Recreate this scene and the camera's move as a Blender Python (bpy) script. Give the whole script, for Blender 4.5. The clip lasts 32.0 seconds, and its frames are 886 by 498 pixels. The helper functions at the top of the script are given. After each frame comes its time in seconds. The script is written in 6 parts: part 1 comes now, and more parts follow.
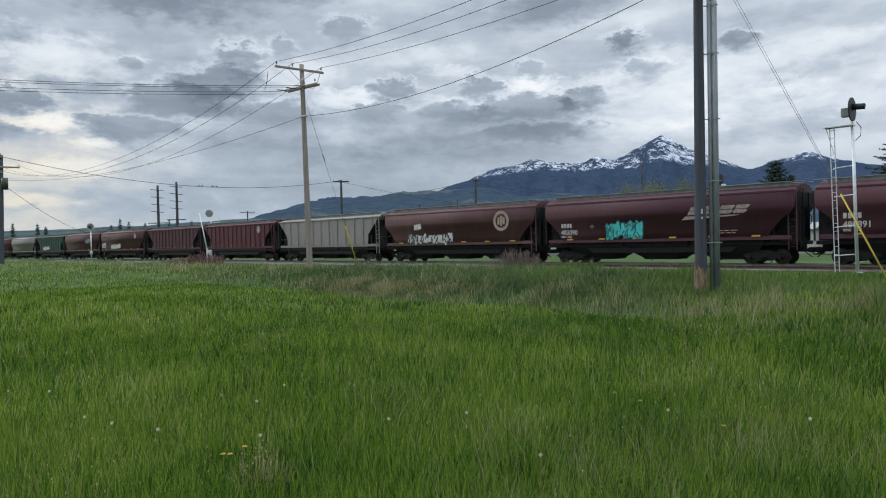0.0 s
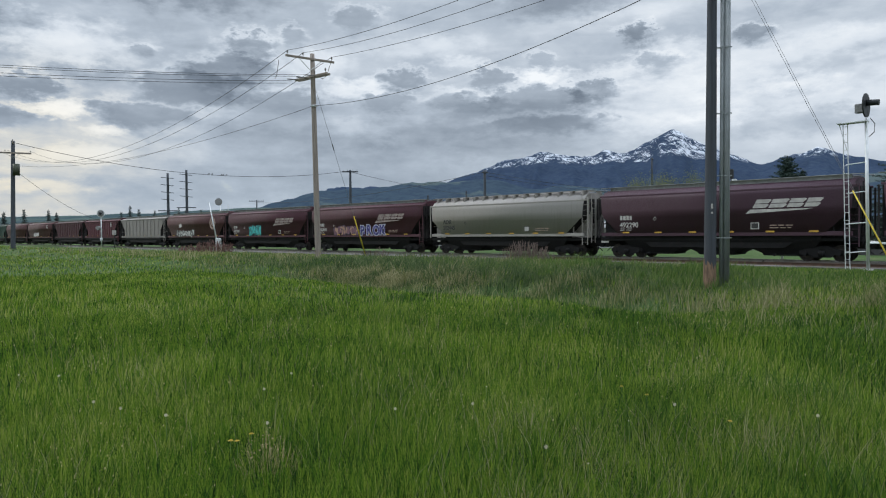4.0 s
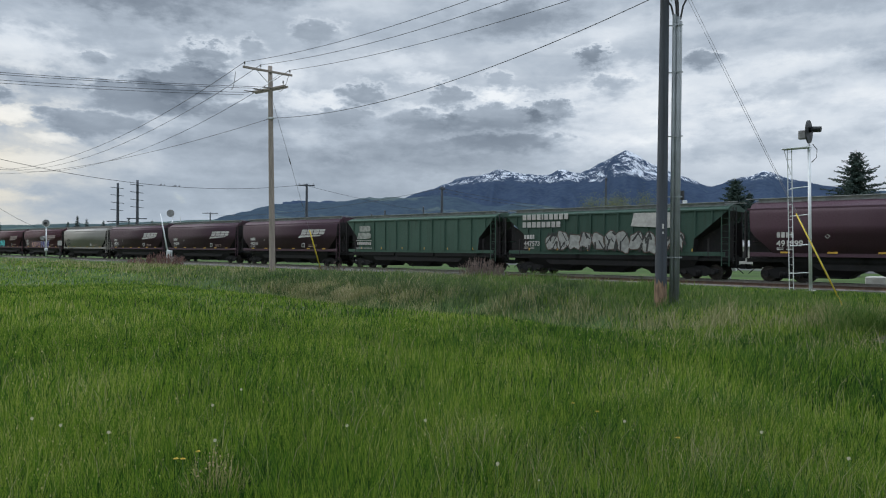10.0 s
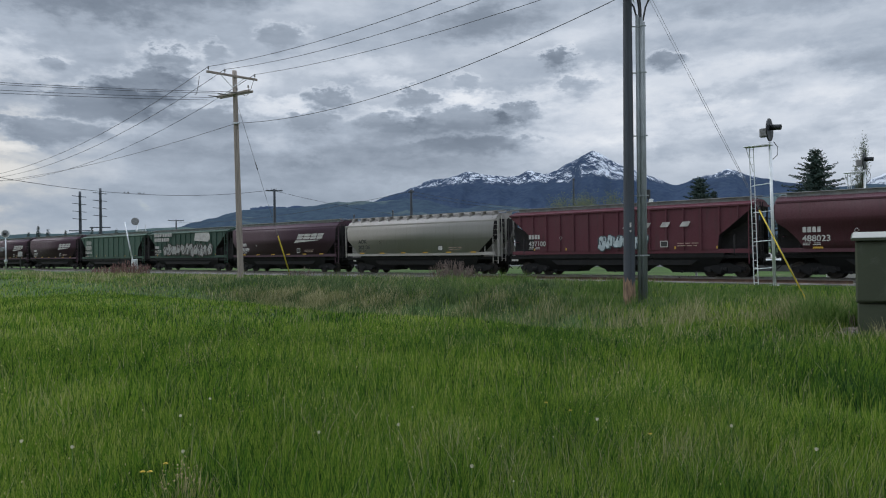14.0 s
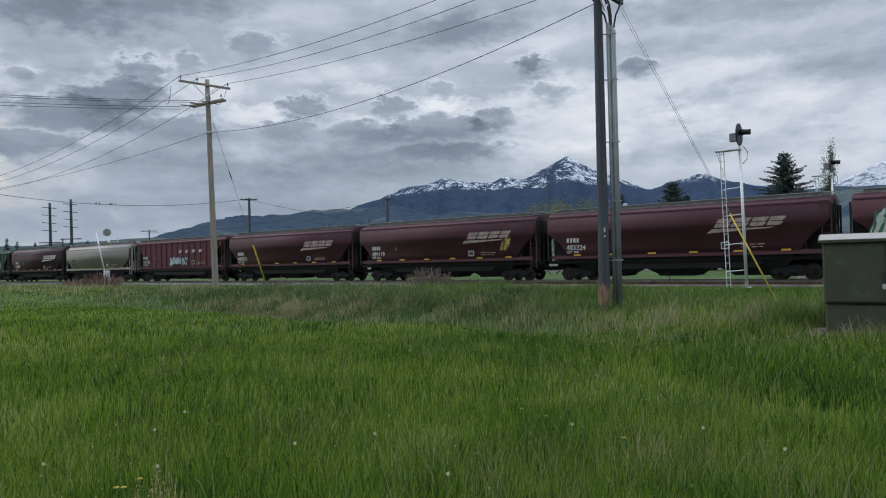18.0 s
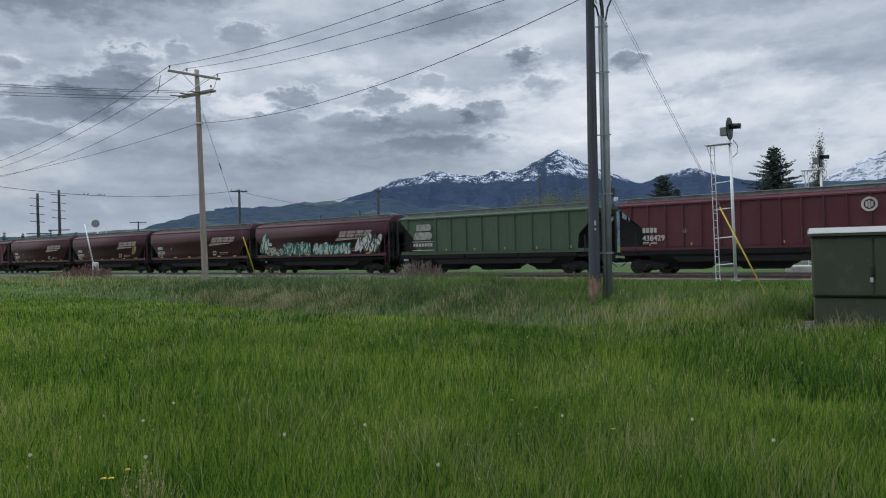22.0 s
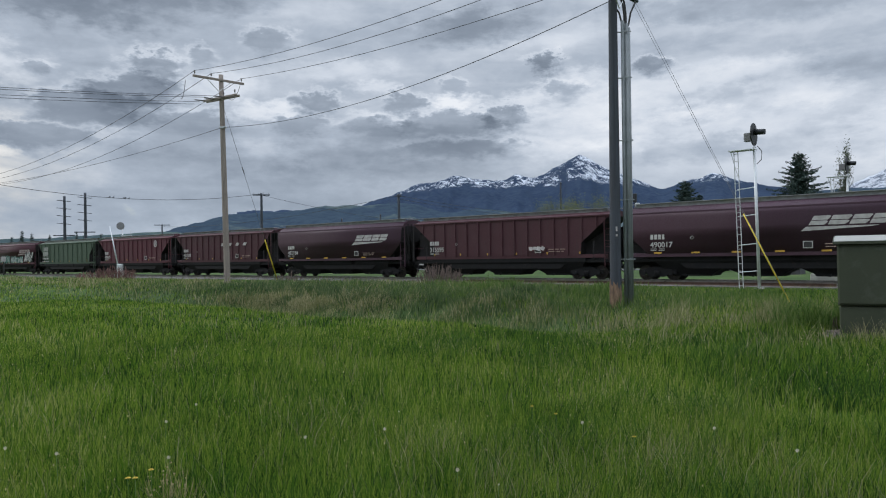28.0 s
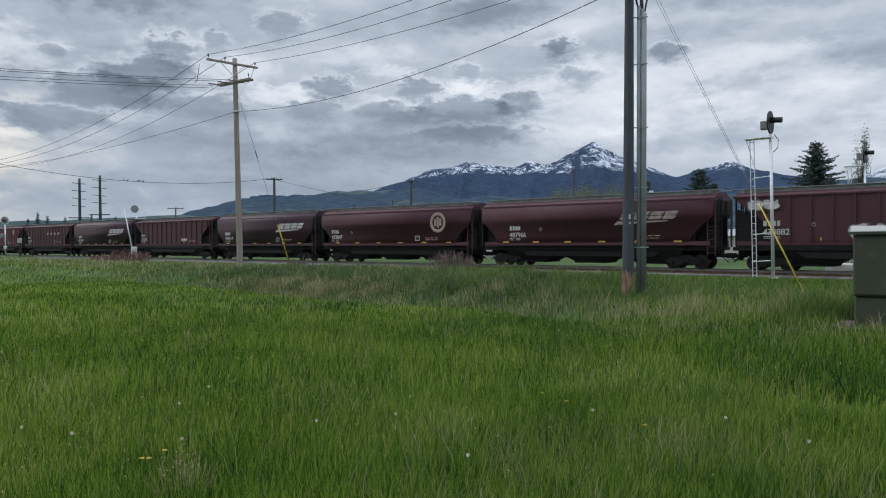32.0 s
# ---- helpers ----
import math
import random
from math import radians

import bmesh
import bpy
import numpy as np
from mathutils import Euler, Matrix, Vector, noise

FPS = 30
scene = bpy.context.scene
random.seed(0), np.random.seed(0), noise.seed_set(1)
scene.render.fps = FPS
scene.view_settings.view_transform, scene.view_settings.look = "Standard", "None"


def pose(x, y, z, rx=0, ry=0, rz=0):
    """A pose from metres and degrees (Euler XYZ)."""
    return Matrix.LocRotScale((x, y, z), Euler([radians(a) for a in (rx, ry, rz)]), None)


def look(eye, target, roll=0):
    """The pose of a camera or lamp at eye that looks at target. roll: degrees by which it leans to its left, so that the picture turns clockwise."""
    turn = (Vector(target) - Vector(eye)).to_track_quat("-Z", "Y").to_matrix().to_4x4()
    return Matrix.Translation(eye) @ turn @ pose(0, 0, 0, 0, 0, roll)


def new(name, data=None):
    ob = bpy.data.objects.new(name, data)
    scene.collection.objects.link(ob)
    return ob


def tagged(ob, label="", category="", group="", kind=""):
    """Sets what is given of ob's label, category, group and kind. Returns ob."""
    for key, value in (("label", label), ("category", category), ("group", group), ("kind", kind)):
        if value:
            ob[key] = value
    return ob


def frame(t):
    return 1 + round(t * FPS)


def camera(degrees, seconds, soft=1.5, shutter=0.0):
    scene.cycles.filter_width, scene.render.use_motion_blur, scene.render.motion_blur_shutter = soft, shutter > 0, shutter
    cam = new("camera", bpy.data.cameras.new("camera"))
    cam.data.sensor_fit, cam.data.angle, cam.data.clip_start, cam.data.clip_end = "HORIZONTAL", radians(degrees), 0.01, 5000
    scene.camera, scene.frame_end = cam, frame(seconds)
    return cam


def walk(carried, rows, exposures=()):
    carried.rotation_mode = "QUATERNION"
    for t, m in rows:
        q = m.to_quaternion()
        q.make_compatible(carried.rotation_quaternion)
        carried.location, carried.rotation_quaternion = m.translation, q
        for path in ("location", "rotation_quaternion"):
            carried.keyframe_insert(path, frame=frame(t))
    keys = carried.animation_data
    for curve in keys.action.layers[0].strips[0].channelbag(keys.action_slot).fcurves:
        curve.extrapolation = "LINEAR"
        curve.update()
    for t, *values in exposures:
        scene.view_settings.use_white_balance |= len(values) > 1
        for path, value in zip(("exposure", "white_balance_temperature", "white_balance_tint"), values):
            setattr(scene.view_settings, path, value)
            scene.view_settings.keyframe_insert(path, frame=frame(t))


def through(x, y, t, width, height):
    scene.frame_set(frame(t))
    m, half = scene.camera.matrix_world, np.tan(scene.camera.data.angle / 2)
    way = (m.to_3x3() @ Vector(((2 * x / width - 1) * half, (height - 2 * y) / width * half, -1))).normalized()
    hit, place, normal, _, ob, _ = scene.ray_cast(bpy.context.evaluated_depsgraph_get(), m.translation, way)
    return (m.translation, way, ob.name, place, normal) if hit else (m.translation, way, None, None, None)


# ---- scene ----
cam = camera(64.35, 32.0, soft=1.1)
EYE = 1.75
PATH = [
    (0, -0.000, -0.000, 1.750, -0.00, -0.70, 1.35),
    (0.5, -0.004, -0.010, 1.760, 0.75, -0.48, 1.47),
    (1, -0.006, -0.013, 1.757, 1.34, -0.58, 1.18),
    (1.5, -0.003, -0.010, 1.751, 1.48, -1.19, 0.96),
    (2, -0.003, -0.018, 1.754, 1.39, -1.53, 0.37),
    (2.5, -0.004, -0.000, 1.752, 1.03, -1.58, -0.06),
    (3, -0.007, 0.011, 1.745, 0.69, -1.91, 0.08),
    (3.5, -0.003, 0.003, 1.748, 0.58, -1.61, 0.42),
    (5.5, -0.004, 0.011, 1.742, 1.33, 0.03, 1.23),
    (6, -0.004, 0.016, 1.753, 1.74, 1.05, 1.55),
    (6.5, 0.002, 0.001, 1.754, 0.99, 0.58, 1.31),
    (7, 0.001, 0.027, 1.746, -0.59, -0.79, 0.76),
    (7.5, 0.004, 0.033, 1.741, -2.06, -1.58, 0.43),
    (8, 0.005, 0.017, 1.741, -2.94, -1.32, -0.05),
    (8.5, -0.000, 0.025, 1.739, -2.99, -0.84, -0.36),
    (9, 0.006, 0.013, 1.744, -2.83, -0.74, -0.28),
    (9.5, 0.003, 0.019, 1.742, -2.68, -0.33, -0.54),
    (10, 0.009, -0.001, 1.749, -2.85, -0.10, -0.31),
    (10.5, 0.002, 0.012, 1.750, -2.93, 0.21, 0.18),
    (11, 0.009, 0.015, 1.754, -3.45, 0.70, 0.30),
    (11.5, 0.014, 0.022, 1.748, -5.08, 0.61, 0.11),
    (12, 0.019, 0.018, 1.751, -5.68, 0.28, 0.40),
    (12.5, 0.015, 0.009, 1.746, -5.45, 0.21, 0.58),
    (13, 0.021, 0.009, 1.753, -5.05, 0.28, 1.04),
    (13.5, 0.015, 0.036, 1.741, -5.26, 0.11, 0.89),
    (15.5, 0.024, 0.012, 1.749, -5.25, 0.17, 0.80),
    (16, 0.025, 0.017, 1.748, -5.67, 0.58, 0.80),
    (16.5, 0.022, 0.029, 1.744, -5.97, 0.51, 0.73),
    (17, 0.029, 0.018, 1.748, -6.52, 0.17, 1.26),
    (17.5, 0.038, -0.006, 1.753, -7.13, 0.07, 1.58),
    (18, 0.036, -0.009, 1.758, -7.14, 0.62, 1.68),
    (18.5, 0.032, -0.005, 1.756, -6.89, 1.13, 1.29),
    (19, 0.031, 0.014, 1.748, -7.39, 0.91, 0.77),
    (19.5, 0.036, 0.013, 1.750, -8.06, 0.72, 0.76),
    (20, 0.040, 0.003, 1.751, -8.40, 0.68, 1.63),
    (20.5, 0.032, 0.013, 1.749, -8.43, 0.78, 2.20),
    (21, 0.042, -0.003, 1.751, -8.42, 0.70, 1.99),
    (21.5, 0.036, 0.015, 1.744, -8.22, 0.47, 1.56),
    (22, 0.038, 0.011, 1.744, -7.89, 0.01, 1.45),
    (22.5, 0.048, -0.017, 1.751, -7.95, -0.09, 1.85),
    (23, 0.047, -0.011, 1.753, -7.93, 0.23, 2.09),
    (23.5, 0.038, -0.013, 1.750, -7.62, 0.33, 2.10),
    (24, 0.028, 0.019, 1.740, -7.36, 0.25, 2.10),
    (24.5, 0.033, 0.012, 1.745, -7.26, 0.19, 1.86),
    (26.5, 0.030, 0.020, 1.742, -7.13, 0.47, 0.80),
    (27, 0.025, 0.013, 1.742, -6.81, 0.47, 0.78),
    (27.5, 0.028, -0.004, 1.752, -6.47, 0.45, 0.81),
    (28, 0.029, -0.004, 1.750, -6.26, 0.42, 1.00),
    (28.5, 0.032, -0.002, 1.752, -6.47, 0.28, 1.25),
    (29, 0.039, -0.015, 1.759, -6.57, 0.42, 1.59),
    (29.5, 0.033, -0.006, 1.752, -6.45, 0.43, 1.92),
    (30, 0.033, 0.013, 1.743, -6.66, 0.01, 2.08),
    (30.5, 0.030, 0.004, 1.746, -6.39, -0.35, 1.59),
    (31, 0.030, -0.002, 1.744, -5.95, -0.56, 1.18),
    (31.5, 0.029, 0.004, 1.743, -5.55, -0.66, 0.83),
    (32, 0.025, 0.004, 1.749, -5.30, -0.70, 0.40),
]
walk(cam, [(t, pose(x, y, z, 90 + pitch, roll, yaw)) for t, x, y, z, yaw, pitch, roll in PATH],
     [(0, 0.10, 6520, 8), (3.5, 0.13, 6560, 8), (6, -0.12, 6440, 8), (7, 0.0, 6480, 8), (8, 0.10, 6560, 8), (9, 0.14, 6520, 8), (10, 0.04, 6520, 8), (12, -0.09, 6440, 10), (24, -0.05, 6440, 10), (32, 0.0, 6480, 10)])

# ---- world and light ----
world = bpy.data.worlds.new("sky")
scene.world = world
world.use_nodes = True
scene.view_settings.exposure = 0.0


class Nodes:
    """Short writing for node trees."""

    def __init__(self, tree):
        self.tree = tree
        tree.nodes.clear()

    def add(self, kind, **inputs):
        n = self.tree.nodes.new(kind)
        for k, v in inputs.items():
            key = int(k[1:]) if k[0] == "i" and k[1:].isdigit() else k
            self.put(n.inputs[key], v)
        return n

    def put(self, socket, v):
        if isinstance(v, bpy.types.NodeSocket):
            self.tree.links.new(v, socket)
        elif isinstance(v, bpy.types.Node):
            self.tree.links.new(v.outputs[0], socket)
        else:
            socket.default_value = v

    def math(self, op, a, b=0.0, c=0.0, clamp=False):
        n = self.add("ShaderNodeMath", i0=a, i1=b, i2=c)
        n.operation, n.use_clamp = op, clamp
        return n.outputs[0]

    def vec(self, op, a, b=(0, 0, 0)):
        n = self.add("ShaderNodeVectorMath", i0=a, i1=b)
        n.operation = op
        return n.outputs["Value"] if op in ("LENGTH", "DOT_PRODUCT", "DISTANCE") else n.outputs[0]

    def noise(self, vector, scale, detail=4.0, rough=0.55, distortion=0.0):
        n = self.add("ShaderNodeTexNoise", Scale=scale, Detail=detail, Roughness=rough, Distortion=distortion)
        if vector is not None:
            self.put(n.inputs["Vector"], vector)
        return n.outputs["Fac"]

    def ramp(self, fac, stops):
        n = self.add("ShaderNodeValToRGB", Fac=fac)
        el = n.color_ramp.elements
        while len(el) < len(stops):
            el.new(0.5)
        for e, (p, c) in zip(el, stops):
            e.position, e.color = p, (*c, 1) if len(c) == 3 else c
        return n.outputs[0]

    def mix(self, fac, a, b, blend="MIX"):
        n = self.add("ShaderNodeMix")
        n.data_type, n.blend_type, n.clamp_factor = "RGBA", blend, True
        for s, v in ((n.inputs[0], fac), (n.inputs[6], a), (n.inputs[7], b)):
            if isinstance(v, tuple) and len(v) == 3:
                v = (*v, 1)
            self.put(s, v)
        return n.outputs[2]

    def smooth(self, v, lo, hi, to_lo=0.0, to_hi=1.0):
        n = self.add("ShaderNodeMapRange", Value=v, i1=lo, i2=hi, i3=to_lo, i4=to_hi)
        n.interpolation_type = "SMOOTHSTEP"
        return n.outputs[0]


SUN_AZ, SUN_EL = -62.0, 32.0
w = Nodes(world.node_tree)
tc = w.add("ShaderNodeTexCoord")
sep = w.add("ShaderNodeSeparateXYZ", Vector=tc.outputs["Generated"])
dx, dy, dz = sep.outputs
up = w.math("MAXIMUM", dz, 0.0)
# azimuth and elevation in degrees, azimuth clockwise from +y
az = w.math("MULTIPLY", w.math("ARCTAN2", dx, dy), 57.2958)
el = w.math("MULTIPLY", w.math("ARCSINE", dz), 57.2958)
sky = w.add("ShaderNodeTexSky")
sky.sky_type, sky.sun_disc = "NISHITA", False
sky.sun_elevation, sky.sun_rotation = radians(SUN_EL), radians(SUN_AZ)
clear = w.mix(1.0, sky.outputs[0], (0.09, 0.09, 0.09), "MULTIPLY")
# cloud deck seen from below
plane = w.add("ShaderNodeCombineXYZ", X=w.math("DIVIDE", dx, w.math("ADD", up, 0.16)), Y=w.math("DIVIDE", dy, w.math("ADD", up, 0.16)), Z=0.0)
big = w.noise(plane, 0.75, 5.0, 0.5, 0.2)
chart = w.add("ShaderNodeCombineXYZ", X=w.math("MULTIPLY", az, 0.24), Y=w.math("MULTIPLY", el, 0.50), Z=3.0).outputs[0]
fine = w.noise(chart, 1.35, 8.0, 0.60, 0.3)
streak = w.noise(w.vec("MULTIPLY", chart, (0.4, 1.1, 1.0)), 0.7, 4.0, 0.5, 0.3)
ragged = [w.math("SUBTRACT", w.noise(w.vec("ADD", chart, o), f, 8.0, 0.62), 0.5) for f, o in ((1.15, (0, 0, 0)), (1.9, (7, 3, 5)), (2.6, (2, 9, 1)), (3.6, (5, 1, 8)))]


def bank(a, e, wa, we):
    """Place inside a cloud bank about (azimuth, elevation): across, up, and from its middle, with a ragged outline."""
    n1, n2 = ragged[:2] if wa > 2.8 else ragged[2:]
    u = w.math("ADD", w.math("DIVIDE", w.math("SUBTRACT", az, a), wa), w.math("MULTIPLY", n1, 2.3))
    v = w.math("ADD", w.math("DIVIDE", w.math("SUBTRACT", el, e), we), w.math("MULTIPLY", n2, 2.9))
    return u, v


def soft_bank(a, e, wa, we):
    u, v = bank(a, e, wa, we)
    return w.smooth(w.math("SQRT", w.math("ADD", w.math("MULTIPLY", u, u), w.math("MULTIPLY", v, v))), 1.45, 0.15)


# azimuth, elevation, half width, half height, depth: heaped dark clouds, soft dark banks, bright banks
HEAPED = (
    (14.7, 14.95, 1.45, 0.75, 0.26), (23.1, 14.15, 1.5, 0.6, 0.22), (16.3, 12.8, 2.1, 0.75, 0.10), (7.3, 13.4, 1.2, 0.6, 0.07),
    (11.3, 10.9, 2.1, 1.0, 0.22), (3.4, 12.0, 1.8, 1.0, 0.17), (6.6, 10.4, 5.2, 1.05, 0.20), (1.0, 10.3, 3.2, 0.9, 0.14), (-3.6, 12.0, 1.9, 0.9, 0.16), (-5.2, 10.4, 2.4, 0.8, 0.10), (9.0, 8.6, 5.0, 0.7, 0.10),
    (-15.6, 14.2, 1.9, 1.2, 0.18), (-17.6, 12.3, 3.2, 1.5, 0.20), (-20.0, 10.9, 4.6, 1.3, 0.19), (-23.8, 8.8, 4.6, 1.0, 0.20), (-31.0, 10.4, 2.6, 0.9, 0.17), (-33.5, 8.4, 3.4, 0.8, 0.14), (-7.5, 16.6, 1.8, 1.0, 0.11), (-23.5, 13.5, 1.0, 0.42, 0.12), (-12.4, 15.2, 1.0, 0.8, 0.10), (-13.5, 10.0, 4.0, 1.1, 0.12),
)
SOFT = (
    (-20.4, 18.0, 7.0, 1.6, 0.17), (9.0, 17.9, 5.2, 1.5, 0.15), (24.5, 18.0, 6.0, 1.1, 0.11), (33.0, 17.2, 6.0, 1.1, 0.09), (-33.0, 14.6, 2.6, 1.7, 0.13), (4.0, 8.4, 9.0, 1.3, 0.12), (-5.0, 6.9, 8.0, 1.5, 0.07), (6.0, 6.4, 8.0, 0.9, 0.08),
    (-10.0, 4.6, 13.0, 3.0, 0.08), (-15.5, 8.0, 6.0, 1.3, 0.09), (-12.0, 19.6, 5.0, 1.2, 0.13), (26.0, 7.6, 5.5, 1.1, 0.09), (-27.0, 11.4, 3.5, 0.8, 0.08), (45.0, 14.0, 5.0, 2.0, 0.08), (38.0, 12.6, 6.0, 0.8, 0.06), (26.0, 15.4, 4.0, 0.6, 0.05),
)
BRIGHT = (
    (-6.6, 11.6, 1.5, 0.7, 0.20), (-8.8, 11.4, 1.5, 0.8, 0.17), (7.4, 12.2, 2.4, 0.6, 0.26), (1.0, 13.4, 2.0, 0.5, 0.12), (17.4, 13.7, 2.6, 0.8, 0.12), (13.6, 12.4, 2.0, 0.6, 0.14), (26.0, 10.4, 2.6, 0.7, 0.13), (33.7, 10.9, 3.2, 1.0, 0.15), (30.5, 12.9, 6.0, 1.2, 0.12),
    (-29.0, 9.0, 2.4, 0.6, 0.26), (-26.3, 7.6, 1.4, 0.4, 0.22), (-29.0, 13.6, 5.0, 1.7, 0.17), (-28.4, 5.8, 3.6, 0.7, 0.18), (-30.0, 3.5, 3.5, 0.6, 0.14), (19.0, 10.2, 5.0, 1.8, 0.15), (22.0, 12.4, 4.0, 1.0, 0.10), (-11.0, 13.0, 3.0, 1.2, 0.14), (16.0, 8.4, 4.0, 0.9, 0.10), (30.0, 9.2, 4.0, 0.8, 0.09), (-2.0, 14.6, 4.5, 0.9, 0.10), (40.0, 7.5, 5.0, 2.4, 0.12), (15.0, 16.6, 3.0, 0.6, 0.06),
)
tone = w.math("ADD", w.math("MULTIPLY", big, 0.24), w.math("ADD", w.math("MULTIPLY", fine, 0.19), w.math("MULTIPLY", streak, 0.30)))
tone = w.math("ADD", tone, 0.188)
tone = w.math("ADD", tone, w.math("MULTIPLY", w.smooth(az, 2.0, 24.0), 0.06))
for a, e, wa, we, k in BRIGHT:
    tone = w.math("ADD", tone, w.math("MULTIPLY", soft_bank(a, e, wa, we), k))
for a, e, wa, we, k in SOFT:
    tone = w.math("SUBTRACT", tone, w.math("MULTIPLY", soft_bank(a, e, wa, we), k))
for a, e, wa, we, k in HEAPED:
    # crisp billowing top with a bright rim, underside fading out
    u, v = bank(a, e, wa, we)
    v = w.math("ADD", w.math("MAXIMUM", v, 0.0), w.math("MULTIPLY", w.math("MINIMUM", v, 0.0), 0.6))
    r = w.math("SQRT", w.math("ADD", w.math("MULTIPLY", u, u), w.math("MULTIPLY", v, v)))
    core = w.smooth(r, 1.15, w.smooth(v, -0.7, 0.4, 0.0, 0.72))
    rim = w.math("MULTIPLY", w.math("MULTIPLY", w.smooth(r, 1.55, 1.05), w.math("SUBTRACT", 1.0, core)), w.smooth(v, -0.1, 0.6))
    deep = w.math("MULTIPLY", core, w.math("MULTIPLY", k, w.math("ADD", w.math("MULTIPLY", fine, 1.1), w.smooth(v, 1.0, -0.4, 0.02, 0.34))))
    tone = w.math("ADD", w.math("SUBTRACT", tone, deep), w.math("MULTIPLY", rim, 0.07))
deck = w.ramp(tone, [(0.16, (0.115, 0.145, 0.19)), (0.28, (0.18, 0.22, 0.28)), (0.40, (0.27, 0.32, 0.395)), (0.54, (0.44, 0.505, 0.60)), (0.66, (0.66, 0.72, 0.81)), (0.82, (0.88, 0.915, 0.97))])
# an overcast sky is brighter towards the zenith
gain = w.smooth(el, 20.0, 60.0, 0.96, 3.5)
deck = w.mix(1.0, deck, w.add("ShaderNodeCombineXYZ", X=gain, Y=gain, Z=gain).outputs[0], "MULTIPLY")
low = w.smooth(el, 9.0, 0.5)
deck = w.mix(w.math("MULTIPLY", low, 0.5), deck, w.mix(w.smooth(az, -8.0, 12.0), (0.38, 0.45, 0.54), (0.50, 0.56, 0.64)))
glow = w.math("MULTIPLY", w.smooth(az, -16.0, -40.0), w.math("MULTIPLY", w.smooth(el, 15.0, 5.0), w.smooth(tone, 0.48, 0.66)))
deck = w.mix(w.math("MULTIPLY", glow, 0.75), deck, (0.95, 0.82, 0.58))
gap = w.math("MULTIPLY", w.smooth(fine, 0.64, 0.76), 0.2)
final = w.mix(gap, deck, clear)
w.add("ShaderNodeOutputWorld", Surface=w.add("ShaderNodeBackground", Color=final, Strength=1.0))

sun = new("sun", bpy.data.lights.new("sun", "SUN"))
sun.data.energy, sun.data.angle, sun.data.color = 1.2, radians(25), (1.0, 0.98, 0.95)
_a, _e = radians(SUN_AZ), radians(SUN_EL)
sun.matrix_world = look((80 * math.sin(_a) * math.cos(_e), 80 * math.cos(_a) * math.cos(_e), 80 * math.sin(_e)), (0, 0, 0))

# ---- plan ----
PHI = radians(45.06)          # azimuth of the normal from the eye to the track
TRACK_D, RAIL_Z = 44.05, -0.12
TRACK = pose(TRACK_D * math.sin(PHI), TRACK_D * math.cos(PHI), RAIL_Z, 0, 0, -45.06)


def on_track(s, n, z=0.0):
    """World place from metres along the track, metres from the camera towards it, and height."""
    return Vector((n * math.sin(PHI) + s * math.cos(PHI), n * math.cos(PHI) - s * math.sin(PHI), z))


def polar(az_deg, dist, z=0.0):
    a = radians(az_deg)
    return Vector((dist * math.sin(a), dist * math.cos(a), z))


def step(v, a, b):
    t = np.clip((v - a) / (b - a), 0, 1)
    return t * t * (3 - 2 * t)


def lip_n(s):
    """Metres from the camera towards the track at which the level field ends in the swale."""
    return 14.1 + 0.3 * np.sin(s * 0.5) + 0.12 * np.sin(s * 1.7) - 1.5 * step(s, -12, -5.5)


def ground_z(x, y):
    """Height of the ground: a level field, a low berm before the track, the track bed, level land behind."""
    x, y = np.asarray(x, float), np.asarray(y, float)
    n = x * math.sin(PHI) + y * math.cos(PHI)
    s = x * math.cos(PHI) - y * math.sin(PHI)
    z = 0.05 * np.sin(x * 0.23 + 1) * np.sin(y * 0.19) + 0.03 * np.sin(x * 0.61 + y * 0.47)
    z = z * step(n, -60, -10) * (1 - step(n, 36, 40))
    # the field's lip, a swale, then the berm with its steep worn face; a hollow round the pole, a straw-grown mound by the cabinet
    lip = lip_n(s)
    run = step(s, -4.5, -9.5) * (1 - 0.9 * step(s, -21, -33))
    amp = 0.06 + 0.22 * step(s, -8.5, -13.5) * (1 - 0.45 * step(s, -24, -35)) + 0.08 * step(s, -60, -120)
    berm = amp * step(n, lip + 2.0, lip + 4.4) * (1 - step(n, 22.5, 33))
    swale = -0.46 * np.exp(-((n - lip - 1.7) / 1.25) ** 2) * run
    hollow = -0.18 * np.exp(-((n - 19.6) / 2.6) ** 2 - ((s + 8.6) / 2.4) ** 2)
    mound = 0.13 * np.exp(-((n - 17.8) / 1.6) ** 2 - ((s + 4.4) / 1.8) ** 2)
    mound = mound + 0.22 * np.exp(-((n - 14.5) / 1.7) ** 2 - ((s + 1.1) / 2.0) ** 2)
    lumps = 0.045 * np.sin(s * 0.9 + 1.3 * np.sin(n * 0.7)) * step(n, 16, 19) * (1 - step(n, 23, 31))
    z = z + berm + swale + hollow + mound + lumps - 0.42 * step(n, 30, 39)
    return z
# ---- materials ----
MATS = {}


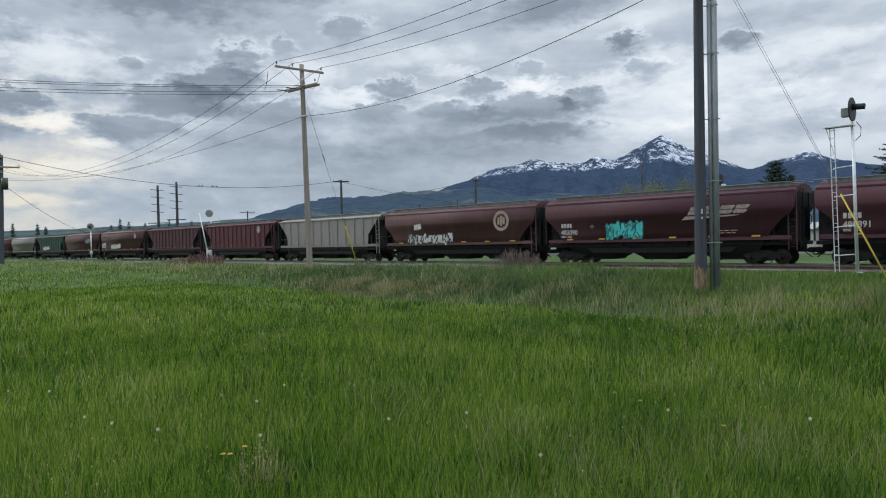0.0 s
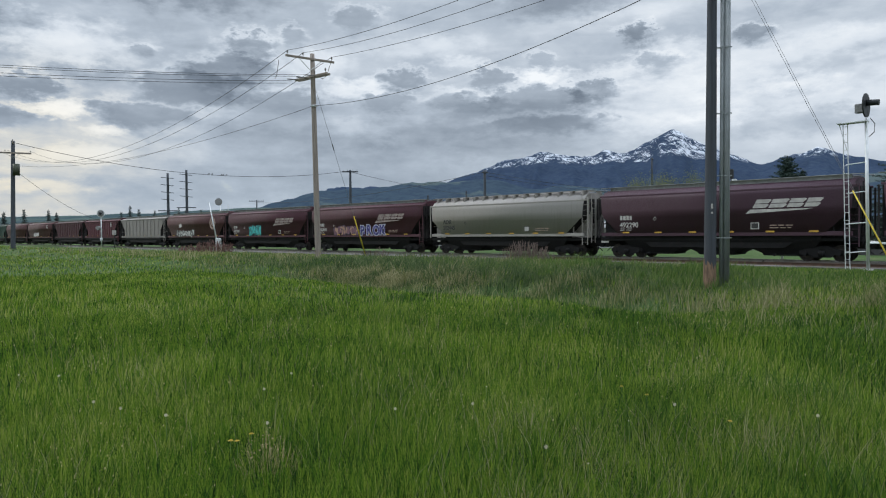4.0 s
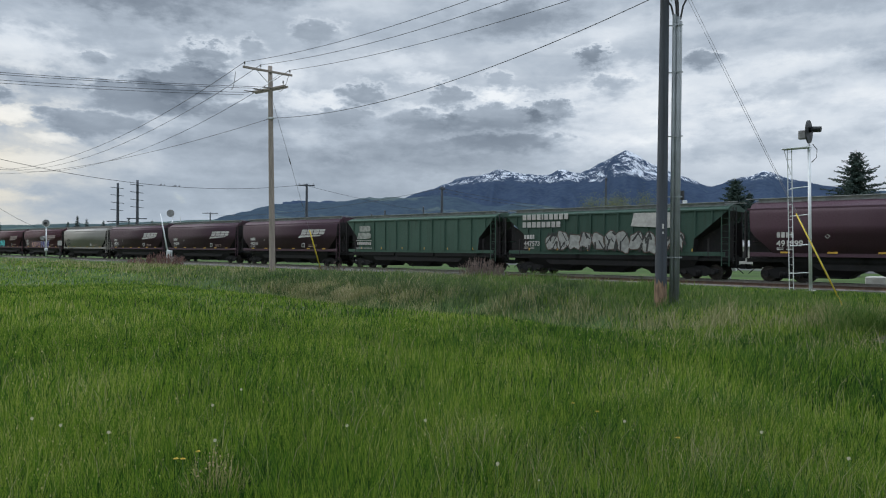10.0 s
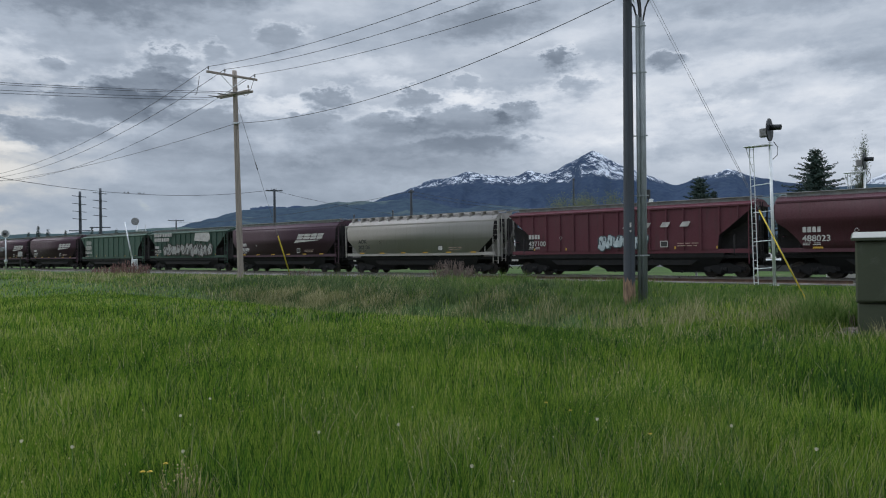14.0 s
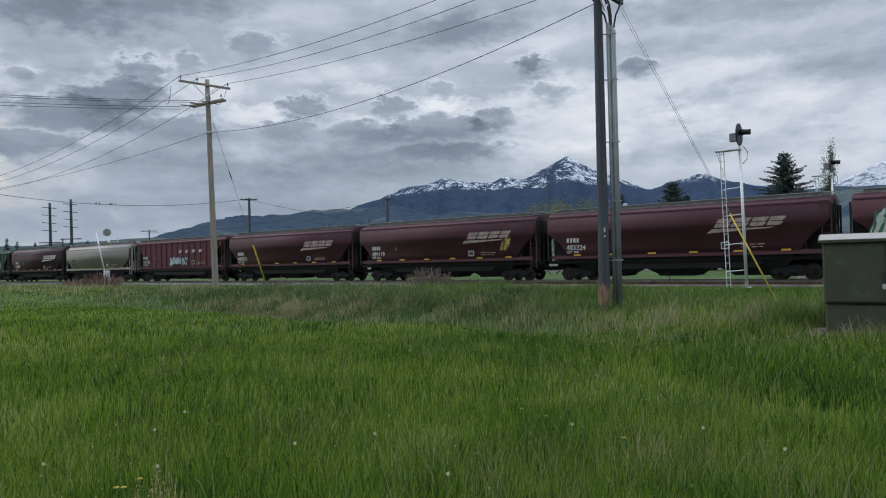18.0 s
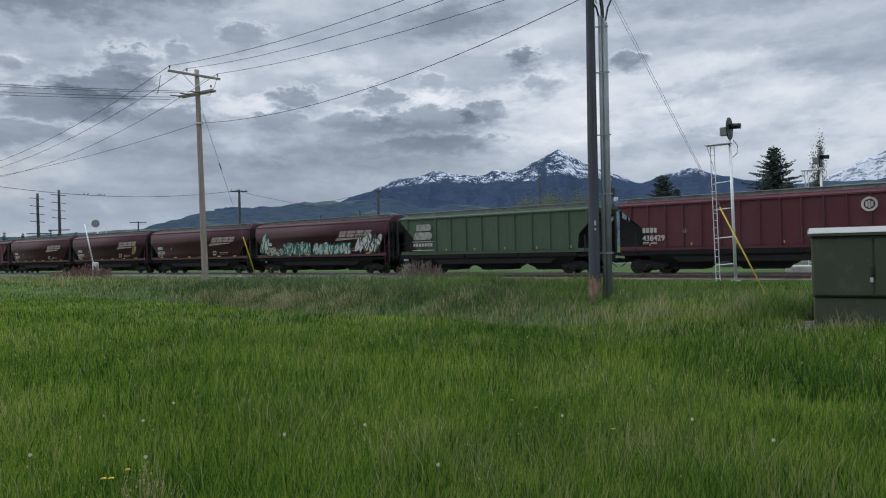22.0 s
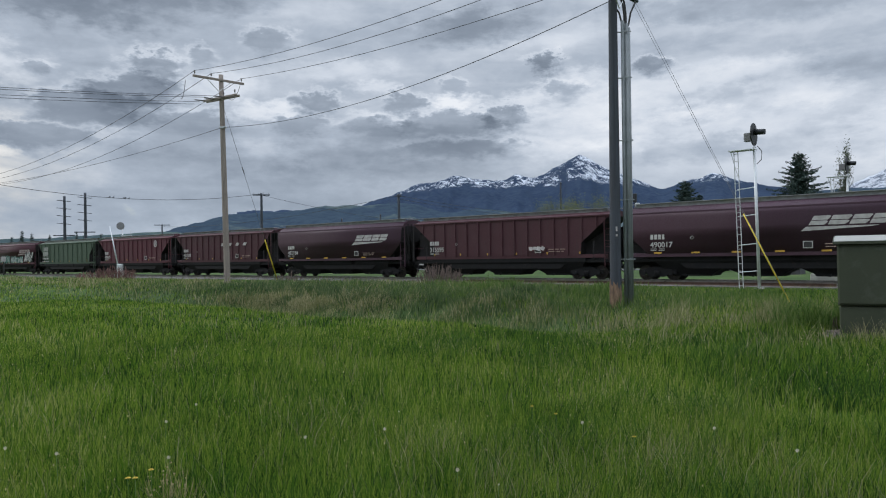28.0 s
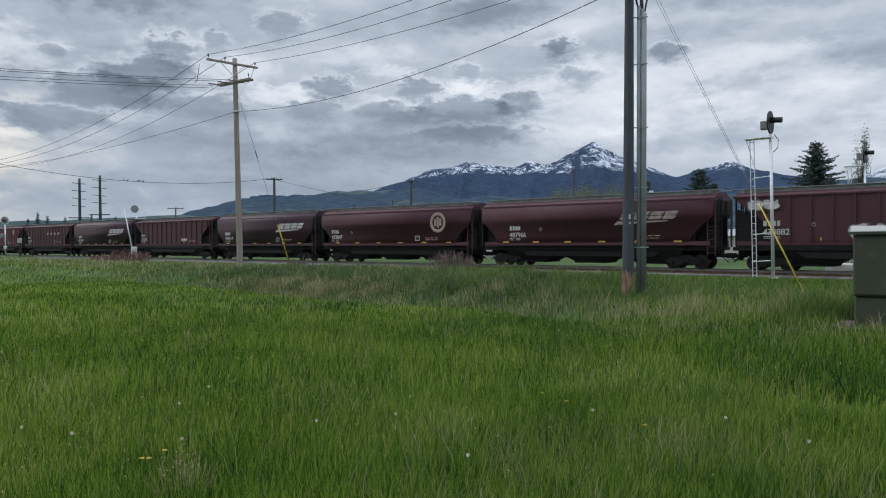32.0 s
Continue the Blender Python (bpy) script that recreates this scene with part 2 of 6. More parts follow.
def material(name, color, rough=0.7, metal=0.0, vary=0.25, scale=3.0, fine=40.0, bump=0.15, stain=None, stain_amount=0.35, spec=0.4, stretch=(1, 1, 1)):
    """A painted, worn or raw surface: grain, blotches and streaks at two scales, and fine relief."""
    if name in MATS:
        return MATS[name]
    m = bpy.data.materials.new(name)
    m.use_nodes = True
    g = Nodes(m.node_tree)
    co = g.add("ShaderNodeTexCoord").outputs["Object"]
    co = g.vec("MULTIPLY", co, stretch)
    a, b = g.noise(co, scale, 5.0, 0.6), g.noise(co, fine, 3.0, 0.6)
    dark, light = tuple(c * (1 - vary) for c in color), tuple(min(1, c * (1 + vary)) for c in color)
    col = g.mix(g.smooth(a, 0.3, 0.7), dark, light)
    col = g.mix(g.math("MULTIPLY", g.smooth(b, 0.35, 0.7), 0.4), col, dark)
    if stain:
        st = g.noise(co, scale * 1.7, 6.0, 0.7, 0.5)
        col = g.mix(g.math("MULTIPLY", g.smooth(st, 0.52, 0.68), stain_amount), col, stain)
    rnd = g.add("ShaderNodeObjectInfo").outputs["Random"]
    hsv = g.add("ShaderNodeHueSaturation", Color=col, Value=g.math("ADD", g.math("MULTIPLY", rnd, 0.12), 0.94))
    bp = g.add("ShaderNodeBump", Strength=bump, Distance=0.02, Height=b)
    bs = g.add("ShaderNodeBsdfPrincipled", Roughness=g.smooth(a, 0.2, 0.8, max(0.05, rough - 0.1), min(1, rough + 0.1)), Metallic=metal, Normal=bp)
    g.put(bs.inputs["Base Color"], hsv.outputs[0])
    bs.inputs["Specular IOR Level"].default_value = spec
    g.add("ShaderNodeOutputMaterial", Surface=bs)
    MATS[name] = m
    return m


def car_paint(name, color, streak=(0.042, 0.026, 0.027), amount=0.45, fade=(0.3, 0.25, 0.23), rough=0.62):
    """Faded car paint with vertical rust and dirt streaks."""
    m = bpy.data.materials.new(name)
    m.use_nodes = True
    g = Nodes(m.node_tree)
    co = g.add("ShaderNodeTexCoord").outputs["Object"]
    rnd = g.add("ShaderNodeObjectInfo").outputs["Random"]
    off = g.add("ShaderNodeCombineXYZ", X=g.math("MULTIPLY", rnd, 90.0), Y=0.0, Z=0.0)
    co = g.vec("ADD", co, off)
    vert = g.noise(g.vec("MULTIPLY", co, (3.2, 1.0, 0.22)), 1.3, 5.0, 0.65)
    blot = g.noise(co, 0.55, 5.0, 0.6)
    fine = g.noise(co, 16.0, 4.0, 0.6)
    col = g.mix(g.math("MULTIPLY", g.smooth(blot, 0.42, 0.72), 0.4), color, fade)
    col = g.mix(g.math("MULTIPLY", g.smooth(vert, 0.48, 0.72), amount), col, streak)
    col = g.mix(g.math("MULTIPLY", g.smooth(fine, 0.45, 0.75), 0.25), col, tuple(c * 0.6 for c in color))
    bp = g.add("ShaderNodeBump", Strength=0.08, Distance=0.02, Height=blot)
    bs = g.add("ShaderNodeBsdfPrincipled", Roughness=g.smooth(fine, 0.3, 0.7, rough - 0.12, rough + 0.12), Normal=bp)
    g.put(bs.inputs["Base Color"], col)
    bs.inputs["Specular IOR Level"].default_value = 0.32
    g.add("ShaderNodeOutputMaterial", Surface=bs)
    return m


def leafy(name, stops, rough=0.6, through=0.35, scale=0.25, wide=0.0, grain=0.62, sway=0.56):
    """Leaves or blades: colour from island to island, drifting over the land."""
    m = bpy.data.materials.new(name)
    m.use_nodes = True
    g = Nodes(m.node_tree)
    isl = g.add("ShaderNodeNewGeometry").outputs["Random Per Island"]
    co = g.add("ShaderNodeTexCoord").outputs["Object"]
    drift = g.noise(co, scale, 4.0, 0.6)
    f = g.math("ADD", g.math("MULTIPLY", isl, grain), g.math("MULTIPLY", g.math("SUBTRACT", drift, 0.16 + (grain - 0.62) * 0.9 + (sway - 0.56) * 0.42), sway))
    if wide:
        broad = g.noise(g.vec("MULTIPLY", co, (1.0, 1.0, 0.0)), scale * 0.33, 3.0, 0.5)
        f = g.math("ADD", f, g.math("MULTIPLY", g.math("SUBTRACT", broad, 0.5), wide))
    col = g.ramp(f, stops)
    d = g.add("ShaderNodeBsdfDiffuse", Color=col, Roughness=0.8)
    t = g.add("ShaderNodeBsdfTranslucent", Color=col)
    gl = g.add("ShaderNodeBsdfGlossy", Color=(0.9, 0.95, 0.9, 1), Roughness=rough)
    s1 = g.add("ShaderNodeMixShader", i0=through, i1=d, i2=t)
    s2 = g.add("ShaderNodeMixShader", i0=0.012, i1=s1, i2=gl)
    g.add("ShaderNodeOutputMaterial", Surface=s2)
    return m


GRASS = leafy("grass_blades", [(0.08, (0.011, 0.041, 0.008)), (0.32, (0.060, 0.145, 0.012)), (0.54, (0.143, 0.241, 0.021)), (0.74, (0.234, 0.306, 0.042)), (0.93, (0.37, 0.37, 0.14)), (1.0, (0.48, 0.44, 0.26))], through=0.40, scale=0.45, wide=0.5, grain=0.80, sway=0.85)
DEEP = leafy("deep_green_blades", [(0.10, (0.011, 0.040, 0.008)), (0.45, (0.040, 0.104, 0.013)), (0.75, (0.086, 0.158, 0.022)), (0.95, (0.15, 0.21, 0.045))], through=0.35, scale=0.5, grain=0.70, sway=0.7)
BERM = leafy("berm_grass_blades", [(0.10, (0.026, 0.056, 0.018)), (0.42, (0.070, 0.118, 0.040)), (0.70, (0.125, 0.172, 0.074)), (0.92, (0.25, 0.255, 0.145))], through=0.35, scale=0.8, grain=0.70, sway=0.8)
RANK = leafy("rank_grass_blades", [(0.12, (0.03, 0.075, 0.012)), (0.45, (0.085, 0.155, 0.028)), (0.75, (0.16, 0.225, 0.06)), (0.95, (0.30, 0.30, 0.15))], through=0.35)
STRAW = leafy("straw", [(0.1, (0.09, 0.13, 0.035)), (0.4, (0.19, 0.20, 0.08)), (0.7, (0.34, 0.31, 0.175)), (1.0, (0.55, 0.50, 0.33))], through=0.35)
SOIL = material("grassy_soil", (0.045, 0.078, 0.022), 0.95, 0, 0.35, 0.15, 6.0, 0.5, (0.13, 0.13, 0.06), 0.5, spec=0.1)
GRAVEL = material("ballast_stone", (0.16, 0.15, 0.145), 0.95, 0, 0.45, 1.0, 18.0, 1.0, spec=0.2)
STEEL = material("rail_steel", (0.25, 0.24, 0.23), 0.35, 0.9, 0.2, 2, 30, 0.1)
RUSTY = material("rusty_steel", (0.10, 0.06, 0.045), 0.8, 0.2, 0.4, 2, 25, 0.4)
TIE = material("tie_wood", (0.08, 0.065, 0.055), 0.9, 0, 0.35, 3, 30, 0.5)
BLACK = material("black_running_gear", (0.010, 0.010, 0.011), 0.8, 0.0, 0.4, 2.5, 20, 0.3, (0.028, 0.022, 0.020), 0.4, spec=0.25)
WOOD = material("weathered_pole_wood", (0.235, 0.20, 0.172), 0.85, 0, 0.2, 2, 25, 0.5, (0.12, 0.10, 0.085), 0.5, stretch=(6, 6, 0.3))
DARKWOOD = material("treated_pole_wood", (0.054, 0.061, 0.073), 0.85, 0, 0.25, 2, 25, 0.5, (0.035, 0.036, 0.038), 0.5, stretch=(6, 6, 0.3))
GALV = material("galvanised_steel", (0.52, 0.54, 0.55), 0.45, 0.6, 0.12, 3, 30, 0.08)
WIRE = material("wire", (0.03, 0.03, 0.032), 0.6, 0.2, 0.1, 2, 10, 0.0)
PORCELAIN = material("grey_insulator", (0.12, 0.11, 0.11), 0.3, 0, 0.1, 5, 20, 0)


# ---- mesh helpers ----
def box_bm(bm, x0, x1, y0, y1, z0, z1, m=None):
    m = m or Matrix.Identity(4)
    vs = [bm.verts.new(m @ Vector(c)) for c in ((x0, y0, z0), (x1, y0, z0), (x1, y1, z0), (x0, y1, z0), (x0, y0, z1), (x1, y0, z1), (x1, y1, z1), (x0, y1, z1))]
    for f in ((3, 2, 1, 0), (4, 5, 6, 7), (0, 1, 5, 4), (1, 2, 6, 5), (2, 3, 7, 6), (3, 0, 4, 7)):
        bm.faces.new([vs[i] for i in f])
    return bm


def box(x0, x1, y0, y1, z0, z1, bevel=0.0):
    bm = box_bm(bmesh.new(), x0, x1, y0, y1, z0, z1)
    if bevel:
        bmesh.ops.bevel(bm, geom=bm.edges[:], offset=bevel, segments=1, affect="EDGES")
    return bm


def tube_bm(bm, a, b, r0, r1=None, sides=8, caps=True):
    a, b = Vector(a), Vector(b)
    r1 = r0 if r1 is None else r1
    q = (b - a).to_track_quat("Z", "Y").to_matrix()
    rings = []
    for p, r in ((a, r0), (b, r1)):
        rings.append([bm.verts.new(p + q @ Vector((r * math.cos(6.28318 * i / sides), r * math.sin(6.28318 * i / sides), 0))) for i in range(sides)])
    for i in range(sides):
        f = bm.faces.new((rings[0][i], rings[0][(i + 1) % sides], rings[1][(i + 1) % sides], rings[1][i]))
        f.smooth = sides > 6
    if caps:
        bm.faces.new(rings[0][::-1]), bm.faces.new(rings[1])
    return bm


def tube(a, b, r0, r1=None, sides=8):
    return tube_bm(bmesh.new(), a, b, r0, r1, sides)


def path_tube(points, r, sides=5):
    bm = bmesh.new()
    rings = []
    pts = [Vector(p) for p in points]
    for i, p in enumerate(pts):
        d = (pts[min(i + 1, len(pts) - 1)] - pts[max(i - 1, 0)]).normalized()
        q = d.to_track_quat("Z", "Y").to_matrix()
        rings.append([bm.verts.new(p + q @ Vector((r * math.cos(6.28318 * k / sides), r * math.sin(6.28318 * k / sides), 0))) for k in range(sides)])
    for a, b in zip(rings, rings[1:]):
        for k in range(sides):
            bm.faces.new((a[k], a[(k + 1) % sides], b[(k + 1) % sides], b[k]))
    return bm


def prism(points, depth, axis="y"):
    """A flat outline (list of (u, v)) given a thickness; axis y: outline in x and z."""
    bm = bmesh.new()
    if axis == "y":
        fr, bk = [bm.verts.new((u, 0, v)) for u, v in points], [bm.verts.new((u, depth, v)) for u, v in points]
    elif axis == "x":
        fr, bk = [bm.verts.new((0, u, v)) for u, v in points], [bm.verts.new((depth, u, v)) for u, v in points]
    else:
        fr, bk = [bm.verts.new((u, v, 0)) for u, v in points], [bm.verts.new((u, v, depth)) for u, v in points]
    n = len(points)
    bm.faces.new(fr), bm.faces.new(bk[::-1])
    for i in range(n):
        bm.faces.new((fr[i], bk[i], bk[(i + 1) % n], fr[(i + 1) % n]))
    bmesh.ops.recalc_face_normals(bm, faces=bm.faces[:])
    return bm


def to_mesh(name, bm, mat, recalc=True):
    if recalc:
        bmesh.ops.recalc_face_normals(bm, faces=bm.faces[:])
    me = bpy.data.meshes.new(name)
    bm.to_mesh(me)
    bm.free()
    me.materials.append(mat)
    return me


def part(name, bm, mat, parent, label="", at=None):
    ob = new(name, bm if isinstance(bm, bpy.types.Mesh) else to_mesh(name, bm, mat))
    ob.parent = parent
    if at is not None:
        ob.matrix_basis = at
    if label:
        ob["label"] = label
    return ob


def thing(name, label, category, at=None, group="", kind=""):
    ob = new(name)
    ob.empty_display_size = 0.2
    if at is not None:
        ob.matrix_basis = at
    return tagged(ob, label, category, group, kind)


def mesh_from(name, verts, faces, mat, smooth=False):
    me = bpy.data.meshes.new(name)
    verts, faces = np.asarray(verts, np.float32), np.asarray(faces, np.int32)
    nv, (nf, k) = len(verts), faces.shape
    me.vertices.add(nv)
    me.vertices.foreach_set("co", verts.ravel())
    me.loops.add(nf * k)
    me.loops.foreach_set("vertex_index", faces.ravel())
    me.polygons.add(nf)
    me.polygons.foreach_set("loop_start", np.arange(0, nf * k, k, dtype=np.int32))
    me.polygons.foreach_set("use_smooth", np.full(nf, smooth))
    me.update(calc_edges=True)
    me.materials.append(mat)
    return me


# ---- ground, track ----
def spaced(lo, hi, near, n_near, n_far):
    inner = np.linspace(-near, near, n_near)
    out_hi = near + (hi - near) * np.linspace(0, 1, n_far + 1)[1:] ** 3
    out_lo = -near + (lo + near) * np.linspace(0, 1, n_far + 1)[1:] ** 3
    return np.concatenate([out_lo[::-1], inner, out_hi])


def build_ground():
    us, vs = spaced(-4700, 4700, 70, 211, 26), spaced(-4700, 4700, 70, 211, 26)
    X, Y = np.meshgrid(us, vs)
    Z = ground_z(X, Y)
    nx, ny = len(us), len(vs)
    i = (np.arange(ny - 1)[:, None] * nx + np.arange(nx - 1)).ravel()
    me = mesh_from("ground", np.stack([X.ravel(), Y.ravel(), Z.ravel()], 1), np.stack([i, i + 1, i + nx + 1, i + nx], 1), SOIL, True)
    tagged(new("ground", me), "broad green grassy field with worn soil", "ground", kind="structure")


build_ground()
# ---- the track ----
S0, S1 = -420.0, 160.0


def build_track():
    out = [(-2.9, -0.62), (-2.1, -0.3), (-1.5, -0.19), (1.5, -0.19), (2.1, -0.3), (2.9, -0.62)]
    bm = bmesh.new()
    xs = np.linspace(S0, S1, 146)
    rows = [[bm.verts.new((x, y + 0.12 * noise.noise((x * 0.4, y, 0)), z + 0.04 * noise.noise((x * 0.7, y * 2, 3)))) for y, z in out] for x in xs]
    for a, b in zip(rows, rows[1:]):
        for k in range(len(out) - 1):
            bm.faces.new((a[k], b[k], b[k + 1], a[k + 1]))
    tagged(part("ballast", bm, GRAVEL, None), "grey crushed stone ballast under the rails", "ballast", kind="structure").matrix_basis = TRACK
    prof = [(-0.075, -0.17), (0.075, -0.17), (0.07, -0.155), (0.012, -0.14), (0.012, -0.04), (0.037, -0.03), (0.037, 0.0), (-0.037, 0.0), (-0.037, -0.03), (-0.012, -0.04), (-0.012, -0.14), (-0.07, -0.155)]
    rail = prism(prof, S1 - S0, "x")
    me = to_mesh("rail", rail, STEEL)
    for y in (-0.7525, 0.7525):
        tagged(part("rail", me, STEEL, None), "worn steel rail with a shiny head on ties", "rail", "rails of the track", kind="structure").matrix_basis = TRACK @ Matrix.Translation((S0, y, 0))
    ties = thing("tie_row", "row of dark creosoted wooden ties in ballast", "railway ties", TRACK, kind="structure")
    me = to_mesh("tie", box(-0.11, 0.11, -1.3, 1.3, -0.35, -0.172, 0.01), TIE)
    for i in range(250):
        part("tie", me, TIE, ties, at=pose(-100 + i * 0.53, random.uniform(-0.04, 0.04), 0, 0, 0, random.uniform(-1.5, 1.5)))
    bm = bmesh.new()
    for s in np.arange(S0, -100.2, 0.53):
        box_bm(bm, s - 0.11, s + 0.11, -1.3, 1.3, -0.35, -0.172)
    for s in np.arange(-100 + 250 * 0.53, S1, 0.53):
        box_bm(bm, s - 0.11, s + 0.11, -1.3, 1.3, -0.35, -0.172)
    part("ties", bm, TIE, ties)["kind"] = "stuff"


build_track()

# ---- the train ----
PAINT = {
    "oxide": car_paint("oxide_red_paint", (0.068, 0.0230, 0.0325), fade=(0.080, 0.040, 0.051)),
    "brown": car_paint("brown_paint", (0.053, 0.0250, 0.038), amount=0.3, fade=(0.064, 0.038, 0.051)),
    "faded": car_paint("faded_brown_paint", (0.095, 0.042, 0.045), amount=0.35, fade=(0.15, 0.092, 0.095)),
    "red": car_paint("red_paint", (0.080, 0.0185, 0.0275), fade=(0.088, 0.036, 0.045)),
    "darkred": car_paint("dark_red_paint", (0.058, 0.0190, 0.0250), fade=(0.072, 0.035, 0.041)),
    "green": car_paint("green_paint", (0.048, 0.078, 0.050), fade=(0.072, 0.100, 0.072), streak=(0.035, 0.045, 0.025)),
    "seagreen": car_paint("sea_green_paint", (0.034, 0.074, 0.054), fade=(0.056, 0.094, 0.074), streak=(0.025, 0.038, 0.028)),
    "darkgreen": car_paint("dark_green_paint", (0.024, 0.056, 0.042), fade=(0.044, 0.070, 0.055), streak=(0.02, 0.03, 0.02)),
    "grey": car_paint("grey_paint", (0.225, 0.208, 0.195), fade=(0.28, 0.265, 0.24), streak=(0.12, 0.09, 0.06)),
    "cream": car_paint("cream_paint", (0.275, 0.258, 0.240), fade=(0.30, 0.283, 0.264), streak=(0.18, 0.165, 0.145), amount=0.3),
}
WHITE = material("white_lettering", (0.38, 0.365, 0.35), 0.7, 0, 0.2, 3, 30, 0.05)
FADEDWHITE = material("faded_pale_paint", (0.25, 0.20, 0.185), 0.8, 0, 0.3, 3, 25, 0.05, (0.10, 0.05, 0.05), 0.45)
WORNWHITE = material("worn_white_paint", (0.24, 0.25, 0.225), 0.75, 0, 0.35, 3, 25, 0.05, (0.07, 0.09, 0.06), 0.5)
INK = material("black_lettering", (0.03, 0.03, 0.03), 0.7, 0, 0.2, 3, 30, 0.05)
YELLOW = material("yellow_reflector", (0.46, 0.27, 0.04), 0.5, 0, 0.2, 5, 30, 0.05)
TAN = material("dull_stencil", (0.30, 0.22, 0.18), 0.8, 0, 0.2, 5, 30, 0.05)
ROOF = material("dusty_roof_steel", (0.30, 0.31, 0.31), 0.6, 0.3, 0.25, 2, 20, 0.1, (0.12, 0.09, 0.08), 0.4)
# near-black for car ends: soot, with the shade between cars painted in
SHADED_SOOT = material("shaded_sooty_end", (0.016, 0.014, 0.015), 0.85, 0, 0.4, 2, 20, 0.2, (0.06, 0.04, 0.035), 0.35)
WHEEL = material("wheel_steel", (0.05, 0.045, 0.042), 0.55, 0.6, 0.3, 4, 20, 0.2, (0.09, 0.06, 0.045), 0.4)

# how far a side is drawn in at its ends, by height above the rail
SHAPES = {
    "s": dict(inset=[(1.68, 1.5), (2.1, 1.25), (2.5, 0.9), (2.85, 0.52), (3.12, 0.14), (3.35, 0.03), (4.2, 0.0)], wide=[(1.68, 1.61), (3.3, 1.61), (3.79, 1.59), (4.2, 1.5), (4.29, 1.45), (4.45, 1.2), (4.61, 0.75), (4.68, 0.3)], top=4.68),
    "n": dict(inset=[(1.68, 1.55), (2.25, 0.95), (2.6, 0.55), (2.95, 0.3), (3.96, 0.22)], wide=[(1.68, 1.615), (3.2, 1.62), (3.77, 1.6), (4.12, 1.55), (4.21, 1.46), (4.46, 1.2), (4.63, 0.75), (4.70, 0.3)], top=4.70),
    "r": dict(inset=[(1.68, 2.2), (2.5, 2.12), (3.9, 0.42), (4.2, 0.1)], wide=[(1.68, 1.46), (4.27, 1.46), (4.29, 1.44), (4.5, 0.9), (4.6, 0.4)], top=4.60),
    "g": dict(inset=[(1.68, 1.75), (2.65, 1.65), (3.95, 0.35), (4.26, 0.1)], wide=[(1.68, 1.46), (4.26, 1.46), (4.28, 1.44), (4.5, 0.9), (4.6, 0.4)], top=4.60),
    "a": dict(inset=[(1.68, 1.75), (2.71, 0.55), (2.85, 0.36), (4.17, 0.24)], wide=[(1.68, 1.61), (3.3, 1.61), (3.7, 1.598), (4.03, 1.53), (4.08, 1.48), (4.36, 1.25), (4.56, 0.8), (4.64, 0.3)], top=4.64),
}
MESHES = {}


def cached(key, mat, make):
    k = (key, mat.name)
    if k not in MESHES:
        MESHES[k] = to_mesh(key if isinstance(key, str) else key[0], make(), mat)
    return MESHES[k]


def body_bm(kind, hb):
    sh = SHAPES[kind]
    zi, vi = zip(*sh["inset"])
    zw, vw = zip(*sh["wide"])
    zs = sorted(set(zi) | set(zw))
    bm = bmesh.new()
    rings = []
    for z in zs:
        h, wd = hb - float(np.interp(z, zi, vi)), float(np.interp(z, zw, vw))
        rings.append([bm.verts.new(c) for c in ((-h, -wd, z), (h, -wd, z), (h, wd, z), (-h, wd, z))])
    for a, b in zip(rings, rings[1:]):
        for i in range(4):
            f = bm.faces.new((a[i], a[(i + 1) % 4], b[(i + 1) % 4], b[i]))
            f.smooth = kind in "sna" and i in (0, 2)
            # end faces below the eave get the black of soot and painted shade
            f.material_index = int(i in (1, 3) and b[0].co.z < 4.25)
    bm.faces.new(rings[0][::-1]), bm.faces.new(rings[-1])
    return bm


def bay_bm():
    bm = bmesh.new()
    rings = []
    for z, hx, hy in ((1.6, 2.3, 1.44), (1.2, 2.2, 1.40), (0.70, 1.75, 1.1), (0.42, 1.2, 0.9), (0.28, 1.12, 0.85)):
        rings.append([bm.verts.new(c) for c in ((-hx, -hy, z), (hx, -hy, z), (hx, hy, z), (-hx, hy, z))])
    for a, b in zip(rings, rings[1:]):
        for i in range(4):
            bm.faces.new((a[i], a[(i + 1) % 4], b[(i + 1) % 4], b[i]))
    bm.faces.new(rings[0]), bm.faces.new(rings[-1])
    return bm


def underframe_bm(hb):
    bm = box(-hb, hb, -0.3, 0.3, 0.8, 1.5)
    rings = []
    for z, hx in ((1.62, hb - 2.2), (1.15, hb - 3.3), (0.74, hb - 3.9)):
        rings.append([bm.verts.new(c) for c in ((-hx, -1.32, z), (hx, -1.32, z), (hx, 1.32, z), (-hx, 1.32, z))])
    for a, b in zip(rings, rings[1:]):
        for i in range(4):
            bm.faces.new((a[i], a[(i + 1) % 4], b[(i + 1) % 4], b[i]))
    bm.faces.new(rings[0]), bm.faces.new(rings[-1])
    return bm


def gate_bm():
    bm = box(-0.75, 0.75, -0.9, 0.9, 0.28, 0.36, 0.015)
    tube_bm(bm, (-0.4, -1.15, 0.34), (-0.4, 1.15, 0.34), 0.03, sides=6)
    box_bm(bm, -0.46, -0.34, -1.18, -1.12, 0.26, 0.42)
    return bm


def ladder_bm(w_, z0, z1, n):
    bm = bmesh.new()
    for x in (-w_ / 2, w_ / 2):
        box_bm(bm, x - 0.025, x + 0.025, -0.03, 0.02, z0, z1)
    for i in range(n):
        z = z0 + (z1 - z0) * (i + 0.5) / n
        tube_bm(bm, (-w_ / 2, 0, z), (w_ / 2, 0, z), 0.014, sides=5)
    return bm


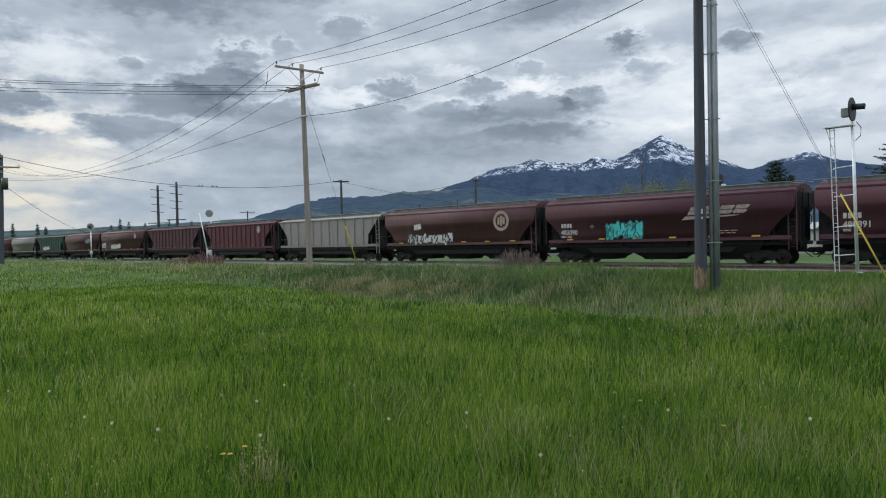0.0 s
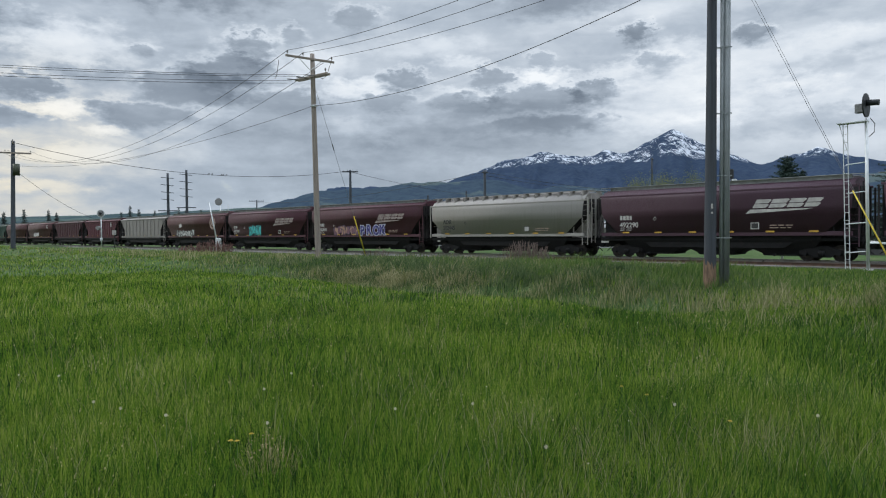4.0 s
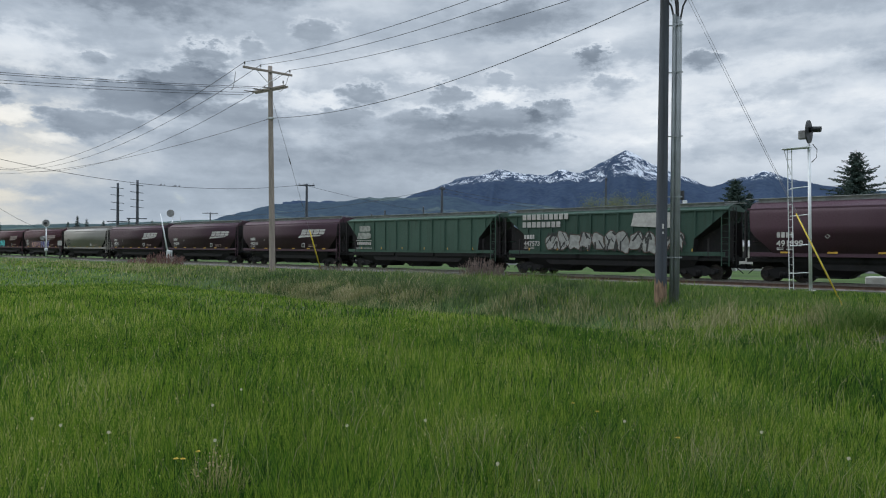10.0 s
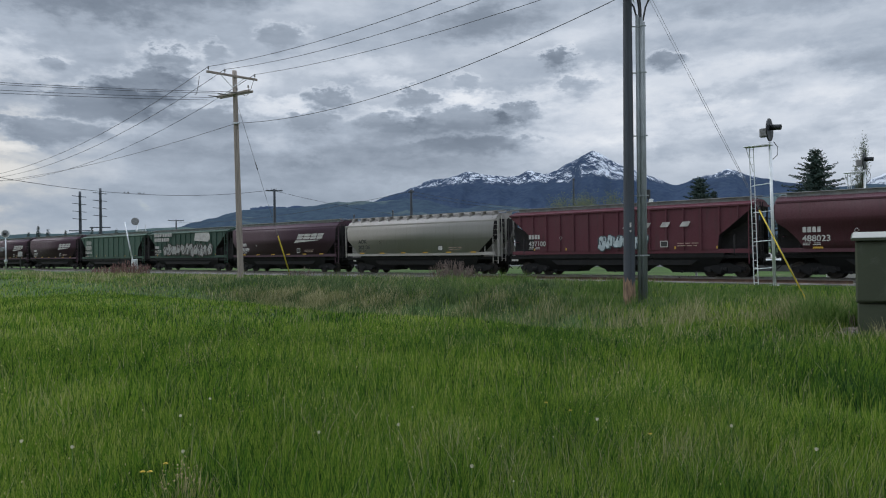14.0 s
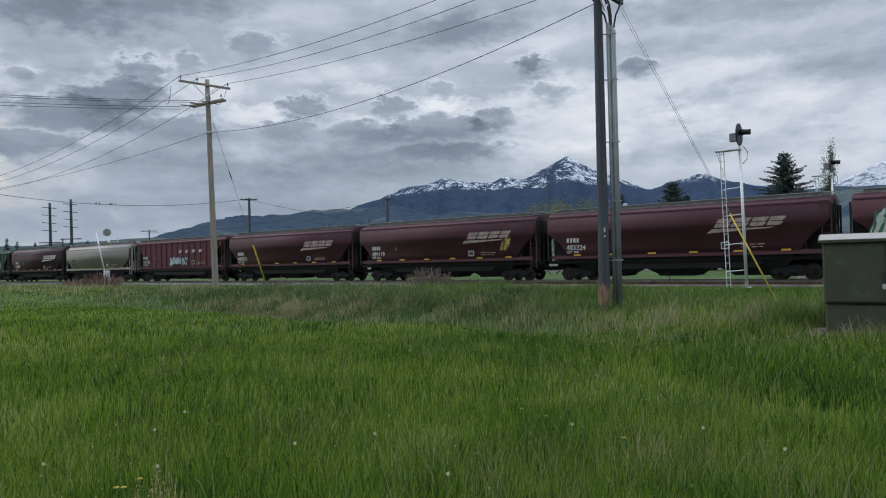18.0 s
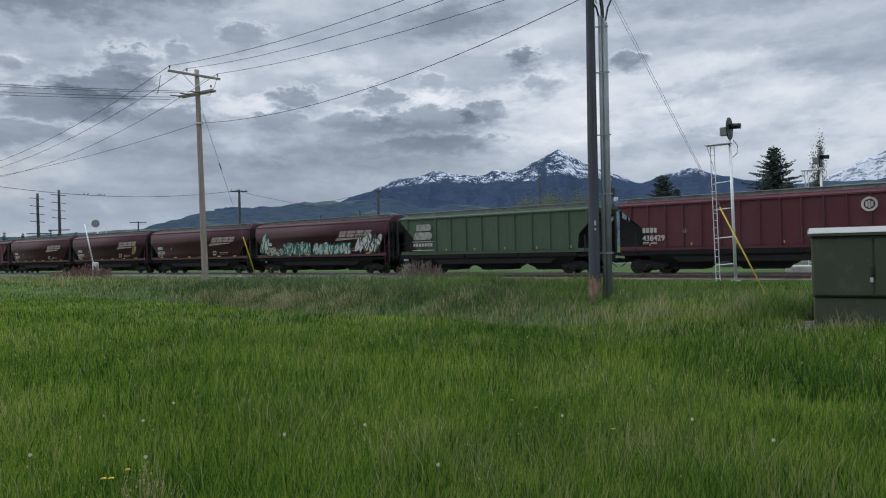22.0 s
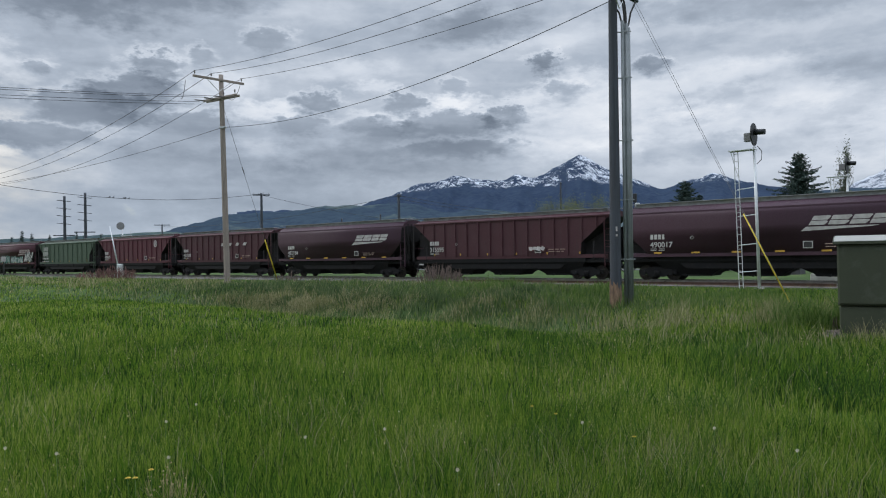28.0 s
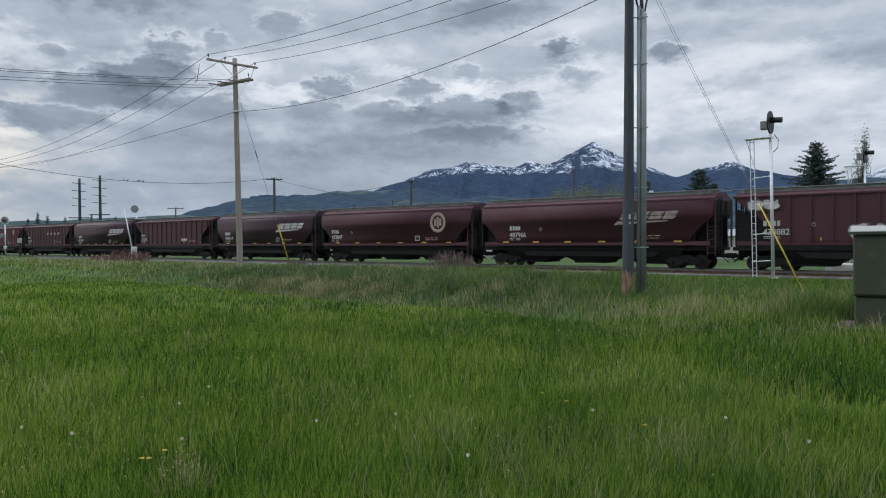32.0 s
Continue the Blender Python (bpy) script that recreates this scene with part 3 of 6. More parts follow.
def wheelset_bm():
    bm = bmesh.new()
    tube_bm(bm, (0, -0.95, 0), (0, 0.95, 0), 0.08, sides=10)
    for y in (-0.79, 0.66):
        prof = [(0.12, 0.02), (0.16, 0.0), (0.37, 0.03), (0.395, 0.0), (0.457, 0.005), (0.457, 0.105), (0.485, 0.13), (0.40, 0.13), (0.37, 0.09), (0.16, 0.12), (0.12, 0.10)]
        n = 22
        rows = [[bm.verts.new((r * math.cos(6.28318 * i / n), y + (q if y < 0 else 0.13 - q), r * math.sin(6.28318 * i / n))) for r, q in prof] for i in range(n)]
        for i in range(n):
            a, b = rows[i], rows[(i + 1) % n]
            for k in range(len(prof)):
                bm.faces.new((a[k], b[k], b[(k + 1) % len(prof)], a[(k + 1) % len(prof)]))
        for i in range(3):
            t = 2.0944 * i
            box_bm(bm, 0.2, 0.33, y - 0.005 if y < 0 else y + 0.09, y + 0.03 if y < 0 else y + 0.135, -0.035, 0.035, Matrix.Rotation(t, 4, "Y"))
    return bm


def sideframe_bm():
    pts = [(-1.2, 0.42), (-1.2, 0.62), (-0.75, 0.70), (-0.35, 0.86), (0.35, 0.86), (0.75, 0.70), (1.2, 0.62), (1.2, 0.42), (0.72, 0.40), (0.45, 0.22), (-0.45, 0.22), (-0.72, 0.40)]
    bm = prism(pts, 0.16)
    for x in (-0.12, 0, 0.12):
        tube_bm(bm, (x, -0.03, 0.3), (x, -0.03, 0.6), 0.07, sides=8)
    for x in (-0.89, 0.89):
        tube_bm(bm, (x, -0.10, 0.457), (x, 0.1, 0.457), 0.14, sides=10)
    return bm


def coupler_bm():
    bm = box(-0.55, 0.22, -0.1, 0.1, 0.72, 0.92, 0.02)
    box_bm(bm, 0.1, 0.4, -0.18, 0.05, 0.68, 0.98)
    tube_bm(bm, (-0.1, -0.35, 0.8), (0.3, -0.2, 0.4), 0.03, sides=6)
    return bm


def text_mesh(txt, size, mat, bold=0.0):
    k = ("text", txt, size, mat.name, bold)
    if k not in MESHES:
        cu = bpy.data.curves.new("lettering", "FONT")
        cu.body, cu.size, cu.extrude, cu.offset, cu.resolution_u = txt, size, 0.004, bold, 3
        ob = bpy.data.objects.new("lettering", cu)
        scene.collection.objects.link(ob)
        me = bpy.data.meshes.new_from_object(ob.evaluated_get(bpy.context.evaluated_depsgraph_get()))
        bpy.data.objects.remove(ob)
        me.materials.clear()
        me.materials.append(mat)
        MESHES[k] = me
    return MESHES[k]


def plates(quads, y, t=0.008):
    """Thin painted plates in the x-z plane; each an outline of (x, z)."""
    bm = bmesh.new()
    for q in quads:
        f, b = [bm.verts.new((u, y - t, v)) for u, v in q], [bm.verts.new((u, y, v)) for u, v in q]
        n = len(q)
        bm.faces.new(f)
        for i in range(n):
            bm.faces.new((f[i], b[i], b[(i + 1) % n], f[(i + 1) % n]))
    return bm


def bars(x, z, widths, h, gap, slant=0.0):
    out = []
    for wd in widths:
        out.append([(x, z), (x + wd, z), (x + wd + slant, z + h), (x + slant, z + h)])
        x += wd + gap
    return out


def glyphs(x0, x1, z0, z1, n, seed, grow=0.0, lean=0.0):
    """Rounded unreadable tag shapes side by side."""
    rg = random.Random(seed)
    out, step_ = [], (x1 - x0) / n
    for i in range(n):
        cx, cz = x0 + step_ * (i + 0.5), (z0 + z1) / 2 + rg.uniform(-0.08, 0.08) * (z1 - z0)
        ph, k, ph2 = rg.uniform(0, 6.28), rg.randint(2, 4), rg.uniform(0, 6.28)
        rx, rz = step_ * 0.55, (z1 - z0) * 0.5 * rg.uniform(0.8, 1.08)
        poly = []
        for j in range(20):
            t = 6.28318 * j / 20
            r = 1 + 0.16 * math.sin(k * t + ph) + 0.09 * math.sin(5 * t + ph2)
            sq = 1 / max(abs(math.cos(t)), abs(math.sin(t))) ** 0.6
            poly.append((cx + (rx * sq * r * 0.85 + grow) * math.cos(t) + lean * math.sin(t) * rz, cz + (rz * sq * r * 0.85 + grow) * math.sin(t)))
        out.append(poly)
    return out


def strokes(x0, x1, z0, z1, n, seed):
    """Short painted strokes inside a tag."""
    rg = random.Random(seed)
    out = []
    for i in range(n):
        x, z = rg.uniform(x0, x1), rg.uniform(z0, z1)
        a, ln, wd = rg.uniform(0.9, 2.2), rg.uniform(0.15, 0.45) * (z1 - z0) * 1.6, rg.uniform(0.03, 0.07)
        u, v = Vector((math.cos(a), math.sin(a))), Vector((-math.sin(a), math.cos(a)))
        p, q = Vector((x, z)) - u * ln / 2, Vector((x, z)) + u * ln / 2
        q.y, p.y = min(q.y, z1), max(p.y, z0)
        out.append([tuple(p - v * wd), tuple(p + v * wd), tuple(q + v * wd), tuple(q - v * wd)])
    return out


def tag_paint(color):
    k = "tag_%d_%d_%d" % tuple(int(c * 255) for c in color)
    return material(k, color, 0.7, 0, 0.25, 4, 30, 0.03)


def graffiti(car, y, x0, x1, z0, z1, n, seed, fill, edge, inner=None, lean=0.0):
    shapes, rims = glyphs(x0, x1, z0, z1, n, seed, 0.0, lean), glyphs(x0, x1, z0, z1, n, seed, 0.07, lean)
    for k, (a, b) in enumerate(zip(shapes, rims)):
        o = part("graffiti_letter", plates([a], y - 0.006 - 0.001 * (k % 2), 0.006), tag_paint(fill), car)
        part("outline", plates([b], y - 0.001 * (k % 2), 0.005), tag_paint(edge), o)
    if inner:
        part("graffiti_stroke", plates(strokes(x0, x1, z0 + 0.05, z1 - 0.05, n * 5, seed + 5), y - 0.014, 0.006), tag_paint(inner), car)["kind"] = "stuff"


def emblem(car, pieces, y, label, mat=None):
    """A painted emblem: each piece a plate of its own under the first."""
    lg = None
    for q in pieces:
        bm = plates(q if isinstance(q[0], list) else [q], y)
        lg = part("logo_block", bm, mat or WHITE, lg) if lg else part("logo", bm, mat or WHITE, car, label)


def tag_word(car, y, word, x, z, size, pitch, fill, edge):
    """A sprayed word: each letter a plate with a broad outline behind it."""
    for k, ch in enumerate(word):
        at = pose(x + k * pitch, y - 0.012, z + 0.05 * (k % 2), 90, 0, 0)
        o = part("graffiti_letter", text_mesh(ch, size, tag_paint(fill), 0.05), None, car, "", at)
        part("outline", text_mesh(ch, size, tag_paint(edge), 0.13), None, o, "", pose(0, 0, -0.008))


def ring_quads(cx, cz, r0, r1, n=24):
    q = []
    for i in range(n):
        a, b = 6.28318 * i / n, 6.28318 * (i + 1) / n
        q.append([(cx + r0 * math.cos(a), cz + r0 * math.sin(a)), (cx + r1 * math.cos(a), cz + r1 * math.sin(a)), (cx + r1 * math.cos(b), cz + r1 * math.sin(b)), (cx + r0 * math.cos(b), cz + r0 * math.sin(b))])
    return q


def wedge_letters(x, z, h):
    """Four slanted blocks side by side, each cut by a thin slot, with clipped corners."""
    out = []
    for wd in (0.84, 0.92, 0.84, 0.78):
        k = 0.55
        for lo, hi, cut in ((0.0, 0.46, 0.10), (0.53, 1.0, 0.05)):
            out.append([(x + k * lo * h, z + lo * h), (x + wd + k * lo * h - cut, z + lo * h), (x + wd + k * lo * h, z + (lo + 0.12) * h), (x + wd + k * hi * h, z + (hi - 0.12) * h), (x + wd + k * hi * h - cut, z + hi * h), (x + k * hi * h, z + hi * h)])
        x += wd + 0.09
    return out


WHEELS = []


def hopper_car(kind, paint, length, label, number="", marks=(0.16, 0.18, 0.16, 0.15), logo="", dark_ink=False):
    """A covered hopper car at the origin: x along the track, z up from the rail."""
    pm, hb = PAINT[paint], length / 2 - 0.5
    sh = SHAPES[kind]
    car = thing("hopper_car", label, "freight car", group="cars of the train")
    shell = cached(("body", kind, length), pm, lambda: body_bm(kind, hb))
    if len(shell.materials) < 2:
        shell.materials.append(SHADED_SOOT)
    part("body", shell, pm, car)
    wmax = max(v for _, v in sh["wide"])
    ribbed = kind in "rg"
    z0 = sh["inset"][0][0]
    eave = sh["wide"][-4][0] if not ribbed else sh["wide"][1][0]
    ew = sh["wide"][-4][1] if not ribbed else 1.46
    # sills and top chords
    for sgn in (-1, 1):
        part("side_sill", cached(("side_sill", kind, length), pm, lambda: box(-hb + 0.25, hb - 0.25, -0.04, 0.06, z0 - 0.22, z0 + 0.02, 0.01)), pm, car, at=pose(0, sgn * (wmax - 0.06), 0, 0, 0, 0 if sgn < 0 else 180))
        part("top_chord", cached(("top_chord", kind, length), pm, lambda: box(-hb + 0.06, hb - 0.06, -0.05, 0.05, -0.07, 0.05, 0.015)), pm, car, at=pose(0, sgn * (ew + 0.02), eave))
    # roof hatch, running boards with supports
    part("roof_hatch", cached(("roof_hatch", kind, length), pm, lambda: box(-hb + 1.3, hb - 1.3, -0.36, 0.36, sh["top"] - 0.02, sh["top"] + 0.14, 0.04)), pm, car)
    rm = ROOF if kind != "a" else PAINT["cream"]
    zb = sh["top"] + 0.12
    for sgn in (-1, 1):
        def board():
            bm = box(-hb - 0.2, hb + 0.2, -0.2, 0.2, zb, zb + 0.035)
            for i in range(15):
                x = -hb + 0.6 + (2 * hb - 1.2) * i / 14
                if kind == "a":
                    box_bm(bm, x - 0.03, x + 0.03, -0.45, 0.18, sh["top"] - 0.28, zb - 0.002)
            if kind != "a":
                box_bm(bm, -hb + 0.5, hb - 0.5, -0.05, 0.05, sh["top"] - 0.3, zb - 0.002)
            return bm
        part("running_board", cached(("running_board", kind, length), rm, board), rm, car, "weathered steel roof walkway", pose(0, sgn * 0.78, 0, 0, 0, 0 if sgn < 0 else 180))
    # ribs
    if ribbed:
        n = 15 if kind == "r" else 12
        zi, vi = zip(*sh["inset"])
        top = sh["wide"][1][0]
        for i in range(n):
            x = (-1 + 2 * i / (n - 1)) * (hb - 1.0)
            lo = z0
            while hb - float(np.interp(lo, zi, vi)) < abs(x) + 0.06:
                lo += 0.05
            lo = round(lo, 2)
            for sgn in (-1, 1):
                part("rib", cached(("rib", kind, lo), pm, lambda: box(-0.045, 0.045, -0.075, 0.02, lo, top - 0.03, 0.012)), pm, car, at=pose(x, sgn * 1.458, 0, 0, 0, 0 if sgn < 0 else 180))
    # end posts and plates share that soot-and-shade black, except on cream cars
    em = pm if kind == "a" else SHADED_SOOT
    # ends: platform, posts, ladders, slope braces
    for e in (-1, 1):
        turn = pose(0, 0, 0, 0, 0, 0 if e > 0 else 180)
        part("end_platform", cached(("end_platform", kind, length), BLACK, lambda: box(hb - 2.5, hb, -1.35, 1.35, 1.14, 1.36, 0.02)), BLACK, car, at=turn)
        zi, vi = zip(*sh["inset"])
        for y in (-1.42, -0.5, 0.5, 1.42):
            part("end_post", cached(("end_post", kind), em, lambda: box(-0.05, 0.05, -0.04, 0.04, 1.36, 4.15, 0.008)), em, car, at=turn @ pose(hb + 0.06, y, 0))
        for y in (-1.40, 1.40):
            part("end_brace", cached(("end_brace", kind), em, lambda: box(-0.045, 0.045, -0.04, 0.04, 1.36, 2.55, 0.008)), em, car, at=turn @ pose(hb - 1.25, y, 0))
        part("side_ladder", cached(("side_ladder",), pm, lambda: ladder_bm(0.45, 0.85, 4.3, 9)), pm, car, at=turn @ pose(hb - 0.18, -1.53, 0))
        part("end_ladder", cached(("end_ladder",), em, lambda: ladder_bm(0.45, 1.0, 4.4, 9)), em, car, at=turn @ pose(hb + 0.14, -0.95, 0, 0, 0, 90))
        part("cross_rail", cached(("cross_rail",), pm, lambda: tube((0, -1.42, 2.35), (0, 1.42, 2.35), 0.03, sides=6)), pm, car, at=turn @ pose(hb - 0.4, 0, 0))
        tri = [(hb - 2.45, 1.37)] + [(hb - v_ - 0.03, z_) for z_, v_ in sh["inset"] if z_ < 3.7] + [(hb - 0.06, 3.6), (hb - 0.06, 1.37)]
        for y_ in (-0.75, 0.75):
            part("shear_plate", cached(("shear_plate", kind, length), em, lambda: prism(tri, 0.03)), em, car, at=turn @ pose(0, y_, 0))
        part("coupler", cached(("coupler",), BLACK, coupler_bm), BLACK, car, at=turn @ pose(hb + 0.12, 0, 0))
    part("brake_wheel", cached(("brake_wheel",), BLACK, lambda: path_tube([(0, 0.28 * math.cos(a), 0.28 * math.sin(a)) for a in np.linspace(0, 6.283, 17)], 0.018)), BLACK, car, at=pose(hb + 0.1, 0.55, 2.6))
    # hopper bays
    part("center_sill", cached(("center_sill", length), BLACK, lambda: underframe_bm(hb)), BLACK, car)
    span = (length - 9.2) / 2
    for x in (-span, 0, span):
        b = part("hopper_bay", cached(("hopper_bay",), BLACK, bay_bm), BLACK, car, at=pose(x, 0, 0))
        part("outlet_gate", cached(("outlet_gate",), BLACK, gate_bm), BLACK, b)
    # trucks and wheels
    for e in (-1, 1):
        tr = part("truck", cached(("truck",), BLACK, lambda: box(-0.22, 0.22, -1.1, 1.1, 0.45, 0.78, 0.03)), BLACK, car, at=pose(e * (hb - 1.95), 0, 0))
        for sgn in (-1, 1):
            part("side_frame", cached(("side_frame",), BLACK, sideframe_bm), BLACK, tr, at=pose(0, sgn * 1.12, 0, 0, 0, 0 if sgn < 0 else 180))
        for x in (-0.89, 0.89):
            wh = part("wheelset", cached(("wheelset",), WHEEL, wheelset_bm), WHEEL, tr, "worn steel wheels on an axle", at=pose(0, 0, 0.457))
            wh.matrix_parent_inverse = Matrix.Translation((x, 0, 0))
            WHEELS.append(wh)
    # reflectors along the sill
    n = 6
    for i in range(n):
        x = -hb + 2.2 + (2 * hb - 4.4) * i / (n - 1)
        if ribbed:
            part("reflector", cached(("reflector_r",), YELLOW, lambda: box(-0.04, 0.04, -0.01, 0, 0, 0.16)), YELLOW, car, at=pose(x, -1.54, z0 + 0.05))
        else:
            part("reflector", cached(("reflector",), YELLOW, lambda: box(-0.25, 0.25, -0.012, 0.004, 0, 0.10)), YELLOW, car, at=pose(x, -wmax - 0.002, z0 - 0.02))
    # lettering
    y = -(wmax + (0.006 if not ribbed else 0.09))
    ink = INK if dark_ink else WHITE
    if number:
        x = -hb + (1.45 if kind == "s" else 1.75) + (1.1 if number == "487966" else 0)
        if kind == "a":
            part("reporting_mark", text_mesh("AOK", 0.47, ink, 0.010), ink, car, "painted black letters", pose(x - 0.02, y - 0.003, 2.55, 90))
        else:
            part("reporting_mark", plates(bars(x, 2.55, marks, 0.30, 0.06), y), ink, car, "painted letter marks")
        t = part("car_number", text_mesh(number, 0.47, ink, 0.010), ink, car, "painted car number", pose(x - 0.02, y - 0.003, 2.06, 90))
        part("stencil", plates(bars(x, 1.94, (0.4, 0.35), 0.04, 0.15) + bars(x, 1.85, (0.35, 0.4), 0.04, 0.15), y), ink, car)
        part("stencil", plates(bars(hb - 4.6, 2.05, (0.4, 0.3, 0.4), 0.05, 0.1) + bars(hb - 4.6, 1.9, (0.5, 0.3, 0.2), 0.05, 0.1), y), TAN, car)
        part("placard", plates([[(hb - 5.7, 1.85), (hb - 5.2, 1.85), (hb - 5.2, 2.25), (hb - 5.7, 2.25)]], y + 0.004), ink, car)
        part("placard_face", plates([[(hb - 5.65, 1.9), (hb - 5.25, 1.9), (hb - 5.25, 2.2), (hb - 5.65, 2.2)]], y - 0.005, 0.004), INK if not dark_ink else WHITE, car)
        part("small_mark", plates(ring_quads(x + 2.6, 2.6, 0.10, 0.13, 4), y), ink, car)
    if logo == "wedge":
        x = -hb + (11.1 if kind == "s" else 10.7)
        emblem(car, wedge_letters(x, 3.10, 0.50) + [[(x - 0.40, 2.78), (x + 3.0, 2.95), (x + 3.35, 3.02), (x - 0.12, 3.02)]], y, "white slanted block emblem" if paint == "brown" else "faded pale slanted block emblem", WHITE if paint == "brown" else FADEDWHITE)
    elif logo == "block":
        x = -hb + 1.6
        emblem(car, [[(x, 2.62), (x + 1.6, 2.62), (x + 1.85, 2.78), (x + 1.85, 3.05), (x + 1.6, 3.2), (x + 0.2, 3.2)], [(x + 0.32, 3.3), (x + 1.65, 3.3), (x + 1.8, 3.42), (x + 1.8, 3.68), (x + 1.6, 3.8), (x + 0.32, 3.8)]], y, "worn white block emblem", WORNWHITE)
        part("emblem_text", plates(bars(x - 0.1, 2.45, (2.1,), 0.05, 0) + bars(x - 0.1, 1.78, (2.1,), 0.05, 0) + bars(x, 2.1, (0.2,) * 7, 0.24, 0.08), y), WHITE, car)
    elif logo == "spaced":
        emblem(car, bars(hb - 8.2, 3.1, (0.5, 0.5, 0.5, 0.5), 0.3, 0.75, 0.18), y, "spaced white slanted letters")
    elif logo in ("cross", "cross_small"):
        r = 0.8 if logo == "cross" else 0.38
        cx, cz = hb - (3.3 if logo == "cross" else 3.2), 3.3 if logo == "cross" else 3.65
        emblem(car, [ring_quads(cx, cz, r * 0.70, r)] + [[(cx + r * u - r * 0.13, cz - r * h), (cx + r * u + r * 0.13, cz - r * h), (cx + r * u + r * 0.13, cz + r * h), (cx + r * u - r * 0.13, cz + r * h)] for u, h in ((-0.33, 0.36), (0.0, 0.52), (0.33, 0.36))], y, "faded round white emblem", TAN if logo == "cross" else WHITE)
    return car, y, hb
# kind, paint, length, number, logo, label
TRAIN = [
    ("s", "faded", 18.35, "", "", "dusty brown covered hopper car with smooth sides"),
    ("s", "faded", 18.35, "", "", "dusty brown covered hopper car with smooth sides"),
    ("s", "grey", 18.36, "", "", "pale grey covered hopper car with smooth sides"),
    ("r", "darkgreen", 17.93, "", "", "dark green ribbed hopper car with pale graffiti"),
    ("s", "faded", 18.38, "", "", "faded brown covered hopper car with smooth sides"),
    ("s", "faded", 18.43, "", "cross_small", "faded brown hopper car with a small white tag"),
    ("r", "darkred", 18.02, "", "", "dark red ribbed covered hopper car"),
    ("r", "red", 17.96, "", "cross_small", "bright red ribbed hopper car with a round emblem"),
    ("g", "grey", 18.44, "", "", "weathered grey ribbed covered hopper car"),
    ("s", "faded", 18.41, "", "cross", "brown hopper car with white graffiti and round emblem"),
    ("s", "oxide", 18.54, "483090", "wedge", "brown hopper car with turquoise graffiti"),
    ("s", "oxide", 18.38, "480891", "wedge", "red-brown hopper car with purple graffiti"),
    ("a", "cream", 17.36, "202445", "", "cream smooth-sided hopper car with black lettering"),
    ("n", "brown", 17.3, "492290", "wedge", "dark brown hopper car with a white slanted emblem"),
    ("n", "brown", 17.19, "490290", "wedge", "dark brown hopper car with a white slanted emblem"),
    ("n", "brown", 17.55, "492015", "wedge", "dark brown hopper car with a white slanted emblem"),
    ("g", "seagreen", 18.55, "", "block", "green ribbed hopper car with a white block emblem"),
    ("r", "darkgreen", 17.61, "447573", "", "dark green ribbed hopper car with silver graffiti"),
    ("n", "brown", 17.42, "491899", "wedge", "dark brown hopper car with a white slanted emblem"),
    ("a", "cream", 17.47, "202136", "", "cream smooth-sided hopper car with black lettering"),
    ("r", "red", 18.12, "437100", "spaced", "red ribbed hopper car with pale graffiti"),
    ("s", "oxide", 18.23, "488023", "wedge", "red-brown hopper car with a white slanted emblem"),
    ("s", "oxide", 17.96, "489119", "wedge", "red-brown hopper car with a yellow patch"),
    ("s", "oxide", 18.17, "483324", "wedge", "red-brown hopper car with a white slanted emblem"),
    ("s", "oxide", 17.72, "487275", "wedge", "brown hopper car covered in white and green graffiti"),
    ("g", "green", 18.37, "", "block", "olive green ribbed hopper car with a white block emblem"),
    ("r", "red", 18.12, "438429", "cross_small", "red ribbed hopper car with a round emblem"),
    ("r", "darkred", 17.97, "431504", "spaced", "dark red ribbed hopper car with spaced letters"),
    ("n", "brown", 17.29, "492184", "wedge", "dark brown hopper car with a white slanted emblem"),
    ("r", "darkred", 17.99, "315595", "", "rusty red ribbed covered hopper car"),
    ("n", "brown", 17.1, "490017", "wedge", "dark brown hopper car with a white slanted emblem"),
    ("s", "oxide", 18.24, "473847", "cross", "brown hopper car with a large faded round emblem"),
    ("s", "oxide", 18.15, "487966", "wedge", "red-brown hopper car with a white slanted emblem"),
    ("r", "darkred", 17.9, "434882", "", "dark red ribbed hopper car with silver graffiti"),
    ("s", "oxide", 18.35, "", "", "red-brown covered hopper car with smooth sides"),
]
FIRST, JOINT0 = -10, -32.21


def travelled(t):
    return 12.66 * t - 0.01238 * t * t


CARS = []
GREY_TAG, DARK_TAG = (0.25, 0.25, 0.24), (0.03, 0.03, 0.035)


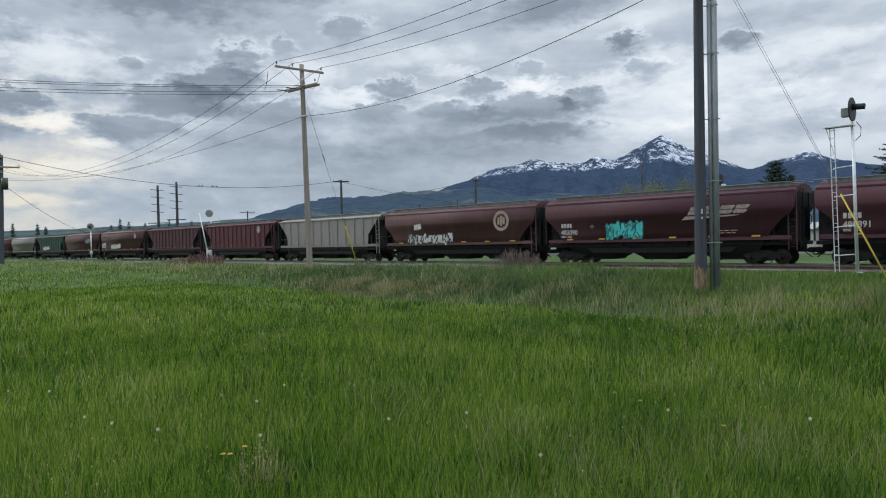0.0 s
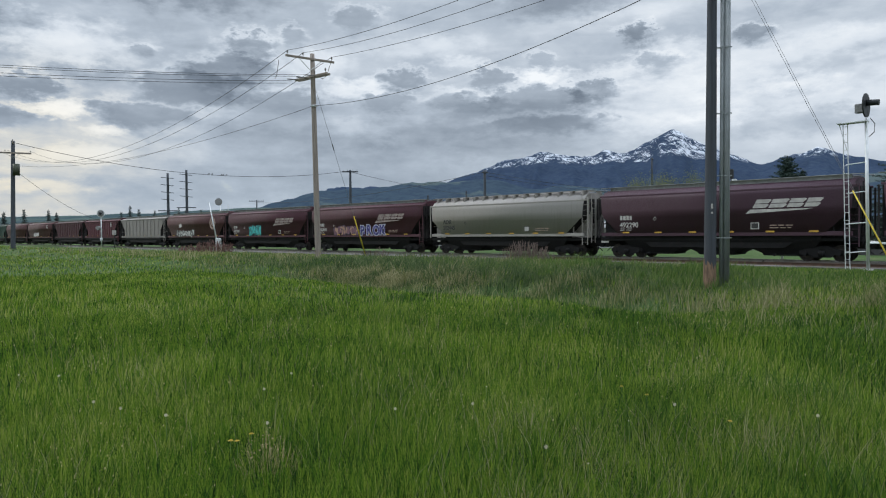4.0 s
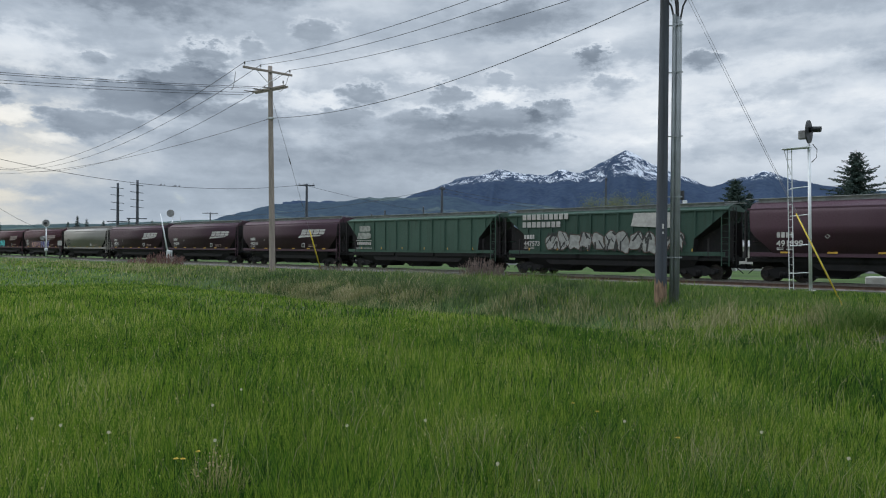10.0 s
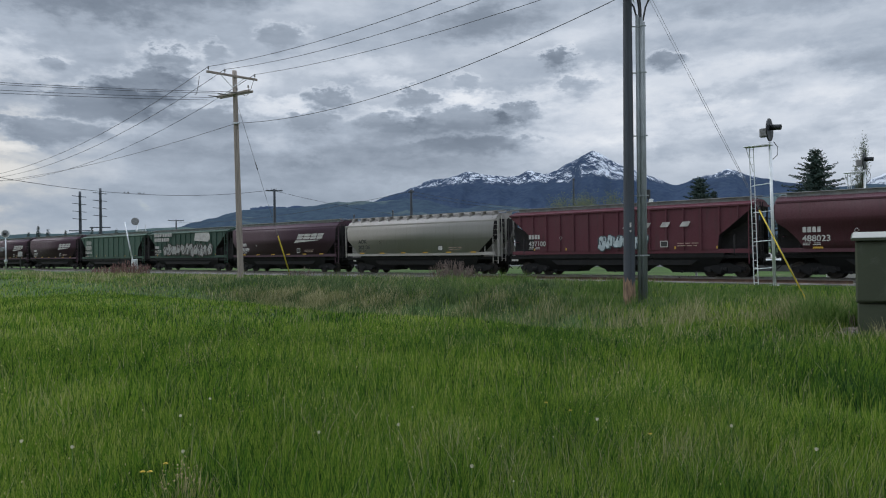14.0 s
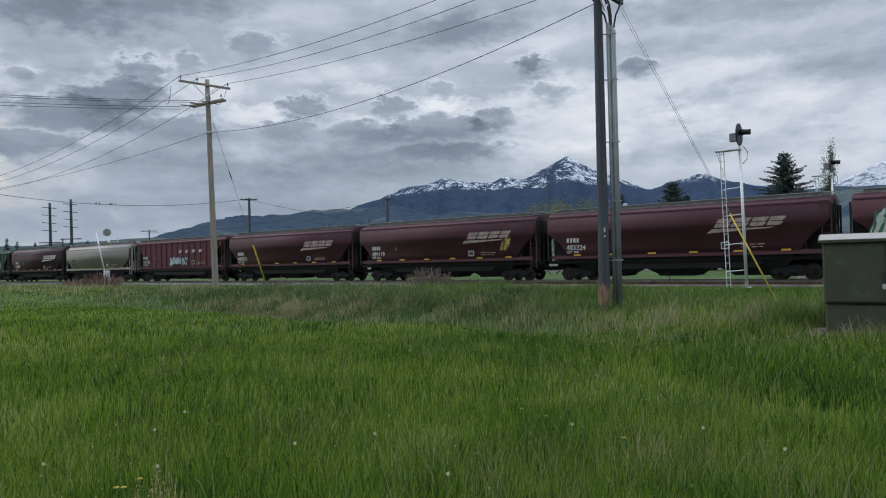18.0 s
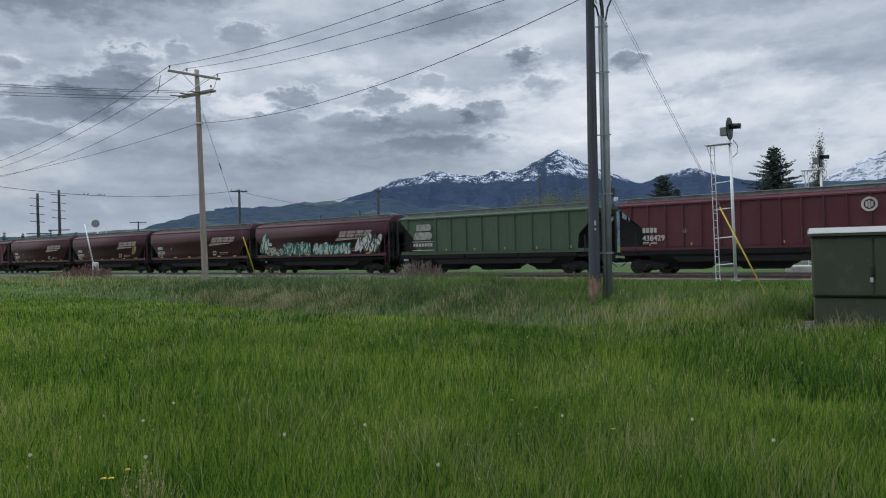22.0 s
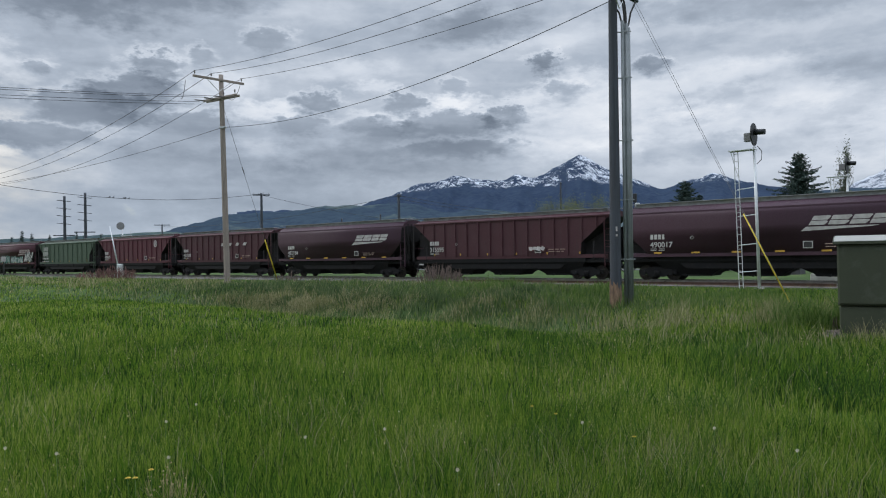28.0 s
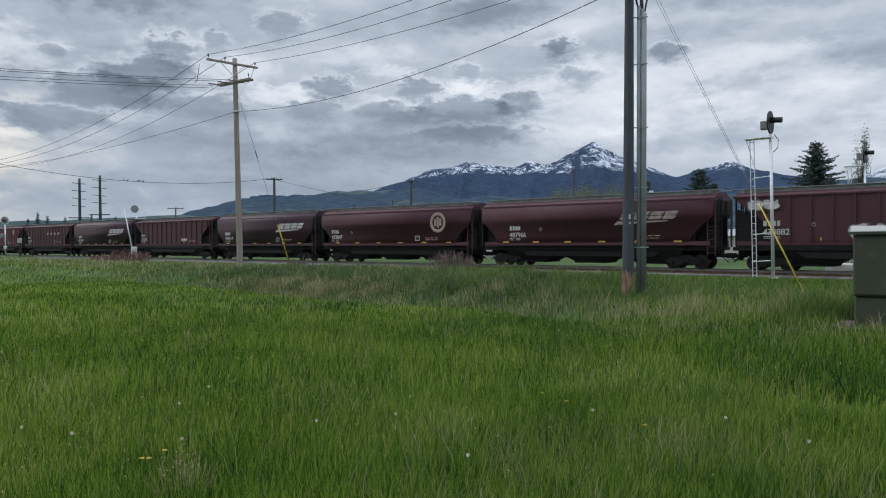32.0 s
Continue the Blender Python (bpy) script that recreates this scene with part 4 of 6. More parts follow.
def build_train():
    s = JOINT0 - sum(c[2] for c in TRAIN[:-FIRST])
    for k, (kind, paint, length, number, logo, label) in enumerate(TRAIN):
        idx = k + FIRST
        car, y, hb = hopper_car(kind, paint, length, label, number, logo=logo, dark_ink=kind == "a", marks=(0.2, 0.22, 0.2) if kind == "a" else (0.18, 0.19, 0.18, 0.16))
        CARS.append((car, s + length / 2))
        s += length
        if idx == -1:
            graffiti(car, y, -hb + 3.2, -hb + 8.8, 1.58, 2.48, 9, 11, (0.42, 0.42, 0.40), (0.06, 0.05, 0.05), DARK_TAG)
            graffiti(car, y, -hb + 4.0, -hb + 4.9, 2.78, 3.38, 2, 12, (0.45, 0.42, 0.40), (0.1, 0.06, 0.05))
        elif idx == 0:
            graffiti(car, y, -hb + 5.2, -hb + 8.0, 1.63, 2.83, 5, 21, (0.05, 0.42, 0.40), (0.02, 0.10, 0.10), (0.02, 0.16, 0.16))
        elif idx == 1:
            graffiti(car, y, -hb + 4.0, -hb + 8.2, 1.63, 2.58, 6, 31, (0.15, 0.075, 0.10), (0.045, 0.035, 0.07), (0.38, 0.23, 0.16))
            tag_word(car, y, "PROK", -hb + 8.45, 1.68, 1.22, 0.98, (0.034, 0.034, 0.15), (0.36, 0.36, 0.44))
            part("graffiti_stroke", plates(strokes(-hb + 8.5, -hb + 12.3, 1.72, 2.5, 16, 35), y - 0.022, 0.004), tag_paint((0.16, 0.14, 0.34)), car)["kind"] = "stuff"
        elif idx == 7:
            part("white_lettering", plates(bars(-hb + 1.6, 3.93, (0.32, 0.32, 0.32, 0.32, 0.12, 0.32, 0.32, 0.32, 0.32, 0.32), 0.40, 0.10) + bars(-hb + 1.6, 3.38, (0.32,) * 8, 0.40, 0.10), y), WHITE, car, "two rows of white block letters")
            graffiti(car, y, -hb + 3.7, -hb + 13.9, 1.63, 3.03, 11, 41, GREY_TAG, (0.075, 0.05, 0.042), (0.03, 0.03, 0.03))
            part("logo", plates([[(-hb + 10.3, 3.35), (-hb + 13.0, 3.2), (-hb + 13.4, 3.45), (-hb + 13.4, 4.0), (-hb + 13.1, 4.2), (-hb + 10.5, 4.2)]], y), WHITE, car, "white block emblem")
        elif idx == 10:
            graffiti(car, y, -hb + 7.2, -hb + 10.6, 1.73, 2.68, 6, 51, (0.35, 0.40, 0.42), (0.05, 0.07, 0.08), (0.05, 0.07, 0.08), 0.3)
        elif idx == 12:
            graffiti(car, y, hb - 2.75, hb - 2.15, 2.2, 3.2, 2, 55, (0.30, 0.235, 0.045), (0.16, 0.10, 0.03), (0.10, 0.06, 0.03), 0.4)
        elif idx == 14:
            graffiti(car, y, -hb + 0.9, -hb + 1.9, 1.78, 3.68, 2, 61, (0.34, 0.37, 0.34), (0.03, 0.12, 0.09), (0.03, 0.12, 0.09), 0.3)
            graffiti(car, y, -hb + 1.7, -hb + 4.0, 1.63, 2.28, 5, 62, (0.30, 0.31, 0.27), (0.03, 0.12, 0.09), (0.04, 0.05, 0.045))
            graffiti(car, y, -hb + 4.1, -hb + 7.6, 1.63, 2.78, 11, 63, (0.28, 0.34, 0.30), (0.03, 0.10, 0.08), (0.02, 0.10, 0.08))
            graffiti(car, y, -hb + 8.0, -hb + 12.5, 1.63, 2.68, 7, 64, (0.34, 0.37, 0.35), (0.03, 0.14, 0.11), (0.02, 0.11, 0.085))
            graffiti(car, y, -hb + 13.2, -hb + 15.9, 1.68, 3.28, 5, 65, (0.40, 0.40, 0.38), (0.04, 0.05, 0.045), (0.04, 0.05, 0.045), 0.5)
        elif idx == 19:
            graffiti(car, y, hb - 6.2, hb - 4.9, 1.98, 2.33, 4, 71, (0.45, 0.43, 0.42), (0.08, 0.03, 0.03))
        elif idx == 23:
            graffiti(car, y, -hb + 6.0, hb - 2.5, 1.68, 2.68, 8, 81, (0.40, 0.37, 0.36), (0.06, 0.05, 0.05), (0.12, 0.1, 0.1))
            graffiti(car, y, -hb + 0.9, -hb + 2.6, 3.48, 4.08, 4, 82, (0.4, 0.38, 0.38), (0.08, 0.05, 0.05))
        elif idx in (-5, -7):
            graffiti(car, y, -hb + 4.5, -hb + 8.5, 1.68, 2.58, 5, 91, (0.45, 0.44, 0.42), (0.06, 0.05, 0.05))


build_train()
# ---- distance: hills and mountains ----
def range_material(name, forest, forest2, patch, snow=None, line=400.0, spread=150.0, patch_at=0.62, bare=0.474):
    m = bpy.data.materials.new(name)
    m.use_nodes = True
    g = Nodes(m.node_tree)
    geo = g.add("ShaderNodeNewGeometry")
    pos = geo.outputs["Position"]
    a, b, c = g.noise(pos, 0.004, 6, 0.6), g.noise(pos, 0.03, 6, 0.7), g.noise(pos, 0.0016, 5, 0.6)
    col = g.mix(g.smooth(b, 0.35, 0.65), forest, forest2)
    col = g.mix(g.smooth(g.math("ADD", a, g.math("MULTIPLY", b, 0.25)), patch_at + 0.1, patch_at + 0.2), col, patch)
    if snow:
        z = g.add("ShaderNodeSeparateXYZ", Vector=pos).outputs[2]
        steep = g.add("ShaderNodeSeparateXYZ", Vector=geo.outputs["Normal"]).outputs[2]
        streaks = g.noise(g.vec("MULTIPLY", pos, (1.0, 0.5, 0.36)), 0.030, 9, 0.82, 0.5)
        side = g.add("ShaderNodeSeparateXYZ", Vector=geo.outputs["Normal"]).outputs[0]
        h = g.math("ADD", z, g.math("MULTIPLY", g.math("SUBTRACT", streaks, 0.5), spread * 2.2))
        h = g.math("ADD", h, g.math("MULTIPLY", g.math("SUBTRACT", c, 0.5), spread))
        f = g.math("MULTIPLY", g.smooth(h, line, line + spread * 0.4), g.smooth(g.math("ADD", streaks, g.math("MULTIPLY", side, 0.07)), bare, bare + 0.075))
        f = g.math("MULTIPLY", f, g.smooth(steep, 0.15, 0.5))
        col = g.mix(f, col, snow)
    bs = g.add("ShaderNodeBsdfDiffuse", Color=col, Roughness=1.0)
    g.add("ShaderNodeOutputMaterial", Surface=bs)
    return m


def crest(az_, summits, floor):
    """Elevation in degrees of a skyline made of summits (azimuth, elevation, fall to the left, fall to the right)."""
    e = np.full_like(az_, floor)
    for a, top, fl, fr in summits:
        d = az_ - a
        e = np.maximum(e, top - np.where(d < 0, -d * fl, d * fr))
    return e


def build_range(name, label, summits, floor, az0, az1, r0, r1, mat, rough, seed, n_az=420, n_r=46, spur=0.22):
    azs = np.linspace(az0, az1, n_az)
    el_ = crest(azs, summits, floor)
    k = np.exp(-np.linspace(-1.5, 1.5, 5) ** 2)
    el_ = np.convolve(np.pad(el_, 2, mode="edge"), k / k.sum(), mode="valid")
    verts = []
    for j in range(n_r):
        t = j / (n_r - 6)
        r = r0 + (r1 - r0) * t
        for a, e in zip(azs, el_):
            ar = radians(a)
            x, y = r * math.sin(ar), r * math.cos(ar)
            top = math.tan(radians(e)) * r1 + EYE
            if t <= 1:
                ridge = 1 - abs(noise.fractal((a * 0.55 + seed, t * 0.9, seed), 0.9, 2.2, 5))
                h = top * (t ** 1.25) * (1 - spur * (1 - ridge * 0.0)) + top * spur * t * (t + (1 - t) * 2.2 * (ridge - 0.55))
                h += rough * noise.fractal((x * 0.006, y * 0.006, seed), 0.8, 2.1, 6) * (0.25 + 0.75 * t)
            else:
                h = top * (1 - (t - 1) * 3) + rough * noise.fractal((x * 0.006, y * 0.006, seed), 0.8, 2.1, 6)
            verts.append((x, y, max(h, -5)))
    i = (np.arange(n_r - 1)[:, None] * n_az + np.arange(n_az - 1)).ravel()
    faces = np.stack([i, i + n_az, i + n_az + 1, i + 1], 1)
    tagged(new(name, mesh_from(name, verts, faces, mat, True)), label, "mountains", kind="structure")


def build_distance():
    # distance haze is painted into the blue-grey base colours of the ranges
    rock = range_material("hazed_forest_and_snow", (0.036, 0.055, 0.096), (0.050, 0.073, 0.114), (0.072, 0.098, 0.122), (0.60, 0.64, 0.70), 390.0, 85.0, 0.66, 0.488)
    foot = range_material("hazed_foothill_woods", (0.040, 0.060, 0.088), (0.056, 0.082, 0.108), (0.088, 0.116, 0.120), patch_at=0.55)
    green = range_material("hazed_grass_hills", (0.070, 0.100, 0.098), (0.094, 0.128, 0.115), (0.056, 0.082, 0.088), patch_at=0.5)
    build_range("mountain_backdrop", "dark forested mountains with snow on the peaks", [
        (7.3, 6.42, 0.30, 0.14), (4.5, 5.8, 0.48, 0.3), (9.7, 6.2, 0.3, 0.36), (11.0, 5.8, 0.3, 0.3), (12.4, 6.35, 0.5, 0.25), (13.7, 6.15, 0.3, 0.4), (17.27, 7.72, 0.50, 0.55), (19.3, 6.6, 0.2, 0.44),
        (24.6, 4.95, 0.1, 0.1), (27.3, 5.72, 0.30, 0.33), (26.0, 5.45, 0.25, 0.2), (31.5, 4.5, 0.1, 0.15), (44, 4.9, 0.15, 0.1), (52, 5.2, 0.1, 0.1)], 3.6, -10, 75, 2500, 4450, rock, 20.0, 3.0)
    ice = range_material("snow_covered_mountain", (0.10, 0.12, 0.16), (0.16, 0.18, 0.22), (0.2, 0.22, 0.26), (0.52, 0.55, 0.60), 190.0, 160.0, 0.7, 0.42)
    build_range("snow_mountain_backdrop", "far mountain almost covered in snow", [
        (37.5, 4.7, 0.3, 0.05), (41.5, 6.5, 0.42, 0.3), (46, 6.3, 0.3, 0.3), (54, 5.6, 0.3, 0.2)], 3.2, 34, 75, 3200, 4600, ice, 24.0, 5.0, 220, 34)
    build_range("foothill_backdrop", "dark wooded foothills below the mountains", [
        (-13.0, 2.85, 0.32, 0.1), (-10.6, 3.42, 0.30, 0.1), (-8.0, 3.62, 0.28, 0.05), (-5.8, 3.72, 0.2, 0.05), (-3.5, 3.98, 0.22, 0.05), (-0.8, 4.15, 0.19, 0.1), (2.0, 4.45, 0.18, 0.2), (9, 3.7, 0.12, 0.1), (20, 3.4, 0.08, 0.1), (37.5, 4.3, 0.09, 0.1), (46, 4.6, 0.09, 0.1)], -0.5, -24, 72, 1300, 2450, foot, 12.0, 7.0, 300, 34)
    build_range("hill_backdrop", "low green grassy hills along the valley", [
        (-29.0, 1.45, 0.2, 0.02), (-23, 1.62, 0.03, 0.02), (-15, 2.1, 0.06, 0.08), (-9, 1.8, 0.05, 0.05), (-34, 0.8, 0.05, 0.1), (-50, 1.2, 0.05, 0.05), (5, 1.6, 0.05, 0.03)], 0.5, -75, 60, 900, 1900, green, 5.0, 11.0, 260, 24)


build_distance()
# ---- poles, wires, signals ----
def gz(p):
    return float(ground_z(p.x, p.y))


def crossarm(pole, center, direction, length, pins=(), size=0.06, mat=None):
    d = Vector(direction).normalized()
    ang = math.degrees(math.atan2(d.y, d.x))
    arm = part("crossarm", box(-length / 2, length / 2, -size * 0.75, size * 0.75, -size, size, 0.01), mat or WOOD, pole, at=pose(*center, 0, 0, ang))
    for u in pins:
        bm = tube((0, 0, 0.0), (0, 0, 0.16), 0.012, sides=6)
        for z, r in ((0.10, 0.045), (0.14, 0.055), (0.18, 0.04), (0.21, 0.045)):
            tube_bm(bm, (0, 0, z), (0, 0, z + 0.03), r, r * 0.7, sides=8)
        part("insulator", bm, PORCELAIN, arm, at=pose(u, 0, size))
    return arm


def braces(pole, top, center, direction, reach=0.75, drop=0.65, mat=None):
    d = Vector(direction).normalized()
    for sgn in (-1, 1):
        a, b = Vector(center) + d * sgn * reach, Vector(center) - Vector((0, 0, drop))
        part("brace", tube(a, b, 0.02, sides=5), mat or GALV, pole)


def sag_line(a, b, sag, n=24):
    a, b = Vector(a), Vector(b)
    return [a.lerp(b, i / n) - Vector((0, 0, sag * 4 * (i / n) * (1 - i / n))) for i in range(n + 1)]


def wire(a, b, sag, r=0.012, label="thin dark overhead wire between poles", name="wire", n=24):
    ob = new(name, to_mesh(name, path_tube(sag_line(a, b, sag, n), r), WIRE))
    return tagged(ob, label, "wire", "overhead wires")


def pole_shaft(pole, foot, top, r0, r1, mat):
    bm = bmesh.new()
    f, t = Vector(foot), Vector(top)
    n, sides = 9, 14
    rings = []
    for i in range(n):
        u = i / (n - 1)
        p, r = f.lerp(t, u), r0 + (r1 - r0) * u
        rings.append([bm.verts.new(p + Vector((r * (1 + 0.03 * noise.noise((k, u * 5, r0 * 9))) * math.cos(6.28318 * k / sides), r * math.sin(6.28318 * k / sides), 0))) for k in range(sides)])
    for a, b in zip(rings, rings[1:]):
        for k in range(sides):
            bm.faces.new((a[k], a[(k + 1) % sides], b[(k + 1) % sides], b[k])).smooth = True
    bm.faces.new(rings[-1])
    return part("shaft", bm, mat, pole)


# mid pole
MID = polar(-10.74, 41.0)
MID_TOP = polar(-11.0, 41.0, 11.95)
ARM_DIR = Vector((0.79, 0.61, 0))
ARM2_DIR = Vector((0.78, -0.62, 0))
MID_ARM = polar(-11.15, 40.8, 11.62)
MID_ARM2 = polar(-11.1, 40.8, 10.62)
MID_COMM = polar(-10.9, 40.85, 9.0)
# near pole
NEAR = polar(20.05, 22.0)
NEAR_TOP = polar(20.3, 22.0, 11.9)
NEAR_ARM_DIR = Vector((0.73, 0.68, 0))
NEAR_ARM = polar(20.75, 21.85, 9.62)
NEAR_ARM2 = polar(20.2, 21.85, 10.38)
# left pole
LEFT = polar(-32.1, 95.0)
LEFT_TOP = polar(-31.95, 95.0, 12.7)
LEFT_ARM = polar(-31.95, 94.8, 11.3)
LEFT_DIR = Vector((0.87, 0.5, 0))


def build_poles():
    p = thing("utility_pole", "weathered brown wooden utility pole with two crossarms", "utility pole", group="wooden utility poles")
    pole_shaft(p, (*MID.xy, gz(MID) - 0.4), MID_TOP, 0.18, 0.125, WOOD)
    crossarm(p, MID_ARM, ARM_DIR, 3.0, (-1.4, -0.45, 1.35))
    braces(p, MID_TOP, MID_ARM, ARM_DIR)
    crossarm(p, MID_ARM2, ARM2_DIR, 2.7, (0.3, 1.2))
    crossarm(p, MID_ARM2 + Vector((0.1, 0.24, 0)), ARM2_DIR, 2.7)
    for u in (-1.25, -0.45, 0.35):
        q = MID_ARM2 + ARM2_DIR * u
        part("strain_insulator", tube(q, q + Vector((-0.5, -0.27, 0)), 0.04, 0.03, 7), PORCELAIN, p)
    for a, b, h in ((MID_ARM + ARM_DIR * 1.3, MID_ARM2 + ARM2_DIR * 0.6, 0.5), (MID_ARM - ARM_DIR * 1.7 + Vector((-0.3, 0.4, -0.2)), MID_ARM2 - ARM2_DIR * 1.2 + Vector((-1.2, -0.6, 0)), 0.35)):
        part("jumper_wire", path_tube(sag_line(a, b, h, 10), 0.014), WIRE, p)
    part("comm_bracket", box(-0.2, 0.2, -0.05, 0.05, -0.05, 0.05, 0.01), GALV, p, at=pose(*MID_COMM))
    g = polar(-6.95, 50.0)
    g.z = gz(g) + 0.05
    guy = thing("guy_wire", "steel guy wire with a yellow plastic guard", "guy wire", group="pole guys")
    a = MID_ARM2 + Vector((0.25, 0, -0.75))
    part("strand", tube(a, g, 0.010, sides=5), STRAND, guy)
    d = (a - g).normalized()
    part("guard", tube(g + d * 0.05, g + d * 3.9, 0.05, 0.04, 8), YELLOW_GUARD, guy, "yellow plastic guy guard")
    q = a + (g - a) * 0.28
    part("guy_insulator", tube(q, q - d * 0.5, 0.03, sides=6), PORCELAIN, guy)

    p = thing("utility_pole", "dark treated wooden pole with grey cable conduits", "utility pole", group="wooden utility poles")
    pole_shaft(p, (*NEAR.xy, gz(NEAR) - 0.4), NEAR_TOP, 0.178, 0.115, DARKWOOD)
    z0 = gz(NEAR)
    bm = bmesh.new()
    low, high = [], []
    for k in range(28):
        a = 6.28318 * k / 28
        h = 0.78 + 0.30 * noise.noise((math.cos(a) * 2.5, math.sin(a) * 2.5, 4.0)) + 0.10 * (k % 2)
        low.append(bm.verts.new((NEAR.x + 0.188 * math.cos(a), NEAR.y + 0.188 * math.sin(a), z0 - 0.1)))
        high.append(bm.verts.new((NEAR.x + 0.178 * math.cos(a), NEAR.y + 0.178 * math.sin(a), z0 + h)))
    for k in range(28):
        bm.faces.new((low[k], low[(k + 1) % 28], high[(k + 1) % 28], high[k])).smooth = True
    part("base_wrap", bm, WORN, p, "scuffed orange-brown wood at the base")
    crossarm(p, NEAR_ARM, NEAR_ARM_DIR, 2.4, (), 0.085, DARKWOOD)
    crossarm(p, NEAR_ARM2, ARM_DIR, 2.9, (-1.35, -0.45, 1.35), mat=DARKWOOD)
    braces(p, NEAR_TOP, NEAR_ARM, NEAR_ARM_DIR, 0.5, 0.55)
    base = Vector((NEAR.x, NEAR.y, 0)) + Vector((0.41, -0.02, 0))
    for i, (ox, oy) in enumerate(((-0.09, 0), (0.0, -0.07), (0.09, 0.0), (0.0, 0.07))):
        b = base + Vector((ox, oy, 0))
        part("conduit", tube((b.x, b.y, z0 - 0.2), (b.x + 0.05, b.y, 8.75 - 0.1 * i), 0.058, 0.058, 10), CONDUIT, p, "grey plastic cable conduit")
        part("cable", path_tube([(b.x + 0.05, b.y, 8.6), (b.x + 0.04 + ox, b.y, 9.0), (b.x + ox * 3, b.y, 9.3), (b.x + ox * 4 - 0.1, b.y, 9.55)], 0.028, 6), WIRE, p)
    for z in (1.5, 3.3, 5.1, 7.0, 8.4):
        part("standoff", box(-0.35, 0.16, -0.02, 0.02, -0.015, 0.015, 0.004), CONDUIT, p, at=pose(base.x, base.y - 0.02, z))
        part("strap", box(-0.155, 0.155, -0.14, -0.13, -0.018, 0.018), CONDUIT, p, at=pose(base.x + 0.02, base.y, z))
    part("pole_tag", box(-0.025, 0.025, -0.19, -0.18, 0, 0.14), WHITE, p, at=pose(NEAR.x, NEAR.y, 2.35))
    part("pole_tag", box(-0.025, 0.025, -0.19, -0.18, 0, 0.06), WHITE, p, at=pose(NEAR.x, NEAR.y, 2.2))
    g = polar(32.6, 22.0)
    g.z = gz(g) + 0.05
    for k in (0, 1):
        guy = thing("guy_wire", "steel guy wire with a yellow plastic guard" if not k else "second bare steel guy wire beside it", "guy wire", group="pole guys")
        a = NEAR_ARM + NEAR_ARM_DIR * (0.85 - 0.1 * k) + Vector((0, 0, 0.25 * k - 0.1))
        gg = g + Vector((0.04 * k, 0.03 * k, 0))
        part("strand", tube(a, gg, 0.0055, sides=5), STRAND, guy)
        if not k:
            d = (a - g).normalized()
            part("guard", tube(g + d * 0.05, g + d * 2.9, 0.021, 0.017, 8), YELLOW_GUARD, guy, "yellow plastic guy guard")

    p = thing("utility_pole", "distant wooden pole with transformer and crossarms", "utility pole", group="wooden utility poles")
    pole_shaft(p, (*LEFT.xy, gz(LEFT) - 0.4), LEFT_TOP, 0.26, 0.2, DARKWOOD)
    crossarm(p, LEFT_ARM, LEFT_DIR, 3.6, (-1.7, -0.8, 1.7), 0.09)
    crossarm(p, LEFT_ARM + Vector((0, 0, 1.1)), Vector((0.5, -0.87, 0)), 2.4, (-1, 1), 0.09)
    braces(p, LEFT_TOP, LEFT_ARM, LEFT_DIR)
    part("transformer", tube(LEFT_ARM + Vector((0.5, -0.3, -2.6)), LEFT_ARM + Vector((0.5, -0.3, -1.3)), 0.35, 0.35, 12), CABINET, p, "grey can transformer")

    # wires from the mid pole to the near pole and to the left pole
    for u, s1 in ((-1.4, 0.5), (-0.45, 0.55), (1.35, 0.42)):
        a = MID_ARM + ARM_DIR * u + Vector((0, 0, 0.28))
        wire(a, NEAR_ARM2 + ARM_DIR * u + Vector((0, 0, 0.28)), s1)
        wire(a, LEFT_ARM + LEFT_DIR * u * 1.2 + Vector((0, 0, 0.3)), 3.4, 0.014)
        b = NEAR_ARM2 + ARM_DIR * u + Vector((0, 0, 0.28))
        wire(b, b + Vector((16, -22, 0.5)), 0.4)
    wire(MID_COMM, NEAR_ARM + Vector((-0.3, 0, -0.35)), 0.85, 0.013)
    wire(MID_COMM, polar(-31.95, 95.0, 9.9), 1.3, 0.014)
    wire(NEAR_ARM + Vector((0.2, 0, 0.3)), NEAR_ARM + Vector((14, -20, 0.8)), 0.3, 0.018)
    # wires turning off towards the left
    for u, dz in ((0.35, 0.0), (-0.1, -0.02), (-0.85, -0.16), (-1.25, -0.24)):
        a = MID_ARM2 + ARM2_DIR * u + Vector((-0.5, -0.27, dz))
        wire(a, a + Vector((-53, -28, 1.75)), 1.8)
    # lines behind the train
    wire(LEFT_ARM + Vector((0, 0, 1.2)), polar(-8.12, 115, 11.8), 2.2, 0.03)
    wire(polar(-8.12, 115, 11.6), polar(10, 190, 10.5), 2.0, 0.025)
    wire(polar(-31.9, 95, 9.4), polar(-24.5, 130, 3.2), 1.6, 0.022)
    t1, t2 = polar(2.75, 105, 10.6), polar(24, 170, 10.5)
    wire(t1, t2, 2.0, 0.025)
    wire(t1 - Vector((0, 0, 0.5)), t2 - Vector((0, 0, 0.5)), 2.0, 0.025)
    wire(polar(-15.45, 220, 11.2), t1, 1.5, 0.03)
